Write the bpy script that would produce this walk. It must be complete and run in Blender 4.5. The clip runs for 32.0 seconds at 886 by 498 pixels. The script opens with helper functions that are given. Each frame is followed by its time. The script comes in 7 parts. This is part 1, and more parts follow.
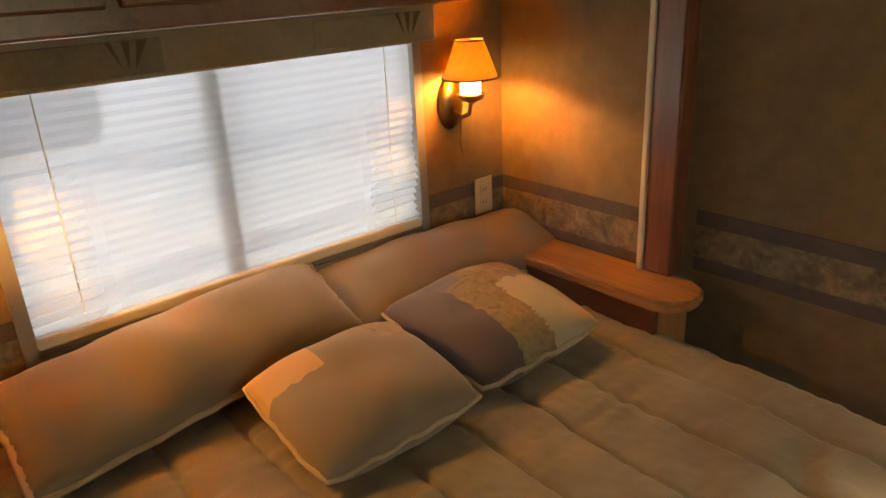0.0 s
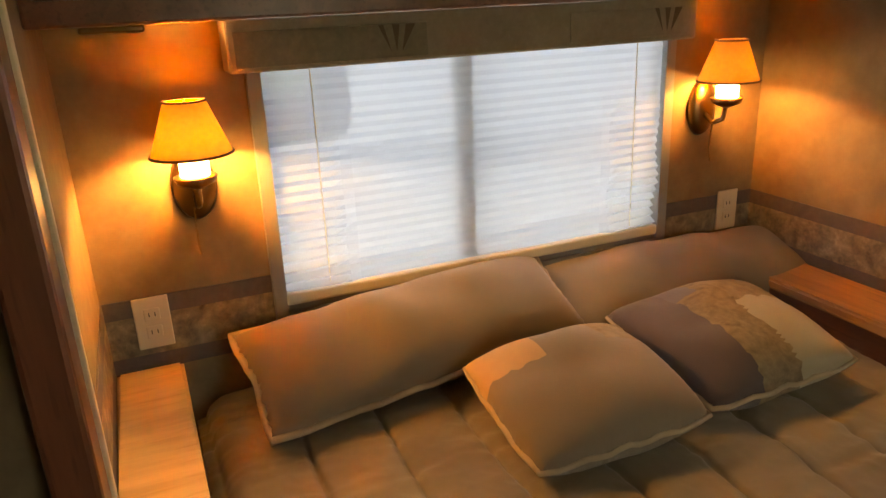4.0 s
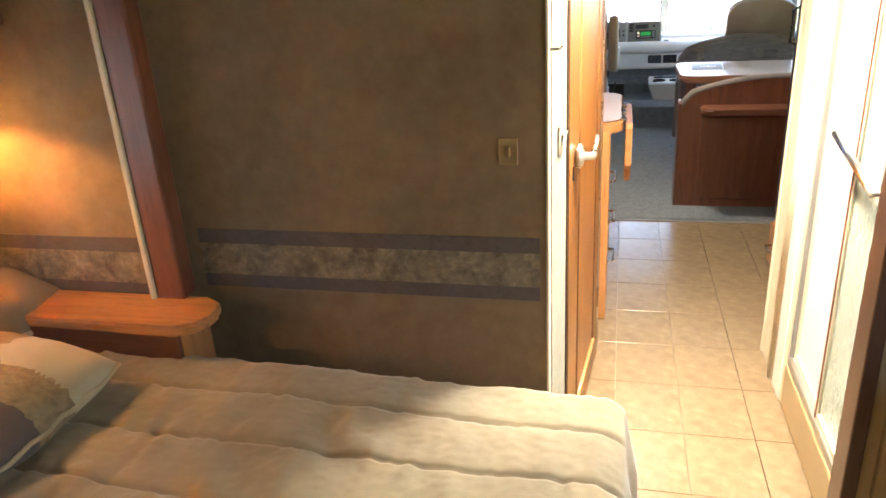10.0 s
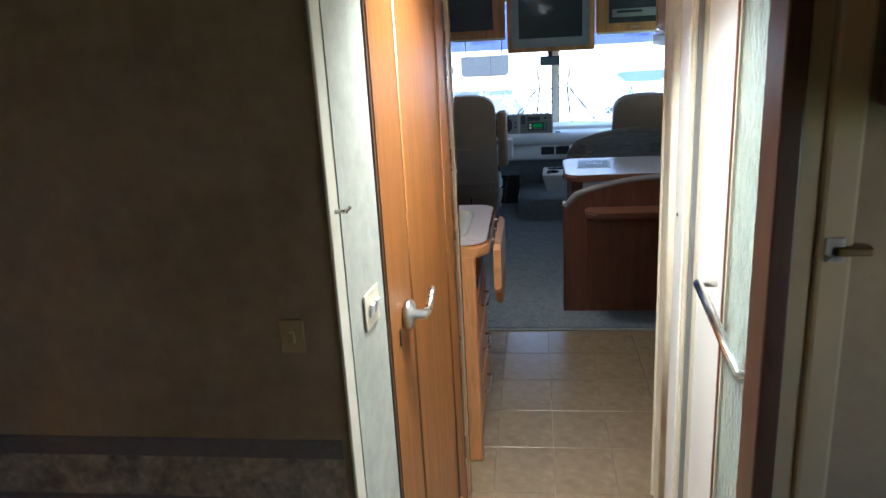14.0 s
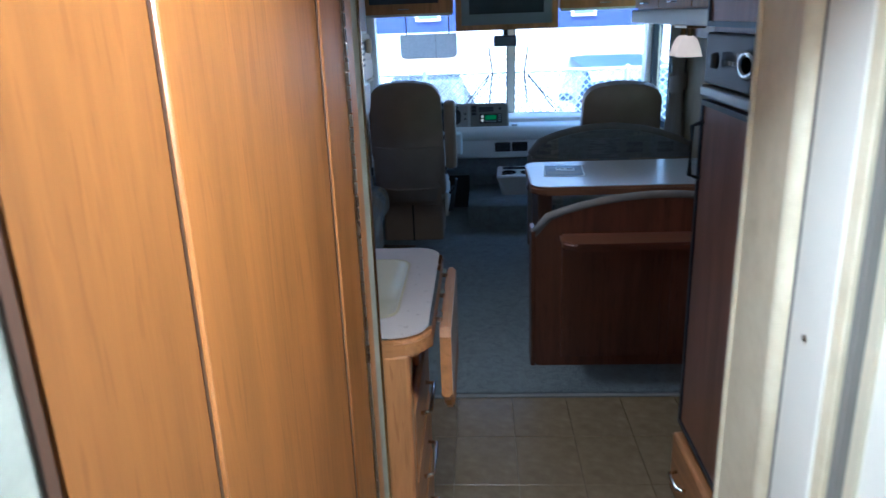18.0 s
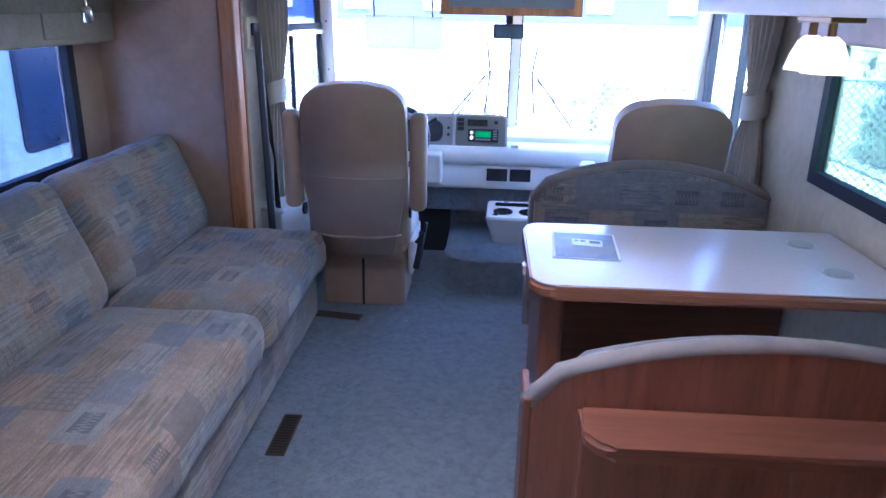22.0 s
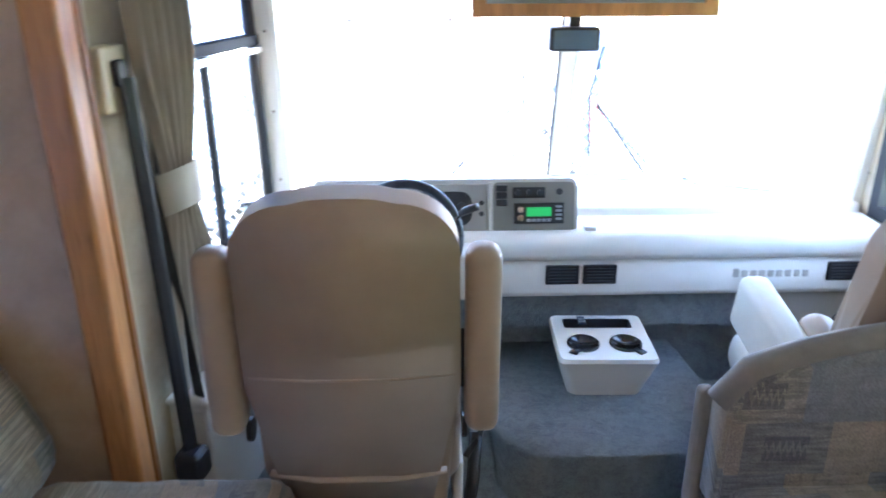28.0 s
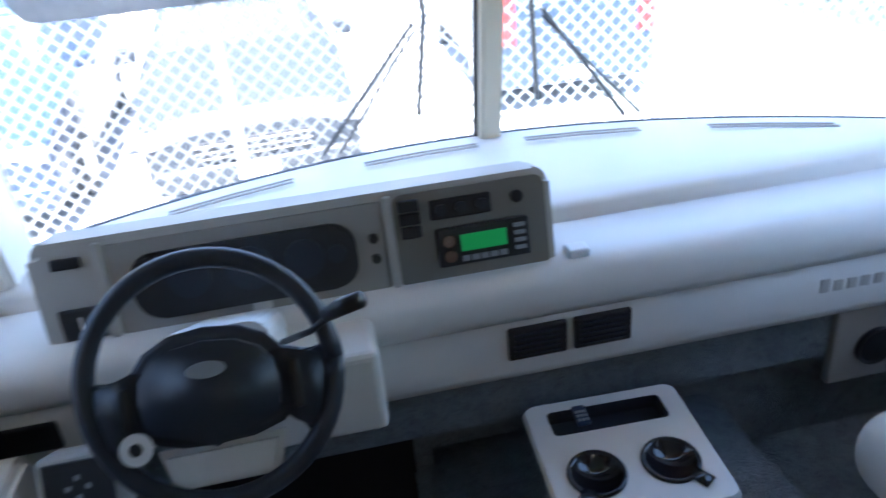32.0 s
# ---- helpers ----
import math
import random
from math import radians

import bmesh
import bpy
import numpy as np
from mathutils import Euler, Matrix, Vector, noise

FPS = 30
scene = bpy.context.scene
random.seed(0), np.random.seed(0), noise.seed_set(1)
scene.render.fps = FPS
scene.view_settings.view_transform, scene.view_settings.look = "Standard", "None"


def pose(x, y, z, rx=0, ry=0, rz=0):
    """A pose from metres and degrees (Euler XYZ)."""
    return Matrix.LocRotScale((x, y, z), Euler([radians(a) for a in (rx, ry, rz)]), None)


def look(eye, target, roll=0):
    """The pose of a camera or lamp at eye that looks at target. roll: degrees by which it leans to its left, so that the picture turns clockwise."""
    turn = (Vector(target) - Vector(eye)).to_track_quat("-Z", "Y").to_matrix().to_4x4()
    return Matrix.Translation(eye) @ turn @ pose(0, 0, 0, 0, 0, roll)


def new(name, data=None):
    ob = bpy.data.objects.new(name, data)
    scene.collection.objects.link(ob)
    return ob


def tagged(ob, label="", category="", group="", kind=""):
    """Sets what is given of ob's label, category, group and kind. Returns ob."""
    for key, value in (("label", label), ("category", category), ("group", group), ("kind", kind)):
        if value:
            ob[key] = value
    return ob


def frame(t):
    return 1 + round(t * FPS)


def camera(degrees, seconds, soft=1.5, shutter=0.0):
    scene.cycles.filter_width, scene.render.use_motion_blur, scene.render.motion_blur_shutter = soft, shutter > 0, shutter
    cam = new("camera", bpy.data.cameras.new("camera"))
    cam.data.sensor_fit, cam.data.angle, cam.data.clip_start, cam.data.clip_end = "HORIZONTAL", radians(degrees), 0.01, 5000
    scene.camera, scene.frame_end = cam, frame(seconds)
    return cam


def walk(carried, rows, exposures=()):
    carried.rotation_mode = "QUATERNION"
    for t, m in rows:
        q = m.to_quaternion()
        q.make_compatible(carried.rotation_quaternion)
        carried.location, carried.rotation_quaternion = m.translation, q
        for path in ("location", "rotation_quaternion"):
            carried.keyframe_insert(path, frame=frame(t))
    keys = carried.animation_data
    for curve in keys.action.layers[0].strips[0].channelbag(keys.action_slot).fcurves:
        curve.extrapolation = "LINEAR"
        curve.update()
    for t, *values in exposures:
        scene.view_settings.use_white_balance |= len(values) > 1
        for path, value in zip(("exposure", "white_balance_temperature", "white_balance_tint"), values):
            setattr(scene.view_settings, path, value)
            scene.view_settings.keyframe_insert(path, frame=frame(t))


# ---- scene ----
cam = camera(63.0, 32.0, 1.5, 0.4)
PATH = [
    (0, (0.002, -1.663, 1.545), (-1.426, -0.472, 0.809), -2.9),
    (0.5, (-0.004, -1.688, 1.539), (-1.444, -0.501, 0.82), -3.6),
    (1, (-0.006, -1.703, 1.526), (-1.48, -0.55, 0.82), -4.1),
    (1.5, (-0.013, -1.721, 1.514), (-1.522, -0.609, 0.817), -4.0),
    (2, (-0.023, -1.721, 1.502), (-1.593, -0.687, 0.819), -4.0),
    (2.5, (-0.025, -1.707, 1.495), (-1.665, -0.777, 0.827), -4.0),
    (3, (-0.025, -1.699, 1.498), (-1.732, -0.894, 0.836), -4.0),
    (3.5, (-0.032, -1.711, 1.493), (-1.774, -0.975, 0.843), -3.1),
    (5.5, (-0.033, -1.711, 1.472), (-1.727, -0.953, 0.725), -0.9),
    (6, (-0.026, -1.689, 1.476), (-1.673, -0.884, 0.677), -1.3),
    (6.5, (-0.006, -1.658, 1.479), (-1.606, -0.783, 0.658), -1.7),
    (7, (0.031, -1.589, 1.492), (-1.511, -0.635, 0.648), -2.7),
    (7.5, (0.1, -1.54, 1.524), (-1.376, -0.5, 0.663), -3.7),
    (8, (0.156, -1.539, 1.564), (-1.159, -0.304, 0.7), -5.0),
    (8.5, (0.102, -1.607, 1.551), (-0.904, -0.063, 0.774), -1.6),
    (9, (0.101, -1.643, 1.548), (-0.636, 0.082, 0.856), -2.2),
    (9.5, (0.125, -1.638, 1.543), (-0.444, 0.138, 0.821), -3.2),
    (10, (0.155, -1.626, 1.547), (-0.306, 0.173, 0.804), -3.5),
    (10.5, (0.17, -1.612, 1.539), (-0.226, 0.204, 0.801), -3.3),
    (11, (0.172, -1.594, 1.532), (-0.131, 0.242, 0.799), -2.4),
    (11.5, (0.176, -1.616, 1.541), (-0.028, 0.255, 0.863), -0.8),
    (12, (0.196, -1.643, 1.629), (0.087, 0.309, 1.21), 0.9),
    (12.5, (0.222, -1.701, 1.712), (0.177, 0.293, 1.569), 0.3),
    (13, (0.216, -1.598, 1.633), (0.218, 0.342, 1.146), 0.4),
    (13.5, (0.249, -1.432, 1.615), (0.184, 0.484, 1.043), -0.2),
    (14, (0.351, -1.175, 1.633), (0.094, 0.727, 1.071), -3.2),
    (14.5, (0.341, -1.065, 1.628), (0.093, 0.835, 1.054), -3.6),
    (16.5, (0.456, -0.537, 1.582), (0.161, 1.349, 0.988), -2.6),
    (17, (0.47, -0.411, 1.553), (0.268, 1.463, 0.884), -2.1),
    (17.5, (0.334, -0.232, 1.548), (0.293, 1.667, 0.921), -0.7),
    (18, (0.292, -0.097, 1.571), (0.183, 1.804, 0.958), -2.1),
    (18.5, (0.277, 0.186, 1.541), (-0.07, 2.064, 0.947), -2.2),
    (19, (0.308, 0.387, 1.552), (-0.198, 2.214, 0.915), -3.9),
    (19.5, (0.266, 0.488, 1.535), (0.004, 2.356, 0.87), 0.1),
    (20, (0.237, 0.693, 1.534), (0.128, 2.611, 0.978), 0.8),
    (20.5, (0.345, 1.03, 1.513), (0.1, 2.951, 1.015), -1.1),
    (21, (0.435, 1.221, 1.511), (0.177, 3.123, 0.95), -1.9),
    (21.5, (0.448, 1.34, 1.491), (0.284, 3.24, 0.888), -0.9),
    (22, (0.399, 1.498, 1.496), (0.292, 3.391, 0.86), 1.2),
    (22.5, (0.392, 1.652, 1.509), (-0.02, 3.511, 0.897), 0.9),
    (23, (0.423, 1.749, 1.594), (-0.425, 3.466, 1.017), 0.6),
    (23.5, (0.42, 1.988, 1.549), (-0.335, 3.745, 0.966), 2.1),
    (24, (0.431, 2.155, 1.534), (0.209, 4.028, 0.867), 3.9),
    (24.5, (0.488, 2.344, 1.519), (0.151, 4.177, 0.793), 1.2),
    (25, (0.504, 2.463, 1.571), (-0.077, 4.217, 0.804), -2.2),
    (25.5, (0.384, 2.513, 1.571), (-0.127, 4.287, 0.803), -1.0),
    (27.5, (0.009, 3.227, 1.583), (-0.423, 5.034, 0.842), -1.5),
    (28, (-0.042, 3.338, 1.583), (0.013, 5.206, 0.871), -0.2),
    (28.5, (-0.028, 3.524, 1.559), (0.102, 5.369, 0.796), -4.5),
    (29, (0.056, 3.795, 1.552), (0.081, 5.655, 0.819), -7.7),
    (29.5, (0.138, 3.857, 1.504), (0.571, 5.625, 0.673), -7.8),
    (30, (0.071, 3.958, 1.491), (0.829, 5.551, 0.548), -3.3),
    (30.5, (-0.05, 4.157, 1.471), (0.466, 5.855, 0.548), -3.0),
    (31, (-0.027, 4.308, 1.482), (0.057, 6.07, 0.541), -6.3),
    (31.5, (0.096, 4.466, 1.496), (0.052, 6.218, 0.533), -7.2),
    (32, (0.119, 4.621, 1.423), (0.38, 6.363, 0.476), -5.6),
]
SCONCE_W = 1.35
SKYLIGHT_W = 1.8
EXPO = [(0.0, 3.8, 10000, 14), (3.0, 3.9, 9600, 13), (6.0, 3.55, 9000, 10), (8.0, 3.7, 8500, 10), (9.0, 4.75, 8200, 10), (10.0, 4.75, 7000, 10), (11.3, 4.55, 6300, 10), (12.3, 3.9, 5600, 8), (13.0, 3.3, 5400, 7), (14.0, 3.25, 5300, 4), (17.0, 2.65, 5100, 2), (18.0, 2.85, 4650, 2), (19.0, 3.05, 4750, 11), (20.0, 3.6, 4750, 18), (21.0, 3.65, 4700, 18), (22.0, 4.75, 4700, 25), (23.0, 4.75, 4650, 29), (24.0, 5.2, 4650, 26), (25.5, 5.2, 4650, 24), (28.0, 5.1, 6000, 11), (29.0, 3.95, 6000, 10), (30.0, 3.4, 6000, 10), (31.0, 3.55, 6500, 10), (32.0, 3.4, 5900, 10)]

walk(cam, [(t, look(eye, target, roll)) for t, eye, target, roll in PATH], exposures=EXPO)

# ---- world and sun ----
SUN_ELEV, SUN_AZ = radians(68), radians(188)
world = bpy.data.worlds.new("sky_world")
scene.world = world
world.use_nodes = True
wn = world.node_tree.nodes
sky = wn.new("ShaderNodeTexSky")
sky.sky_type = 'NISHITA'
sky.sun_disc = False
sky.sun_elevation = SUN_ELEV
sky.sun_rotation = SUN_AZ
world.node_tree.links.new(sky.outputs[0], wn["Background"].inputs[0])
wn["Background"].inputs[1].default_value = 0.13
sun_data = bpy.data.lights.new("sun", 'SUN')
sun_data.energy, sun_data.angle, sun_data.color = 5.0, radians(0.5), (1.0, 0.95, 0.88)
sun = new("sun", sun_data)
sun.matrix_world = look((20 * math.sin(SUN_AZ), 20 * math.cos(SUN_AZ), 20 * math.tan(SUN_ELEV)), (0, 0, 0))


# ---- materials ----
def nodes_of(name):
    m = bpy.data.materials.new(name)
    m.use_nodes = True
    nt = m.node_tree
    return m, nt, nt.nodes, nt.links, nt.nodes["Principled BSDF"]


def tex_space(N, L, scale=(1, 1, 1), rot=(0, 0, 0)):
    tc = N.new("ShaderNodeTexCoord")
    mp = N.new("ShaderNodeMapping")
    mp.inputs["Scale"].default_value = scale
    mp.inputs["Rotation"].default_value = rot
    L.new(tc.outputs["Object"], mp.inputs[0])
    return mp.outputs[0]


def noise_tex(N, L, vec, scale, detail=3, rough=0.55, dist=0.0):
    n = N.new("ShaderNodeTexNoise")
    n.inputs["Scale"].default_value = scale
    n.inputs["Detail"].default_value = detail
    n.inputs["Roughness"].default_value = rough
    n.inputs["Distortion"].default_value = dist
    L.new(vec, n.inputs["Vector"])
    return n.outputs["Fac"]


def ramp(N, L, fac, stops):
    r = N.new("ShaderNodeValToRGB")
    els = r.color_ramp.elements
    while len(els) < len(stops):
        els.new(0.5)
    for e, (p, c) in zip(els, stops):
        e.position, e.color = p, (*c, 1)
    L.new(fac, r.inputs[0])
    return r.outputs[0]


def mixc(N, L, fac, a, b, mode='MIX'):
    m = N.new("ShaderNodeMix")
    m.data_type, m.blend_type = 'RGBA', mode
    if isinstance(fac, (int, float)):
        m.inputs[0].default_value = fac
    else:
        L.new(fac, m.inputs[0])
    for i, v in ((6, a), (7, b)):
        if isinstance(v, tuple):
            m.inputs[i].default_value = (*v, 1)
        else:
            L.new(v, m.inputs[i])
    return m.outputs[2]


def bump(N, L, bsdf, height, strength=0.2, dist=0.01):
    b = N.new("ShaderNodeBump")
    b.inputs["Strength"].default_value = strength
    b.inputs["Distance"].default_value = dist
    L.new(height, b.inputs["Height"])
    L.new(b.outputs[0], bsdf.inputs["Normal"])


def M(name, col, rough=0.6, metal=0.0, var=0.12, scale=6.0, fine=140.0, bmp=0.08, bdist=0.003, tint=None, sheen=0.0, coat=0.0):
    """A plain surface with variation at two scales and fine relief."""
    m, nt, N, L, b = nodes_of(name)
    v = tex_space(N, L)
    big, small = noise_tex(N, L, v, scale, 4), noise_tex(N, L, v, fine, 2)
    dark = tuple(c * (1 - var) for c in col)
    light = tint or tuple(min(1, c * (1 + var)) for c in col)
    c1 = ramp(N, L, big, [(0.3, dark), (0.7, light)])
    c2 = mixc(N, L, small, tuple(1 - var * 0.5 for _ in col), (1.0, 1.0, 1.0))
    L.new(mixc(N, L, 1.0, c1, c2, 'MULTIPLY'), b.inputs["Base Color"])
    r = N.new("ShaderNodeMapRange")
    r.inputs[3].default_value, r.inputs[4].default_value = max(0.02, rough - 0.08), min(1, rough + 0.08)
    L.new(big, r.inputs[0])
    L.new(r.outputs[0], b.inputs["Roughness"])
    b.inputs["Metallic"].default_value = metal
    b.inputs["Sheen Weight"].default_value = sheen
    b.inputs["Coat Weight"].default_value = coat
    if bmp:
        bump(N, L, b, small, bmp, bdist)
    return m


def wood(name, col, dark, along='z', rough=0.38, coat=0.25):
    """Stained wood with grain along one axis."""
    m, nt, N, L, b = nodes_of(name)
    s = {'x': (1.2, 16, 16), 'y': (16, 1.2, 16), 'z': (16, 16, 1.2)}[along]
    v = tex_space(N, L, s)
    g = noise_tex(N, L, v, 1.6, 6, 0.6, 0.6)
    f = noise_tex(N, L, tex_space(N, L, tuple(k * 7 for k in s)), 2.2, 2)
    slow = {'x': (0.5, 5, 5), 'y': (5, 0.5, 5), 'z': (5, 5, 0.5)}[along]
    wide = noise_tex(N, L, tex_space(N, L, slow), 2.6, 3, 0.55, 1.1)
    fleck = noise_tex(N, L, tex_space(N, L, tuple(k * 6 for k in slow)), 4.0, 1, 0.4, 0.3)
    c = ramp(N, L, g, [(0.25, dark), (0.48, col), (0.8, tuple(min(1, k * 1.22) for k in col))])
    c = mixc(N, L, 0.2, c, ramp(N, L, f, [(0.35, dark), (0.6, col)]))
    c = mixc(N, L, 0.42, c, ramp(N, L, wide, [(0.36, tuple(k * 0.66 for k in col)), (0.5, col), (0.64, tuple(min(1, k * 1.4) for k in col))]))
    mark = N.new("ShaderNodeMapRange")
    mark.inputs[1].default_value, mark.inputs[2].default_value, mark.inputs[4].default_value = 0.60, 0.69, 0.38
    L.new(fleck, mark.inputs[0])
    c = mixc(N, L, mark.outputs[0], c, dark)
    info = N.new("ShaderNodeObjectInfo")
    shade = N.new("ShaderNodeMapRange")
    shade.inputs[3].default_value, shade.inputs[4].default_value = 0.9, 1.08
    L.new(info.outputs["Random"], shade.inputs[0])
    c = mixc(N, L, 1.0, c, shade.outputs[0], 'MULTIPLY')
    L.new(c, b.inputs["Base Color"])
    b.inputs["Roughness"].default_value = rough
    b.inputs["Coat Weight"].default_value = coat
    b.inputs["Coat Roughness"].default_value = 0.25
    bump(N, L, b, f, 0.06, 0.002)
    return m


def mottled(name, a, b_, c, rough=0.75, scale=4.0, fine=26.0):
    """Rag-rolled wallpaper."""
    m, nt, N, L, b = nodes_of(name)
    v = tex_space(N, L)
    n1, n2, n3 = noise_tex(N, L, v, scale, 5, 0.6, 0.8), noise_tex(N, L, v, fine, 4, 0.65), noise_tex(N, L, v, 220, 2)
    col = mixc(N, L, 0.5, ramp(N, L, n1, [(0.3, a), (0.5, b_), (0.7, c)]), ramp(N, L, n2, [(0.3, a), (0.55, b_), (0.75, c)]))
    L.new(col, b.inputs["Base Color"])
    b.inputs["Roughness"].default_value = rough
    bump(N, L, b, n3, 0.1, 0.002)
    return m


def patchwork(name, cols, run='y', size=(0.23, 0.17)):
    """Upholstery woven in oblong patches of several colours, some striped, some with a motif."""
    m, nt, N, L, b = nodes_of(name)

    def math_node(op, a, c=None):
        k = N.new("ShaderNodeMath")
        k.operation = op
        for i, v in enumerate((a, c)):
            if v is None:
                continue
            if isinstance(v, (int, float)):
                k.inputs[i].default_value = v
            else:
                L.new(v, k.inputs[i])
        return k.outputs[0]
    tc, sp, cb = N.new("ShaderNodeTexCoord"), N.new("ShaderNodeSeparateXYZ"), N.new("ShaderNodeCombineXYZ")
    L.new(tc.outputs["Object"], sp.inputs[0])
    along, across = (sp.outputs[1], sp.outputs[0]) if run == 'y' else (sp.outputs[0], sp.outputs[1])
    L.new(math_node('DIVIDE', along, size[0]), cb.inputs[0])
    L.new(math_node('DIVIDE', math_node('SUBTRACT', sp.outputs[2], across), size[1]), cb.inputs[1])
    cu = N.new("ShaderNodeSeparateXYZ")
    L.new(cb.outputs[0], cu.inputs[0])
    row = math_node('FLOOR', cu.outputs[1])
    shift = N.new("ShaderNodeTexWhiteNoise")
    shift.noise_dimensions = '1D'
    L.new(row, shift.inputs["W"])
    uu = math_node('ADD', cu.outputs[0], math_node('MULTIPLY', shift.outputs["Value"], 5.0))
    fu, fv = math_node('FRACT', uu), math_node('FRACT', cu.outputs[1])
    cell = N.new("ShaderNodeCombineXYZ")
    L.new(math_node('FLOOR', uu), cell.inputs[0])
    L.new(row, cell.inputs[1])
    wn2 = N.new("ShaderNodeTexWhiteNoise")
    wn2.noise_dimensions = '2D'
    L.new(cell.outputs[0], wn2.inputs["Vector"])
    sep = N.new("ShaderNodeSeparateColor")
    L.new(wn2.outputs["Color"], sep.inputs[0])
    k = len(cols)
    rp = N.new("ShaderNodeValToRGB")
    rp.color_ramp.interpolation = 'CONSTANT'
    els = rp.color_ramp.elements
    while len(els) < k:
        els.new(0.5)
    for i, c in enumerate(cols):
        els[i].position, els[i].color = i / k, (*c, 1)
    L.new(sep.outputs[0], rp.inputs[0])
    base = rp.outputs[0]
    # broken stripes, strong in some patches
    v2 = N.new("ShaderNodeCombineXYZ")
    L.new(math_node('MULTIPLY', along, 8.0), v2.inputs[0])
    L.new(math_node('MULTIPLY', math_node('SUBTRACT', sp.outputs[2], across), 85.0), v2.inputs[1])
    lines = noise_tex(N, L, v2.outputs[0], 1.0, 2, 0.5, 0.4)
    lined = ramp(N, L, lines, [(0.4, (0.5, 0.48, 0.48)), (0.6, (1.4, 1.35, 1.28))])
    strong = math_node('MULTIPLY', math_node('GREATER_THAN', sep.outputs[2], 0.5), 0.35)
    base = mixc(N, L, math_node('ADD', 0.12, strong), base, mixc(N, L, 1.0, base, lined, 'MULTIPLY'))
    # a grid of small squares in a few patches
    gx, gy = math_node('FRACT', math_node('MULTIPLY', fu, 6.0)), math_node('FRACT', math_node('MULTIPLY', fv, 5.0))
    sq = math_node('MULTIPLY', math_node('GREATER_THAN', gx, 0.25), math_node('GREATER_THAN', gy, 0.3))
    sq = math_node('MULTIPLY', sq, math_node('GREATER_THAN', sep.outputs[1], 0.66))
    base = mixc(N, L, math_node('MULTIPLY', sq, 0.38), base, (0.33, 0.28, 0.21))
    # a dark block with a zigzag in others
    inx = math_node('LESS_THAN', math_node('ABSOLUTE', math_node('SUBTRACT', fu, 0.5)), 0.26)
    iny = math_node('LESS_THAN', math_node('ABSOLUTE', math_node('SUBTRACT', fv, 0.5)), 0.24)
    zig = math_node('PINGPONG', math_node('MULTIPLY', fu, 13.0), 0.5)
    zz = math_node('GREATER_THAN', math_node('ABSOLUTE', math_node('SUBTRACT', math_node('SUBTRACT', fv, 0.38), math_node('MULTIPLY', zig, 0.45))), 0.07)
    mot = math_node('MULTIPLY', math_node('MULTIPLY', inx, iny), math_node('LESS_THAN', sep.outputs[1], 0.22))
    mot = math_node('MULTIPLY', mot, zz)
    base = mixc(N, L, math_node('MULTIPLY', mot, 0.6), base, (0.075, 0.075, 0.088))
    fine = noise_tex(N, L, tex_space(N, L), 320, 2)
    mid = noise_tex(N, L, tex_space(N, L), 24, 4, 0.65)
    base = mixc(N, L, 0.5, base, mixc(N, L, 1.0, base, ramp(N, L, fine, [(0.35, (0.5, 0.5, 0.5)), (0.65, (1.3, 1.3, 1.3))]), 'MULTIPLY'))
    base = mixc(N, L, 0.4, base, mixc(N, L, 1.0, base, ramp(N, L, mid, [(0.3, (0.6, 0.6, 0.6)), (0.7, (1.25, 1.25, 1.25))]), 'MULTIPLY'))
    L.new(base, b.inputs["Base Color"])
    b.inputs["Roughness"].default_value = 0.9
    b.inputs["Sheen Weight"].default_value = 0.15
    bump(N, L, b, fine, 0.25, 0.003)
    return m


def glass(name, tint=(0.95, 0.97, 0.98), gloss=0.06, rough=0.0):
    m, nt, N, L, b = nodes_of(name)
    N.remove(b)
    tr, gl, mx = N.new("ShaderNodeBsdfTransparent"), N.new("ShaderNodeBsdfGlossy"), N.new("ShaderNodeMixShader")
    tr.inputs[0].default_value = (*tint, 1)
    gl.inputs["Roughness"].default_value = rough
    mx.inputs[0].default_value = gloss
    L.new(tr.outputs[0], mx.inputs[1])
    L.new(gl.outputs[0], mx.inputs[2])
    L.new(mx.outputs[0], N["Material Output"].inputs[0])
    return m


def dusty_glass(name, tint, gloss, dust):
    """A pane with a thin uneven milky film that stands in for glare."""
    m = glass(name, tint, gloss)
    N, L = m.node_tree.nodes, m.node_tree.links
    ts, mx, r = N.new("ShaderNodeBsdfTranslucent"), N.new("ShaderNodeMixShader"), N.new("ShaderNodeMapRange")
    ts.inputs[0].default_value = (0.85, 0.86, 0.86, 1)
    r.inputs[3].default_value, r.inputs[4].default_value = dust * 0.6, dust * 1.4
    L.new(noise_tex(N, L, tex_space(N, L), 3.0, 4), r.inputs[0])
    L.new(r.outputs[0], mx.inputs[0])
    L.new(N["Material Output"].inputs[0].links[0].from_socket, mx.inputs[1])
    L.new(ts.outputs[0], mx.inputs[2])
    L.new(mx.outputs[0], N["Material Output"].inputs[0])
    return m


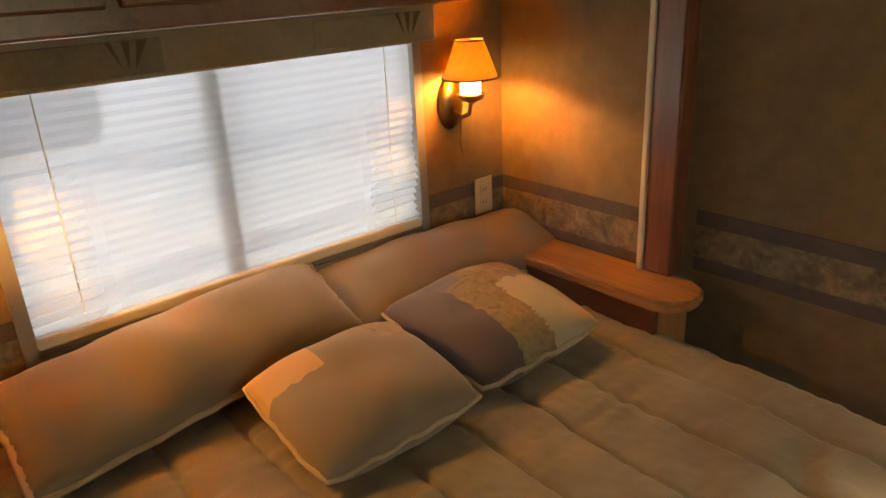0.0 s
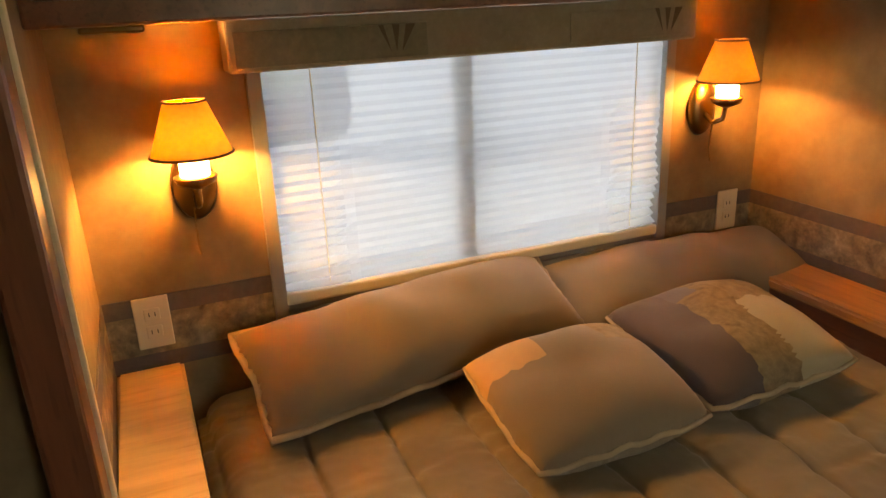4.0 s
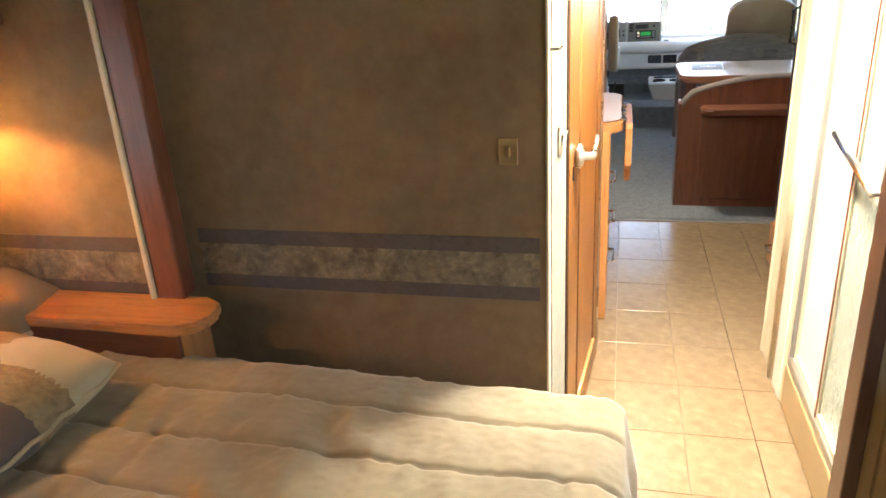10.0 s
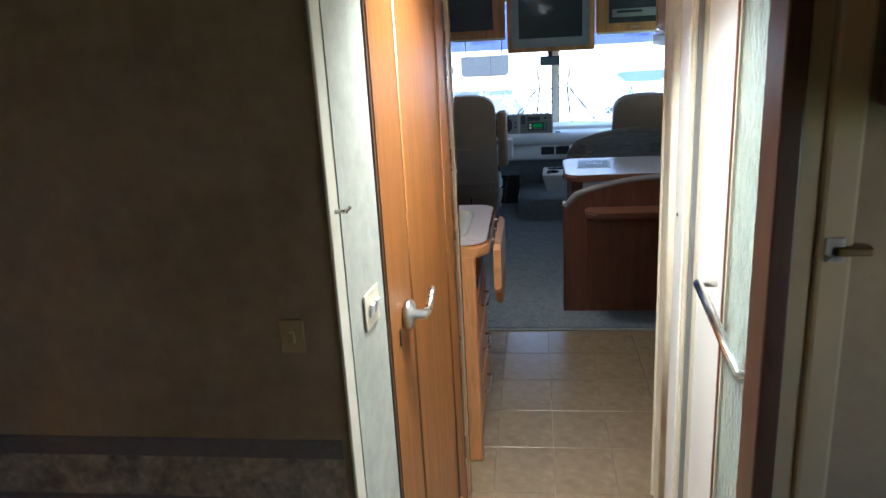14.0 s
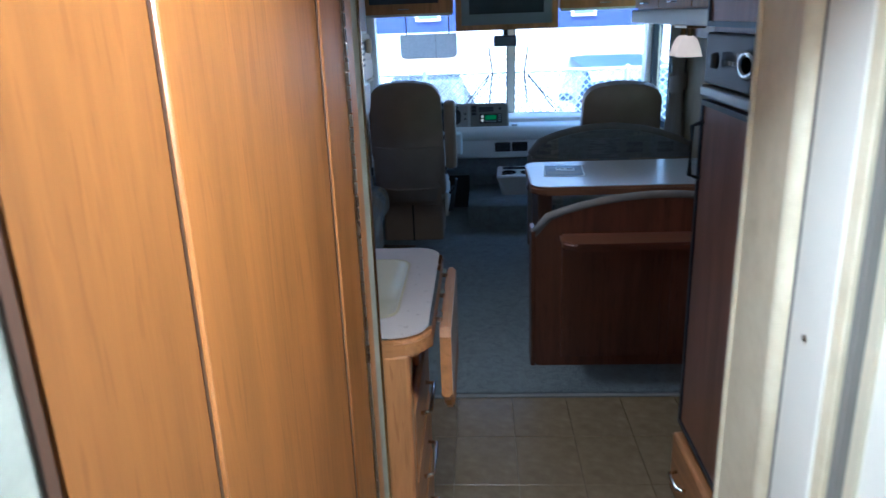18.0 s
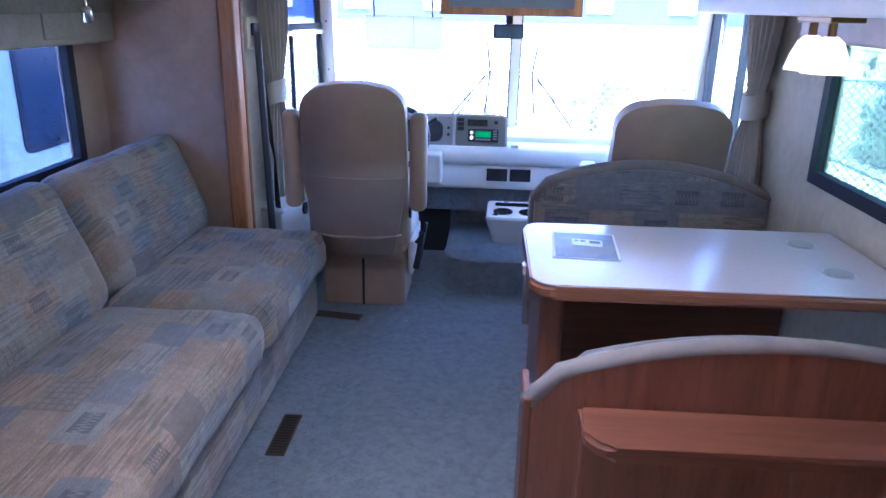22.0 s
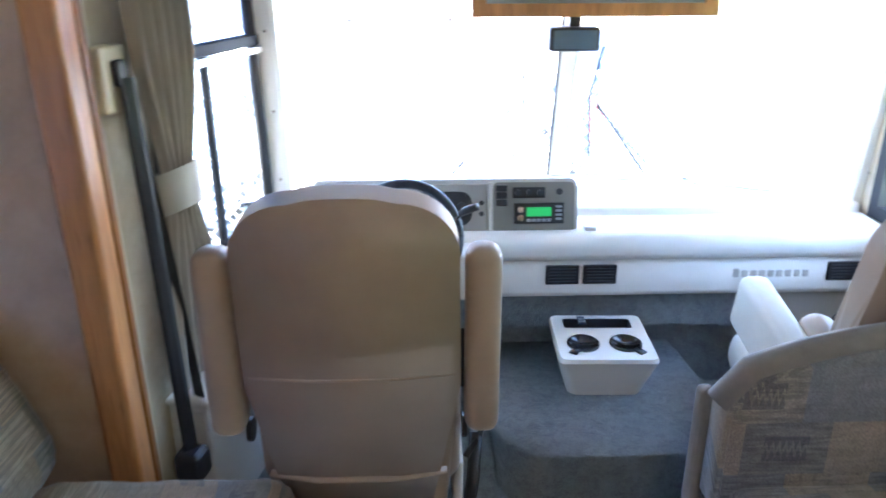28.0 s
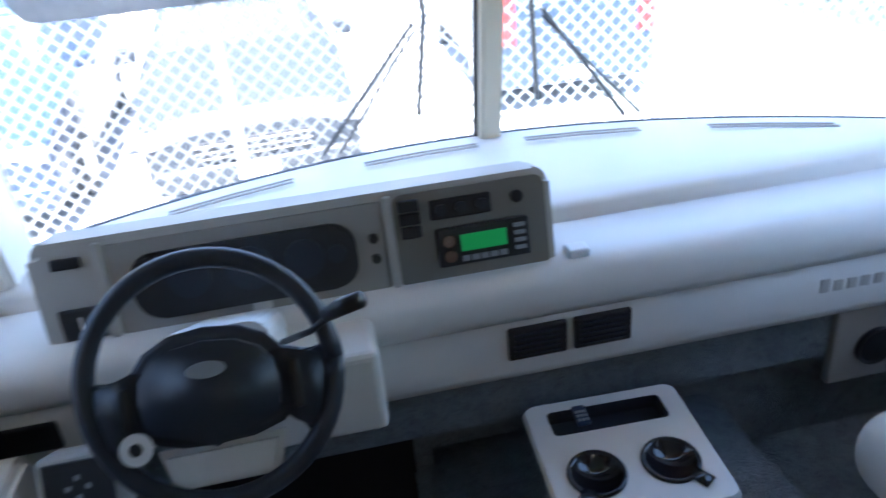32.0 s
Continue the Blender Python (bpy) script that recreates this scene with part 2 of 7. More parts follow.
def thin_cloth(name, col, clear=0.3, trans=0.5, rough_scale=60.0, var=0.14):
    """Cloth or film that lets light through."""
    m, nt, N, L, b = nodes_of(name)
    N.remove(b)
    di, ts, tr = N.new("ShaderNodeBsdfDiffuse"), N.new("ShaderNodeBsdfTranslucent"), N.new("ShaderNodeBsdfTransparent")
    fine = noise_tex(N, L, tex_space(N, L), rough_scale, 3)
    c = ramp(N, L, fine, [(0.3, tuple(k * (1 - var) for k in col)), (0.7, col)])
    L.new(c, di.inputs[0])
    L.new(c, ts.inputs[0])
    m1, m2 = N.new("ShaderNodeMixShader"), N.new("ShaderNodeMixShader")
    m1.inputs[0].default_value, m2.inputs[0].default_value = trans, clear
    L.new(di.outputs[0], m1.inputs[1])
    L.new(ts.outputs[0], m1.inputs[2])
    L.new(m1.outputs[0], m2.inputs[1])
    L.new(tr.outputs[0], m2.inputs[2])
    L.new(m2.outputs[0], N["Material Output"].inputs[0])
    return m


def glow(name, col, strength):
    m, nt, N, L, b = nodes_of(name)
    b.inputs["Base Color"].default_value = (*col, 1)
    b.inputs["Emission Color"].default_value = (*col, 1)
    b.inputs["Emission Strength"].default_value = strength
    return m


OAK = wood("honey_oak", (0.47, 0.21, 0.075), (0.25, 0.085, 0.024))
OAK_Y = wood("honey_oak_lengthwise", (0.47, 0.21, 0.075), (0.25, 0.085, 0.024), 'y')
OAK_X = wood("honey_oak_across", (0.47, 0.21, 0.075), (0.25, 0.085, 0.024), 'x')
CHERRY = wood("reddish_cherry", (0.175, 0.060, 0.029), (0.08, 0.024, 0.0125))
FRIDGE_WOOD = wood("brown_cherry_veneer", (0.27, 0.125, 0.08), (0.14, 0.056, 0.034))
RED_OAK_X = wood("red_stained_oak_across", (0.26, 0.10, 0.045), (0.13, 0.045, 0.02), 'x')
WALNUT = wood("dark_walnut_edge", (0.075, 0.035, 0.02), (0.03, 0.014, 0.009))
CHERRY_X = wood("reddish_cherry_across", (0.175, 0.060, 0.029), (0.08, 0.024, 0.0125), 'x')
PALE = wood("pickled_maple", (0.52, 0.4, 0.24), (0.38, 0.27, 0.14), 'y')
FLATOAK = wood("flat_sawn_oak", (0.25, 0.092, 0.0175), (0.15, 0.046, 0.008), 'z', 0.42)
SLIDE_PANEL = mottled("brown_slide_panel", (0.36, 0.245, 0.165), (0.44, 0.31, 0.215), (0.50, 0.36, 0.26), 0.5, 2.5, 14)
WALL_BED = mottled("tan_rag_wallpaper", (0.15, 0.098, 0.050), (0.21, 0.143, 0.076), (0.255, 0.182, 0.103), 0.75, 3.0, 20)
# the cream wallpaper darkened and warmed, with the wall's shade put into its colour
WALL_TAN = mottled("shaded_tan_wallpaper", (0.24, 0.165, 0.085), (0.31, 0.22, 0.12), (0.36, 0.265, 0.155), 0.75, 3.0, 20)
WALL_HALL = mottled("pale_grey_rag_wallpaper", (0.27, 0.265, 0.215), (0.375, 0.365, 0.30), (0.45, 0.44, 0.37), 0.7, 5.0, 26)
WALL_CREAM = mottled("cream_wallpaper", (0.48, 0.40, 0.27), (0.57, 0.49, 0.35), (0.63, 0.56, 0.42), 0.75, 4.0, 24)
BAND_DARK = mottled("grey_brown_border_band", (0.065, 0.053, 0.05), (0.095, 0.079, 0.072), (0.12, 0.10, 0.088), 0.8, 8, 60)
BAND_FLORAL = mottled("floral_border_print", (0.06, 0.047, 0.033), (0.20, 0.155, 0.10), (0.38, 0.31, 0.21), 0.8, 16, 52)
WHITE_TRIM = M("white_painted_panel", (0.84, 0.82, 0.75), 0.35, var=0.03)
COL_CREAM = mottled("pale_marbled_vinyl", (0.62, 0.54, 0.38), (0.75, 0.67, 0.50), (0.81, 0.74, 0.58), 0.5, 7.0, 18)
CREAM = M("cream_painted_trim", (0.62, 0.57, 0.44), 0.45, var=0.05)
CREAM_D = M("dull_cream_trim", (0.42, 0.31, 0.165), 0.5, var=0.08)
CEIL = M("pale_ceiling_vinyl", (0.74, 0.74, 0.72), 0.8, var=0.04, scale=2, bmp=0.15)
CARPET = None
VINYL = mottled("tan_vinyl_tile", (0.165, 0.113, 0.064), (0.235, 0.166, 0.096), (0.30, 0.222, 0.135), 0.25, 6.0, 22)
GROUT = M("tan_grout", (0.31, 0.23, 0.145), 0.7)
LAMINATE = M("pinkish_beige_laminate", (0.52, 0.42, 0.36), 0.3, var=0.02, scale=40, fine=300, bmp=0.0)
TABLETOP = M("pale_lilac_grey_laminate", (0.56, 0.5, 0.49), 0.22, var=0.02, scale=70, fine=320, bmp=0.0)
SINK = M("almond_moulded_sink", (0.50, 0.40, 0.25), 0.4, var=0.03, bmp=0.0)
PLASTIC_W = M("white_moulded_plastic", (0.66, 0.64, 0.6), 0.45, var=0.03, fine=400, bmp=0.15)
PLASTIC_A = M("almond_plastic", (0.62, 0.54, 0.40), 0.4, var=0.03, bmp=0.0)
TAN_PLASTIC = M("ochre_almond_plastic", (0.30, 0.215, 0.10), 0.4, var=0.05, bmp=0.0)
PLASTIC_G = M("warm_grey_dash_plastic", (0.30, 0.28, 0.25), 0.5, var=0.05, fine=380, bmp=0.2)
PLASTIC_L = M("light_warm_grey_plastic", (0.44, 0.42, 0.38), 0.5, var=0.05, fine=380, bmp=0.2)
PLASTIC_GD = M("dark_taupe_dash_plastic", (0.185, 0.175, 0.15), 0.5, var=0.05, fine=380, bmp=0.2)
BLACK = M("black_plastic", (0.018, 0.018, 0.02), 0.42, var=0.15)
BLACK_GL = M("glossy_black_enamel", (0.012, 0.012, 0.014), 0.12, var=0.1, bmp=0.0)
NAVY_BLACK = M("blue_black_rubbery_plastic", (0.022, 0.026, 0.036), 0.4, var=0.12, fine=300, bmp=0.12)
RUBBER = M("matt_black_window_frame", (0.008, 0.009, 0.011), 0.7, var=0.1, fine=200, bmp=0.05)
LEATHER = M("beige_leatherette", (0.36, 0.257, 0.18), 0.42, var=0.07, scale=9, fine=260, bmp=0.18, bdist=0.002)
LEATHER_L = M("pale_ivory_leatherette", (0.60, 0.55, 0.47), 0.42, var=0.05, scale=9, fine=260, bmp=0.18, bdist=0.002)
PIPING = M("light_piping", (0.5, 0.42, 0.34), 0.5)
CHROME = M("chrome", (0.75, 0.74, 0.72), 0.16, 1.0, var=0.04, bmp=0.0)
NICKEL = M("brushed_nickel", (0.55, 0.53, 0.49), 0.28, 1.0, var=0.06, bmp=0.0)
BRONZE = M("antique_brass", (0.23, 0.15, 0.075), 0.32, 1.0, var=0.2, bmp=0.0)
BRASS_TRIM = M("polished_gold_trim", (0.62, 0.48, 0.26), 0.22, 1.0, var=0.08, bmp=0.0)
ALU = M("anodised_aluminium", (0.6, 0.6, 0.58), 0.35, 1.0, var=0.05, bmp=0.0)
GREY_TRIM = M("grey_window_trim", (0.23, 0.22, 0.21), 0.5, var=0.08)
QUILT = M("taupe_quilted_comforter", (0.25, 0.202, 0.127), 0.85, var=0.18, scale=7, fine=420, bmp=0.3, bdist=0.002, sheen=0.25)
SHAM = M("taupe_pillow_sham", (0.22, 0.17, 0.105), 0.85, var=0.1, scale=6, fine=420, bmp=0.3, bdist=0.002, sheen=0.25)
FLANGE = M("cream_twisted_cord", (0.48, 0.37, 0.23), 0.8, var=0.2, fine=200, bmp=0.6)
CUSH_A = M("tan_cushion_patch", (0.50, 0.31, 0.13), 0.85, var=0.15, fine=400, bmp=0.3, sheen=0.2)
CUSH_B = M("plum_grey_cushion_patch", (0.105, 0.075, 0.062), 0.85, var=0.2, fine=400, bmp=0.3, sheen=0.2)
CUSH_C = mottled("printed_script_patch", (0.14, 0.095, 0.05), (0.26, 0.19, 0.10), (0.33, 0.25, 0.14), 0.85, 30, 60)
CUSH_E = mottled("tan_leaf_print_patch", (0.16, 0.11, 0.06), (0.30, 0.225, 0.13), (0.36, 0.28, 0.17), 0.85, 14, 40)
CUSH_F = M("grey_violet_cushion_patch", (0.13, 0.105, 0.10), 0.85, var=0.2, fine=400, bmp=0.3, sheen=0.2)
CUSH_D = M("pale_sage_cushion_patch", (0.42, 0.36, 0.23), 0.85, var=0.12, fine=400, bmp=0.3, sheen=0.2)
VALANCE = mottled("grey_tan_valance_cloth", (0.25, 0.215, 0.165), (0.31, 0.27, 0.21), (0.37, 0.33, 0.26), 0.85, 6, 60)
VALANCE_P = mottled("olive_valance_patch", (0.17, 0.155, 0.115), (0.23, 0.21, 0.155), (0.29, 0.26, 0.2), 0.85, 7, 60)
LEAF_PRINT = M("brown_leaf_print", (0.13, 0.10, 0.065), 0.85)
BLIND = thin_cloth("pleated_shade_film", (0.86, 0.87, 0.90), 0.46, 0.66, 300.0, 0.04)
BLIND_BAR = M("ivory_blind_rail", (0.62, 0.56, 0.42), 0.45, var=0.04)
SHADE = thin_cloth("amber_lampshade_cloth", (0.80, 0.36, 0.10), 0.0, 0.022, 90)
SHADE_TRIM = M("brown_shade_trim", (0.10, 0.045, 0.018), 0.7)
BULB = glow("warm_bulb", (1.0, 0.62, 0.24), 4.6)
FROST = glow("warm_frosted_glass_shade", (1.0, 0.72, 0.55), 0.09)
CEIL_LAMP = glow("lit_ceiling_diffuser", (1.0, 0.93, 0.80), 2.0)
SOFA = patchwork("patchwork_upholstery", [(0.255, 0.205, 0.148), (0.215, 0.205, 0.19), (0.30, 0.225, 0.155), (0.26, 0.24, 0.20), (0.195, 0.155, 0.122), (0.325, 0.275, 0.205), (0.19, 0.183, 0.178), (0.285, 0.21, 0.145)], 'y', (0.175, 0.125))
SOFA_BLUE = patchwork("slate_patchwork_upholstery", [(0.185, 0.17, 0.165), (0.25, 0.215, 0.185), (0.195, 0.187, 0.195), (0.285, 0.23, 0.185)], 'x', (0.2, 0.14))
WELT = M("grey_brown_padded_welt", (0.20, 0.165, 0.14), 0.85, var=0.15, scale=14, fine=300, bmp=0.3, sheen=0.15)
CURTAIN_TIE = M("pale_satin_tie", (0.42, 0.38, 0.31), 0.6, var=0.1, scale=9, fine=300, bmp=0.2, sheen=0.3)
CURTAIN = M("taupe_drape", (0.30, 0.26, 0.205), 0.85, var=0.12, scale=4, fine=300, bmp=0.25, sheen=0.3)
CLEAR = glass("clear_pane")
WINDSCREEN = dusty_glass("windscreen_pane", (0.96, 0.97, 0.98), 0.04, 0.045)
TINTED = glass("tinted_pane", (0.54, 0.58, 0.61), 0.06)
GREENISH = glass("green_tinted_pane", (0.33, 0.40, 0.35), 0.06)
PRIVACY = glass("dark_tinted_pane", (0.36, 0.41, 0.50), 0.06)
RIPPLE = None
SCREEN_TV = M("dark_tv_tube", (0.055, 0.068, 0.082), 0.16, var=0.1, bmp=0.0)
TV_GREY = M("silver_grey_tv_plastic", (0.27, 0.29, 0.31), 0.4, var=0.04)
LCD = glow("green_radio_display", (0.015, 0.33, 0.075), 0.025)
CAR_SILVER = M("silver_car_paint", (0.022, 0.027, 0.035), 0.55, 0.0, var=0.03, bmp=0.0)
CAR_BLUE = M("dark_blue_car_paint", (0.02, 0.04, 0.085), 0.35, 0.2, var=0.05, bmp=0.0, coat=0.3)
CAR_GLASS = M("dark_car_glass", (0.10, 0.15, 0.20), 0.1, var=0.1, bmp=0.0)
TYRE = M("tyre_rubber", (0.02, 0.02, 0.02), 0.85)
RED_LENS = M("red_lamp_lens", (0.45, 0.02, 0.02), 0.2, bmp=0.0)
PAPER = M("white_paper", (0.7, 0.7, 0.7), 0.5, var=0.02)
PRINT = mottled("grey_blue_print", (0.05, 0.06, 0.09), (0.13, 0.14, 0.18), (0.30, 0.32, 0.36), 0.4, 14, 60)
ASPHALT = mottled("sunlit_asphalt", (0.30, 0.30, 0.29), (0.36, 0.36, 0.35), (0.41, 0.41, 0.40), 0.9, 0.6, 30)
GALV = M("galvanised_wire", (0.5, 0.51, 0.52), 0.4, 0.8, var=0.08, bmp=0.0)
GRASS = mottled("sunlit_mown_grass", (0.045, 0.10, 0.025), (0.07, 0.15, 0.04), (0.10, 0.19, 0.055), 0.9, 3.0, 60)
LEAF = M("hedge_leaf", (0.055, 0.13, 0.04), 0.6, var=0.4, scale=12)
COACH_GLASS = M("dark_navy_coach_glass", (0.018, 0.026, 0.045), 0.3, var=0.2, bmp=0.0)
RV_WHITE = M("white_gelcoat", (0.44, 0.47, 0.52), 0.3, var=0.03, bmp=0.0, coat=0.3)
RV_PANEL = M("pale_grey_gelcoat", (0.33, 0.35, 0.41), 0.3, var=0.04, bmp=0.0)
RV_GREY = M("grey_gelcoat_stripe", (0.26, 0.29, 0.34), 0.3, var=0.04, bmp=0.0)
SIDING = M("blue_building_siding", (0.006, 0.018, 0.11), 0.6, var=0.06)
MIRROR = M("mirror_glass", (0.7, 0.75, 0.8), 0.03, 1.0, var=0.0, bmp=0.0)


def carpet_mat():
    m, nt, N, L, b = nodes_of("slate_blue_cut_pile")
    v = tex_space(N, L)
    big, mid, fine = noise_tex(N, L, v, 2.2, 4, 0.6, 0.4), noise_tex(N, L, v, 26, 6, 0.85, 0.3), noise_tex(N, L, v, 190, 3, 0.7)
    c = ramp(N, L, mid, [(0.38, (0.04, 0.057, 0.073)), (0.58, (0.42, 0.475, 0.50))])
    c = mixc(N, L, 0.4, c, ramp(N, L, big, [(0.3, (0.12, 0.155, 0.185)), (0.7, (0.31, 0.35, 0.375))]))
    c = mixc(N, L, 0.45, c, ramp(N, L, fine, [(0.3, (0.09, 0.12, 0.14)), (0.7, (0.36, 0.41, 0.43))]))
    L.new(c, b.inputs["Base Color"])
    b.inputs["Roughness"].default_value = 1.0
    b.inputs["Sheen Weight"].default_value = 0.3
    add = N.new("ShaderNodeMath")
    L.new(mid, add.inputs[0])
    L.new(fine, add.inputs[1])
    bump(N, L, b, add.outputs[0], 1.0, 0.035)
    return m


def ripple_glass():
    m, nt, N, L, b = nodes_of("rippled_obscure_glass")
    v = tex_space(N, L, (1, 1, 0.62))
    n = noise_tex(N, L, v, 68, 2, 0.45, 0.5)
    b.inputs["Base Color"].default_value = (0.52, 0.555, 0.49, 1)
    b.inputs["Transmission Weight"].default_value = 0.55
    b.inputs["Roughness"].default_value = 0.16
    b.inputs["IOR"].default_value = 1.45
    bump(N, L, b, n, 0.8, 0.008)
    return m


CARPET, RIPPLE = carpet_mat(), ripple_glass()


# ---- mesh helpers ----
def link_mesh(name, bm, mat, parent=None, smooth=False):
    me = bpy.data.meshes.new(name)
    bmesh.ops.recalc_face_normals(bm, faces=bm.faces)
    bm.to_mesh(me)
    bm.free()
    for mt in (mat if isinstance(mat, (list, tuple)) else [mat]):
        me.materials.append(mt)
    if smooth:
        for p in me.polygons:
            p.use_smooth = True
    ob = new(name, me)
    if parent:
        ob.parent = parent
    return ob


def part(name, bm, mat, parent, label="", smooth=False):
    ob = link_mesh(name, bm, mat, parent, smooth)
    if label:
        tagged(ob, label)
    return ob


def thing(name, label, category, group="", at=(0, 0, 0)):
    e = new(name)
    e.location = at
    e.empty_display_size = 0.05
    return tagged(e, label, category, group)


def setting(name, bm, mat, label="", smooth=False):
    return tagged(link_mesh(name, bm, mat, None, smooth), label, "", "", "structure")


def box(x0, x1, y0, y1, z0, z1, bev=0.0, seg=2, bm=None):
    own = bm or bmesh.new()
    vs = [own.verts.new((x, y, z)) for x in (x0, x1) for y in (y0, y1) for z in (z0, z1)]
    fs = [own.faces.new([vs[i] for i in f]) for f in ((0, 1, 3, 2), (4, 6, 7, 5), (0, 4, 5, 1), (2, 3, 7, 6), (0, 2, 6, 4), (1, 5, 7, 3))]
    if bev:
        es = {e for f in fs for e in f.edges}
        bmesh.ops.bevel(own, geom=list(es), offset=bev, segments=seg, affect='EDGES', profile=0.5, clamp_overlap=True)
    return own


def prism(pts, axis, lo, hi, bev=0.0, seg=2, bm=None):
    """A polygon, given in the other two axes, drawn out along one axis."""
    own = bm or bmesh.new()

    def at(p, d):
        return {'x': (d, p[0], p[1]), 'y': (p[0], d, p[1]), 'z': (p[0], p[1], d)}[axis]
    a, b = [own.verts.new(at(p, lo)) for p in pts], [own.verts.new(at(p, hi)) for p in pts]
    fs = [own.faces.new(a), own.faces.new(b[::-1])]
    n = len(pts)
    for i in range(n):
        fs.append(own.faces.new((a[i], b[i], b[(i + 1) % n], a[(i + 1) % n])))
    if bev:
        bmesh.ops.bevel(own, geom=list(set(fs[0].edges) | set(fs[1].edges)), offset=bev, segments=seg, affect='EDGES', clamp_overlap=True)
    return own


def tube(pts, r, n=8, bm=None, flat=1.0):
    own = bm or bmesh.new()
    pts = [Vector(p) for p in pts]
    rings = []
    for i, p in enumerate(pts):
        d = (pts[min(i + 1, len(pts) - 1)] - pts[max(i - 1, 0)]).normalized()
        u = d.cross(Vector((0, 0, 1)))
        u = u.normalized() if u.length > 1e-3 else Vector((1, 0, 0))
        w = d.cross(u).normalized()
        rr = r[i] if isinstance(r, (list, tuple)) else r
        rings.append([own.verts.new(p + u * rr * math.cos(k * 2 * math.pi / n) + w * rr * flat * math.sin(k * 2 * math.pi / n)) for k in range(n)])
    for a, b in zip(rings, rings[1:]):
        for k in range(n):
            own.faces.new((a[k], a[(k + 1) % n], b[(k + 1) % n], b[k]))
    own.faces.new(rings[0][::-1])
    own.faces.new(rings[-1])
    return own


def lathe(prof, centre=(0, 0, 0), n=20, bm=None, axis='z'):
    own = bm or bmesh.new()
    rings = []
    for r, h in prof:
        ring = []
        for k in range(n):
            a = 2 * math.pi * k / n
            p = {'z': (r * math.cos(a), r * math.sin(a), h), 'x': (h, r * math.cos(a), r * math.sin(a)), 'y': (r * math.cos(a), h, r * math.sin(a))}[axis]
            ring.append(own.verts.new(Vector(p) + Vector(centre)))
        rings.append(ring)
    for a, b in zip(rings, rings[1:]):
        for k in range(n):
            own.faces.new((a[k], a[(k + 1) % n], b[(k + 1) % n], b[k]))
    if prof[0][0] > 1e-4:
        own.faces.new(rings[0][::-1])
    if prof[-1][0] > 1e-4:
        own.faces.new(rings[-1])
    bmesh.ops.remove_doubles(own, verts=own.verts, dist=1e-5)
    return own


def sheet(f, nu, nv, bm=None):
    """A grid of points f(u, v), u and v from 0 to 1."""
    own = bm or bmesh.new()
    g = [[own.verts.new(f(i / nu, j / nv)) for j in range(nv + 1)] for i in range(nu + 1)]
    for i in range(nu):
        for j in range(nv):
            own.faces.new((g[i][j], g[i + 1][j], g[i + 1][j + 1], g[i][j + 1]))
    return own


def cushion(lx, ly, h, nx=26, ny=20, power=0.42, wob=0.01, seed=0.0, edge=0.012, soft=0.0, paint=None):
    """A stuffed pillow lying in x and y, round its origin."""
    own = bmesh.new()

    def shape(sgn):
        def f(u, v):
            a, b = 2 * u - 1, 2 * v - 1
            k = max(0.0, (1 - a * a)) ** power * max(0.0, (1 - b * b)) ** power
            pull = 1 - 0.055 * (1 - abs(a)) * abs(b) ** 3
            pully = 1 - 0.055 * (1 - abs(b)) * abs(a) ** 3
            x, y = a * lx / 2 * pully * (1 - soft * b * b) ** 0.5, b * ly / 2 * pull * (1 - soft * a * a) ** 0.5
            w = wob * noise.noise(Vector((x * 7 + seed, y * 7, sgn * 3.0))) * k
            return Vector((x, y, sgn * (h / 2 * k + edge * 0.35) + w))
        return f
    sheet(shape(1), nx, ny, own)
    sheet(shape(-1), nx, ny, own)
    if paint:
        for n, fc in enumerate(own.faces):
            i, j = divmod(n % (nx * ny), ny)
            fc.material_index = paint((i + 0.5) / nx, 1 - (j + 0.5) / ny)
    bmesh.ops.remove_doubles(own, verts=own.verts, dist=edge * 0.72)
    return own


def moved(bm, m):
    bmesh.ops.transform(bm, matrix=m, verts=bm.verts)
    return bm


def plate_hole(axis, lo, hi, outer, hole):
    """A wall slab across one axis, with an oblong opening through it. outer and hole: (a0, a1, b0, b1)."""
    own = bmesh.new()
    a0, a1, b0, b1 = outer
    c0, c1, d0, d1 = hole

    def slab(p0, p1, q0, q1):
        if p1 - p0 < 1e-4 or q1 - q0 < 1e-4:
            return
        if axis == 'x':
            box(lo, hi, p0, p1, q0, q1, bm=own)
        elif axis == 'y':
            box(p0, p1, lo, hi, q0, q1, bm=own)
        else:
            box(p0, p1, q0, q1, lo, hi, bm=own)
    if c0 - a0 > 1e-4 and a1 - c1 > 1e-4 and b1 - d1 > 1e-4:
        def at(p, q, d):
            return {'x': (d, p, q), 'y': (p, d, q), 'z': (p, q, d)}[axis]
        if d0 - b0 > 1e-4:
            rings = [[[own.verts.new(at(p, q, d)) for p, q in ((e0, g0), (e1, g0), (e1, g1), (e0, g1))] for e0, e1, g0, g1 in ((a0, a1, b0, b1), (c0, c1, d0, d1))] for d in (lo, hi)]
            for i in range(4):
                k = (i + 1) % 4
                for o, h in rings:
                    own.faces.new((o[i], o[k], h[k], h[i]))
                for r in (0, 1):
                    own.faces.new((rings[0][r][i], rings[0][r][k], rings[1][r][k], rings[1][r][i]))
        else:
            prism([(a0, b0), (c0, b0), (c0, d1), (c1, d1), (c1, b0), (a1, b0), (a1, b1), (a0, b1)], axis, lo, hi, bm=own)
        return own
    slab(a0, c0, b0, b1)
    slab(c1, a1, b0, b1)
    slab(c0, c1, b0, d0)
    slab(c0, c1, d1, b1)
    return own


